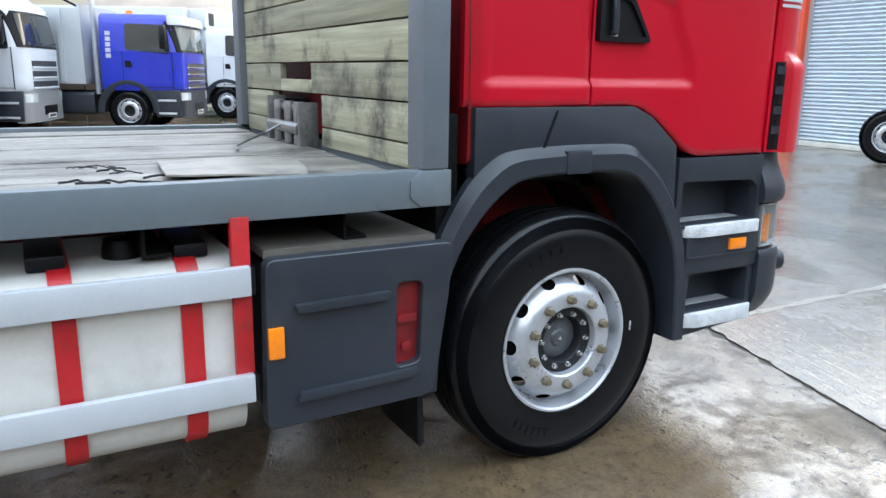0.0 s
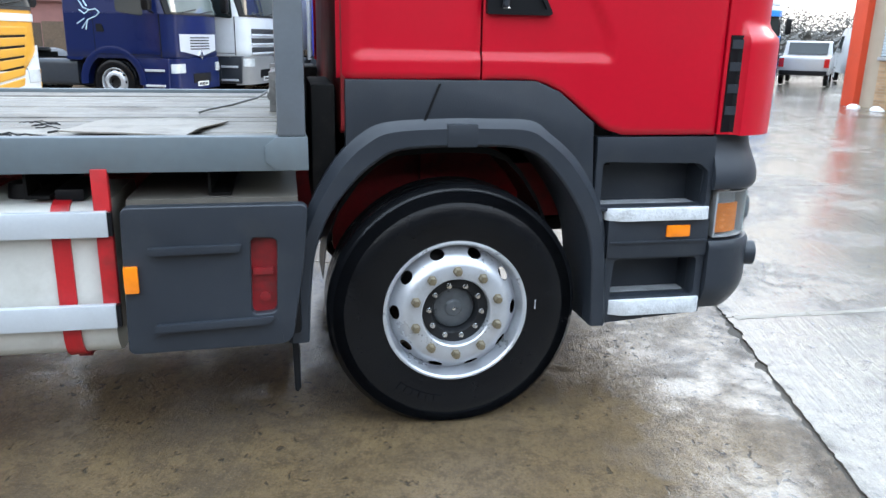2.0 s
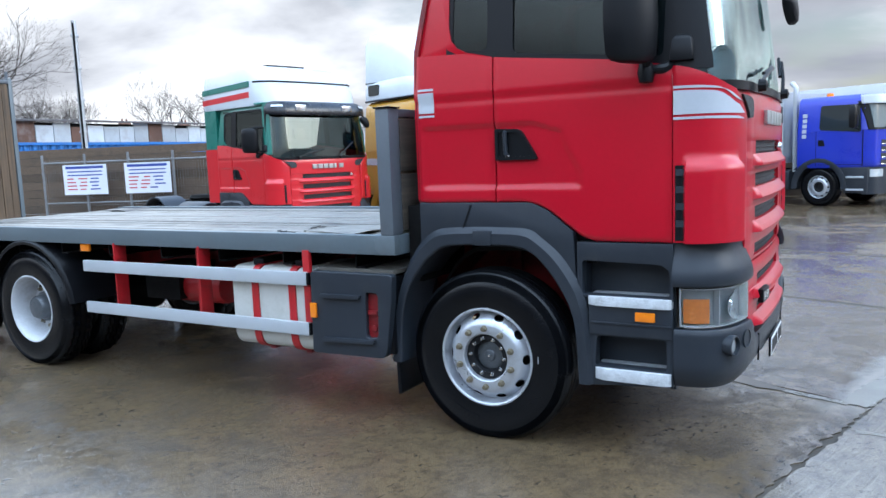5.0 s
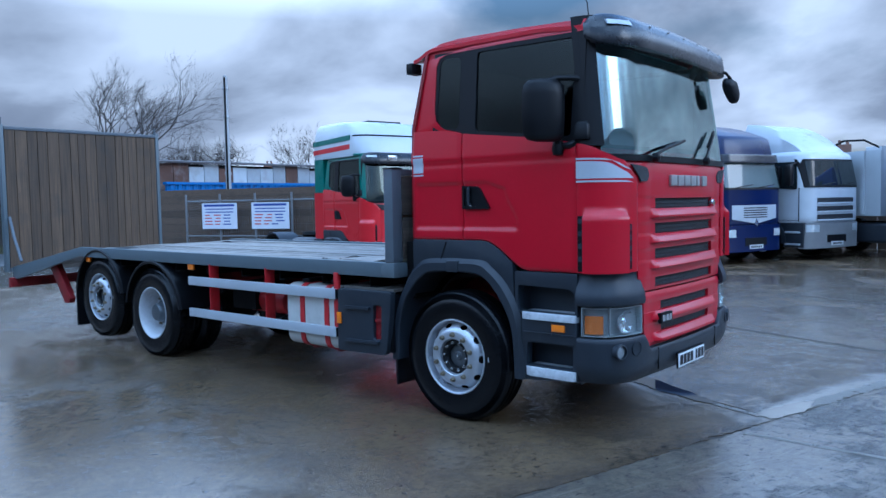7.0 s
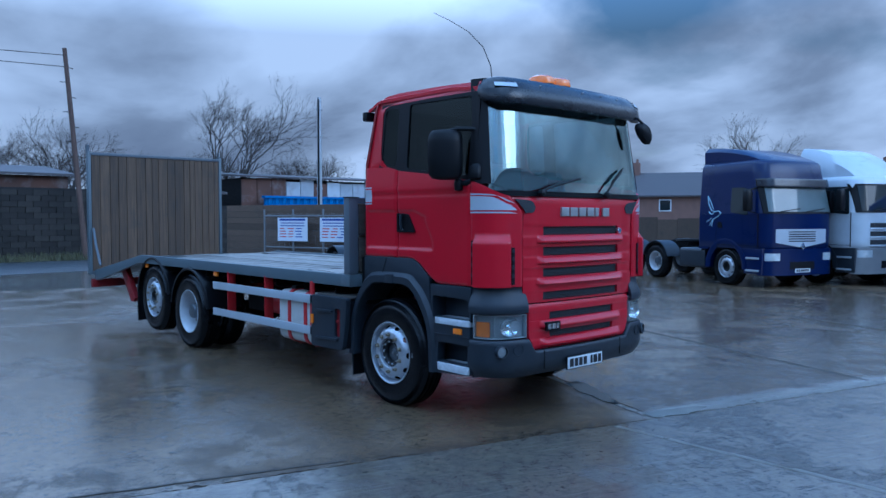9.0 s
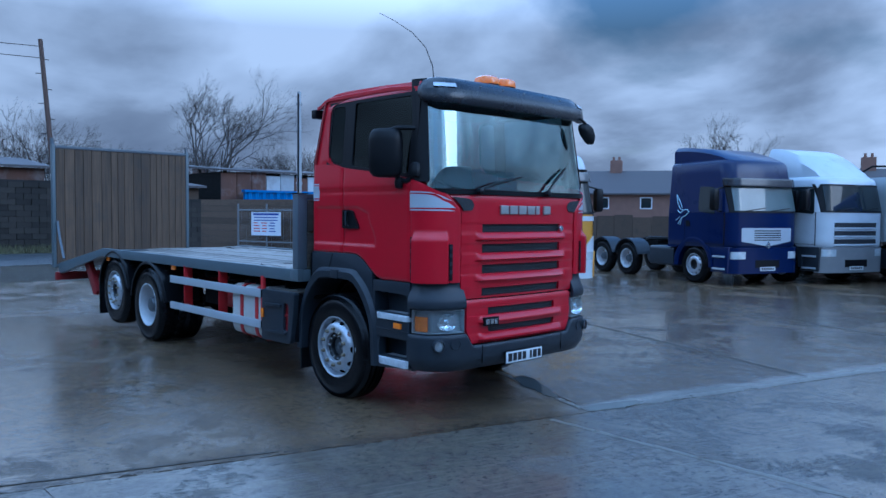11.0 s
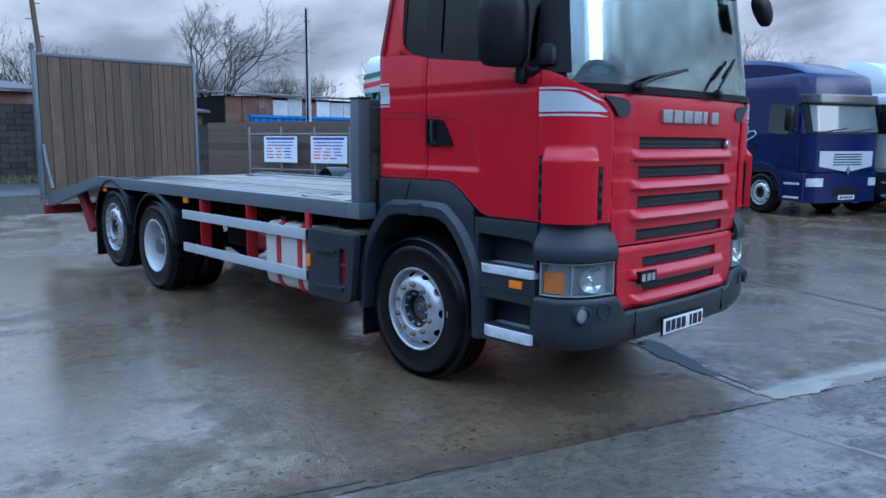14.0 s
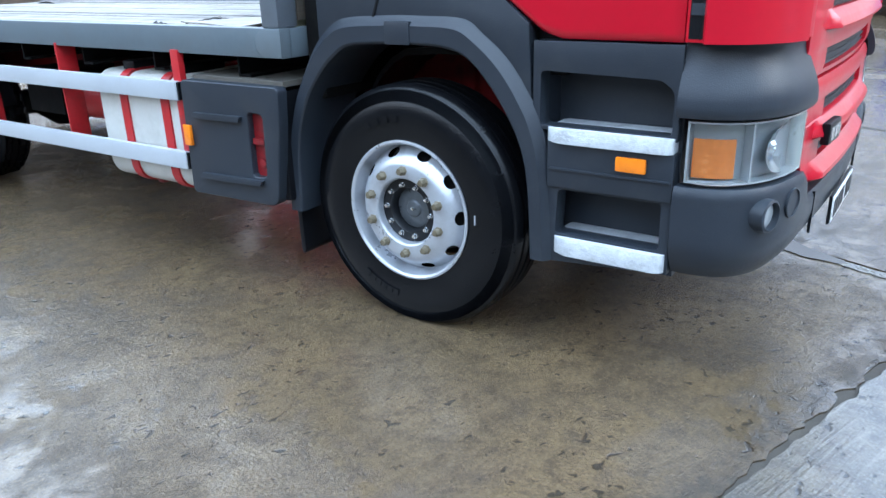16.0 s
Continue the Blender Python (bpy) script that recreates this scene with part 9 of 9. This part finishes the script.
ff = thing("board_fence", "brown board fence behind the parked lorries", "fence", kind="structure")
for k in range(26):
    bm = bmesh.new()
    x0 = -24 + k * 1.0
    prism(bm, [(x0, 24.0 - 0.10 * k), (x0 + 0.97, 23.9 - 0.10 * k), (x0 + 0.97, 23.95 - 0.10 * k), (x0, 24.05 - 0.10 * k)], "z", 0, 1.75 + 0.05 * (k % 3))
    part("fence_board", bm, FENCEW, ff)


def build_far():
    # palisade fence, green shed and woods beyond the yard
    f = thing("palisade_fence", "galvanised palisade fence at the end of the yard", "fence", kind="structure")
    bmp = bmesh.new()
    prism(bmp, [(-0.03, 0.05), (0.03, 0.05), (0.03, 1.35), (0.0, 1.45), (-0.03, 1.35)], "y", -0.012, 0.012)
    me = mesh_of("pale", bmp, GALV, 0)
    p0, d = Vector((4.5, 30.6, 0)), Vector((1.0, -0.42, 0)).normalized()
    for i in range(56):
        o = new("pale", me); o.parent = f
        o.matrix_local = Matrix.Translation(p0 + d * 0.13 * i) @ Matrix.Rotation(math.atan2(d.y, d.x), 4, "Z")
    for z in (0.35, 1.1):
        bm = bmesh.new()
        tube(bm, [p0 + Vector((0, 0.05, z)), p0 + d * 7.3 + Vector((0, 0.05, z))], 0.03, 6)
        part("fence_rail", bm, GALV, f)
    s = thing("green_shed", "long low green shed with a pale roof edge", "shed")
    bm = bmesh.new()
    prism(bm, [(15.5, 0), (20.6, 0), (20.6, 3.1), (17.0, 3.1), (15.5, 2.4)], "y", 58, 78)
    part("wall", bm, GREENM, s)
    bm = bmesh.new()
    prism(bm, [(15.3, 2.35), (15.3, 2.44), (17.0, 3.24), (20.8, 3.24), (20.8, 3.12), (17.05, 3.12)], "y", 57.6, 78.4)
    part("roof", bm, RENDERW, s)
    # winter woods: many small clumps of twigs
    bm = bmesh.new()
    rnd = random.Random(6)
    for k in range(42000):
        a = radians(rnd.uniform(20, 100))
        R = rnd.uniform(120, 150)
        top = 6.0 + 2.8 * noise.noise(Vector((a * 9, 0.3, 0))) + 2.0 * noise.noise(Vector((a * 31, 1.3, 0)))
        x, y = R * math.cos(a), R * math.sin(a)
        z = rnd.uniform(0.1, 1.0) ** 1.3 * max(2.0, top)
        s_ = rnd.uniform(0.12, 0.36) + 0.9 * max(0.0, 0.75 - z / max(2.0, top))
        n_ = 4
        c = Vector((x, y, z))
        pts = [c + Vector((rnd.uniform(-1, 1), rnd.uniform(-1, 1), rnd.uniform(-0.7, 0.9))) * s_ for _ in range(n_)]
        for i in range(n_ - 2):
            ngon(bm, [pts[0], pts[i + 1], pts[i + 2]])
    tagged(part("far_woods", bm, FARTREE, smooth=0), "winter woods on the skyline, paled for haze", "woods", kind="stuff")


build_far()
build_slabs()


# ---- unseen plain wall added behind the walk: closes the yard, darkens the lorry's side ----
def build_shade_wall():
    bm = bmesh.new()
    box(bm, -30, 26, -12.3, -12.0, 0.0, 4.6)
    tagged(part("wall_south", bm, BLOCKM), "unseen plain dark wall, added to darken the lorry's side", "wall", kind="structure")


build_shade_wall()
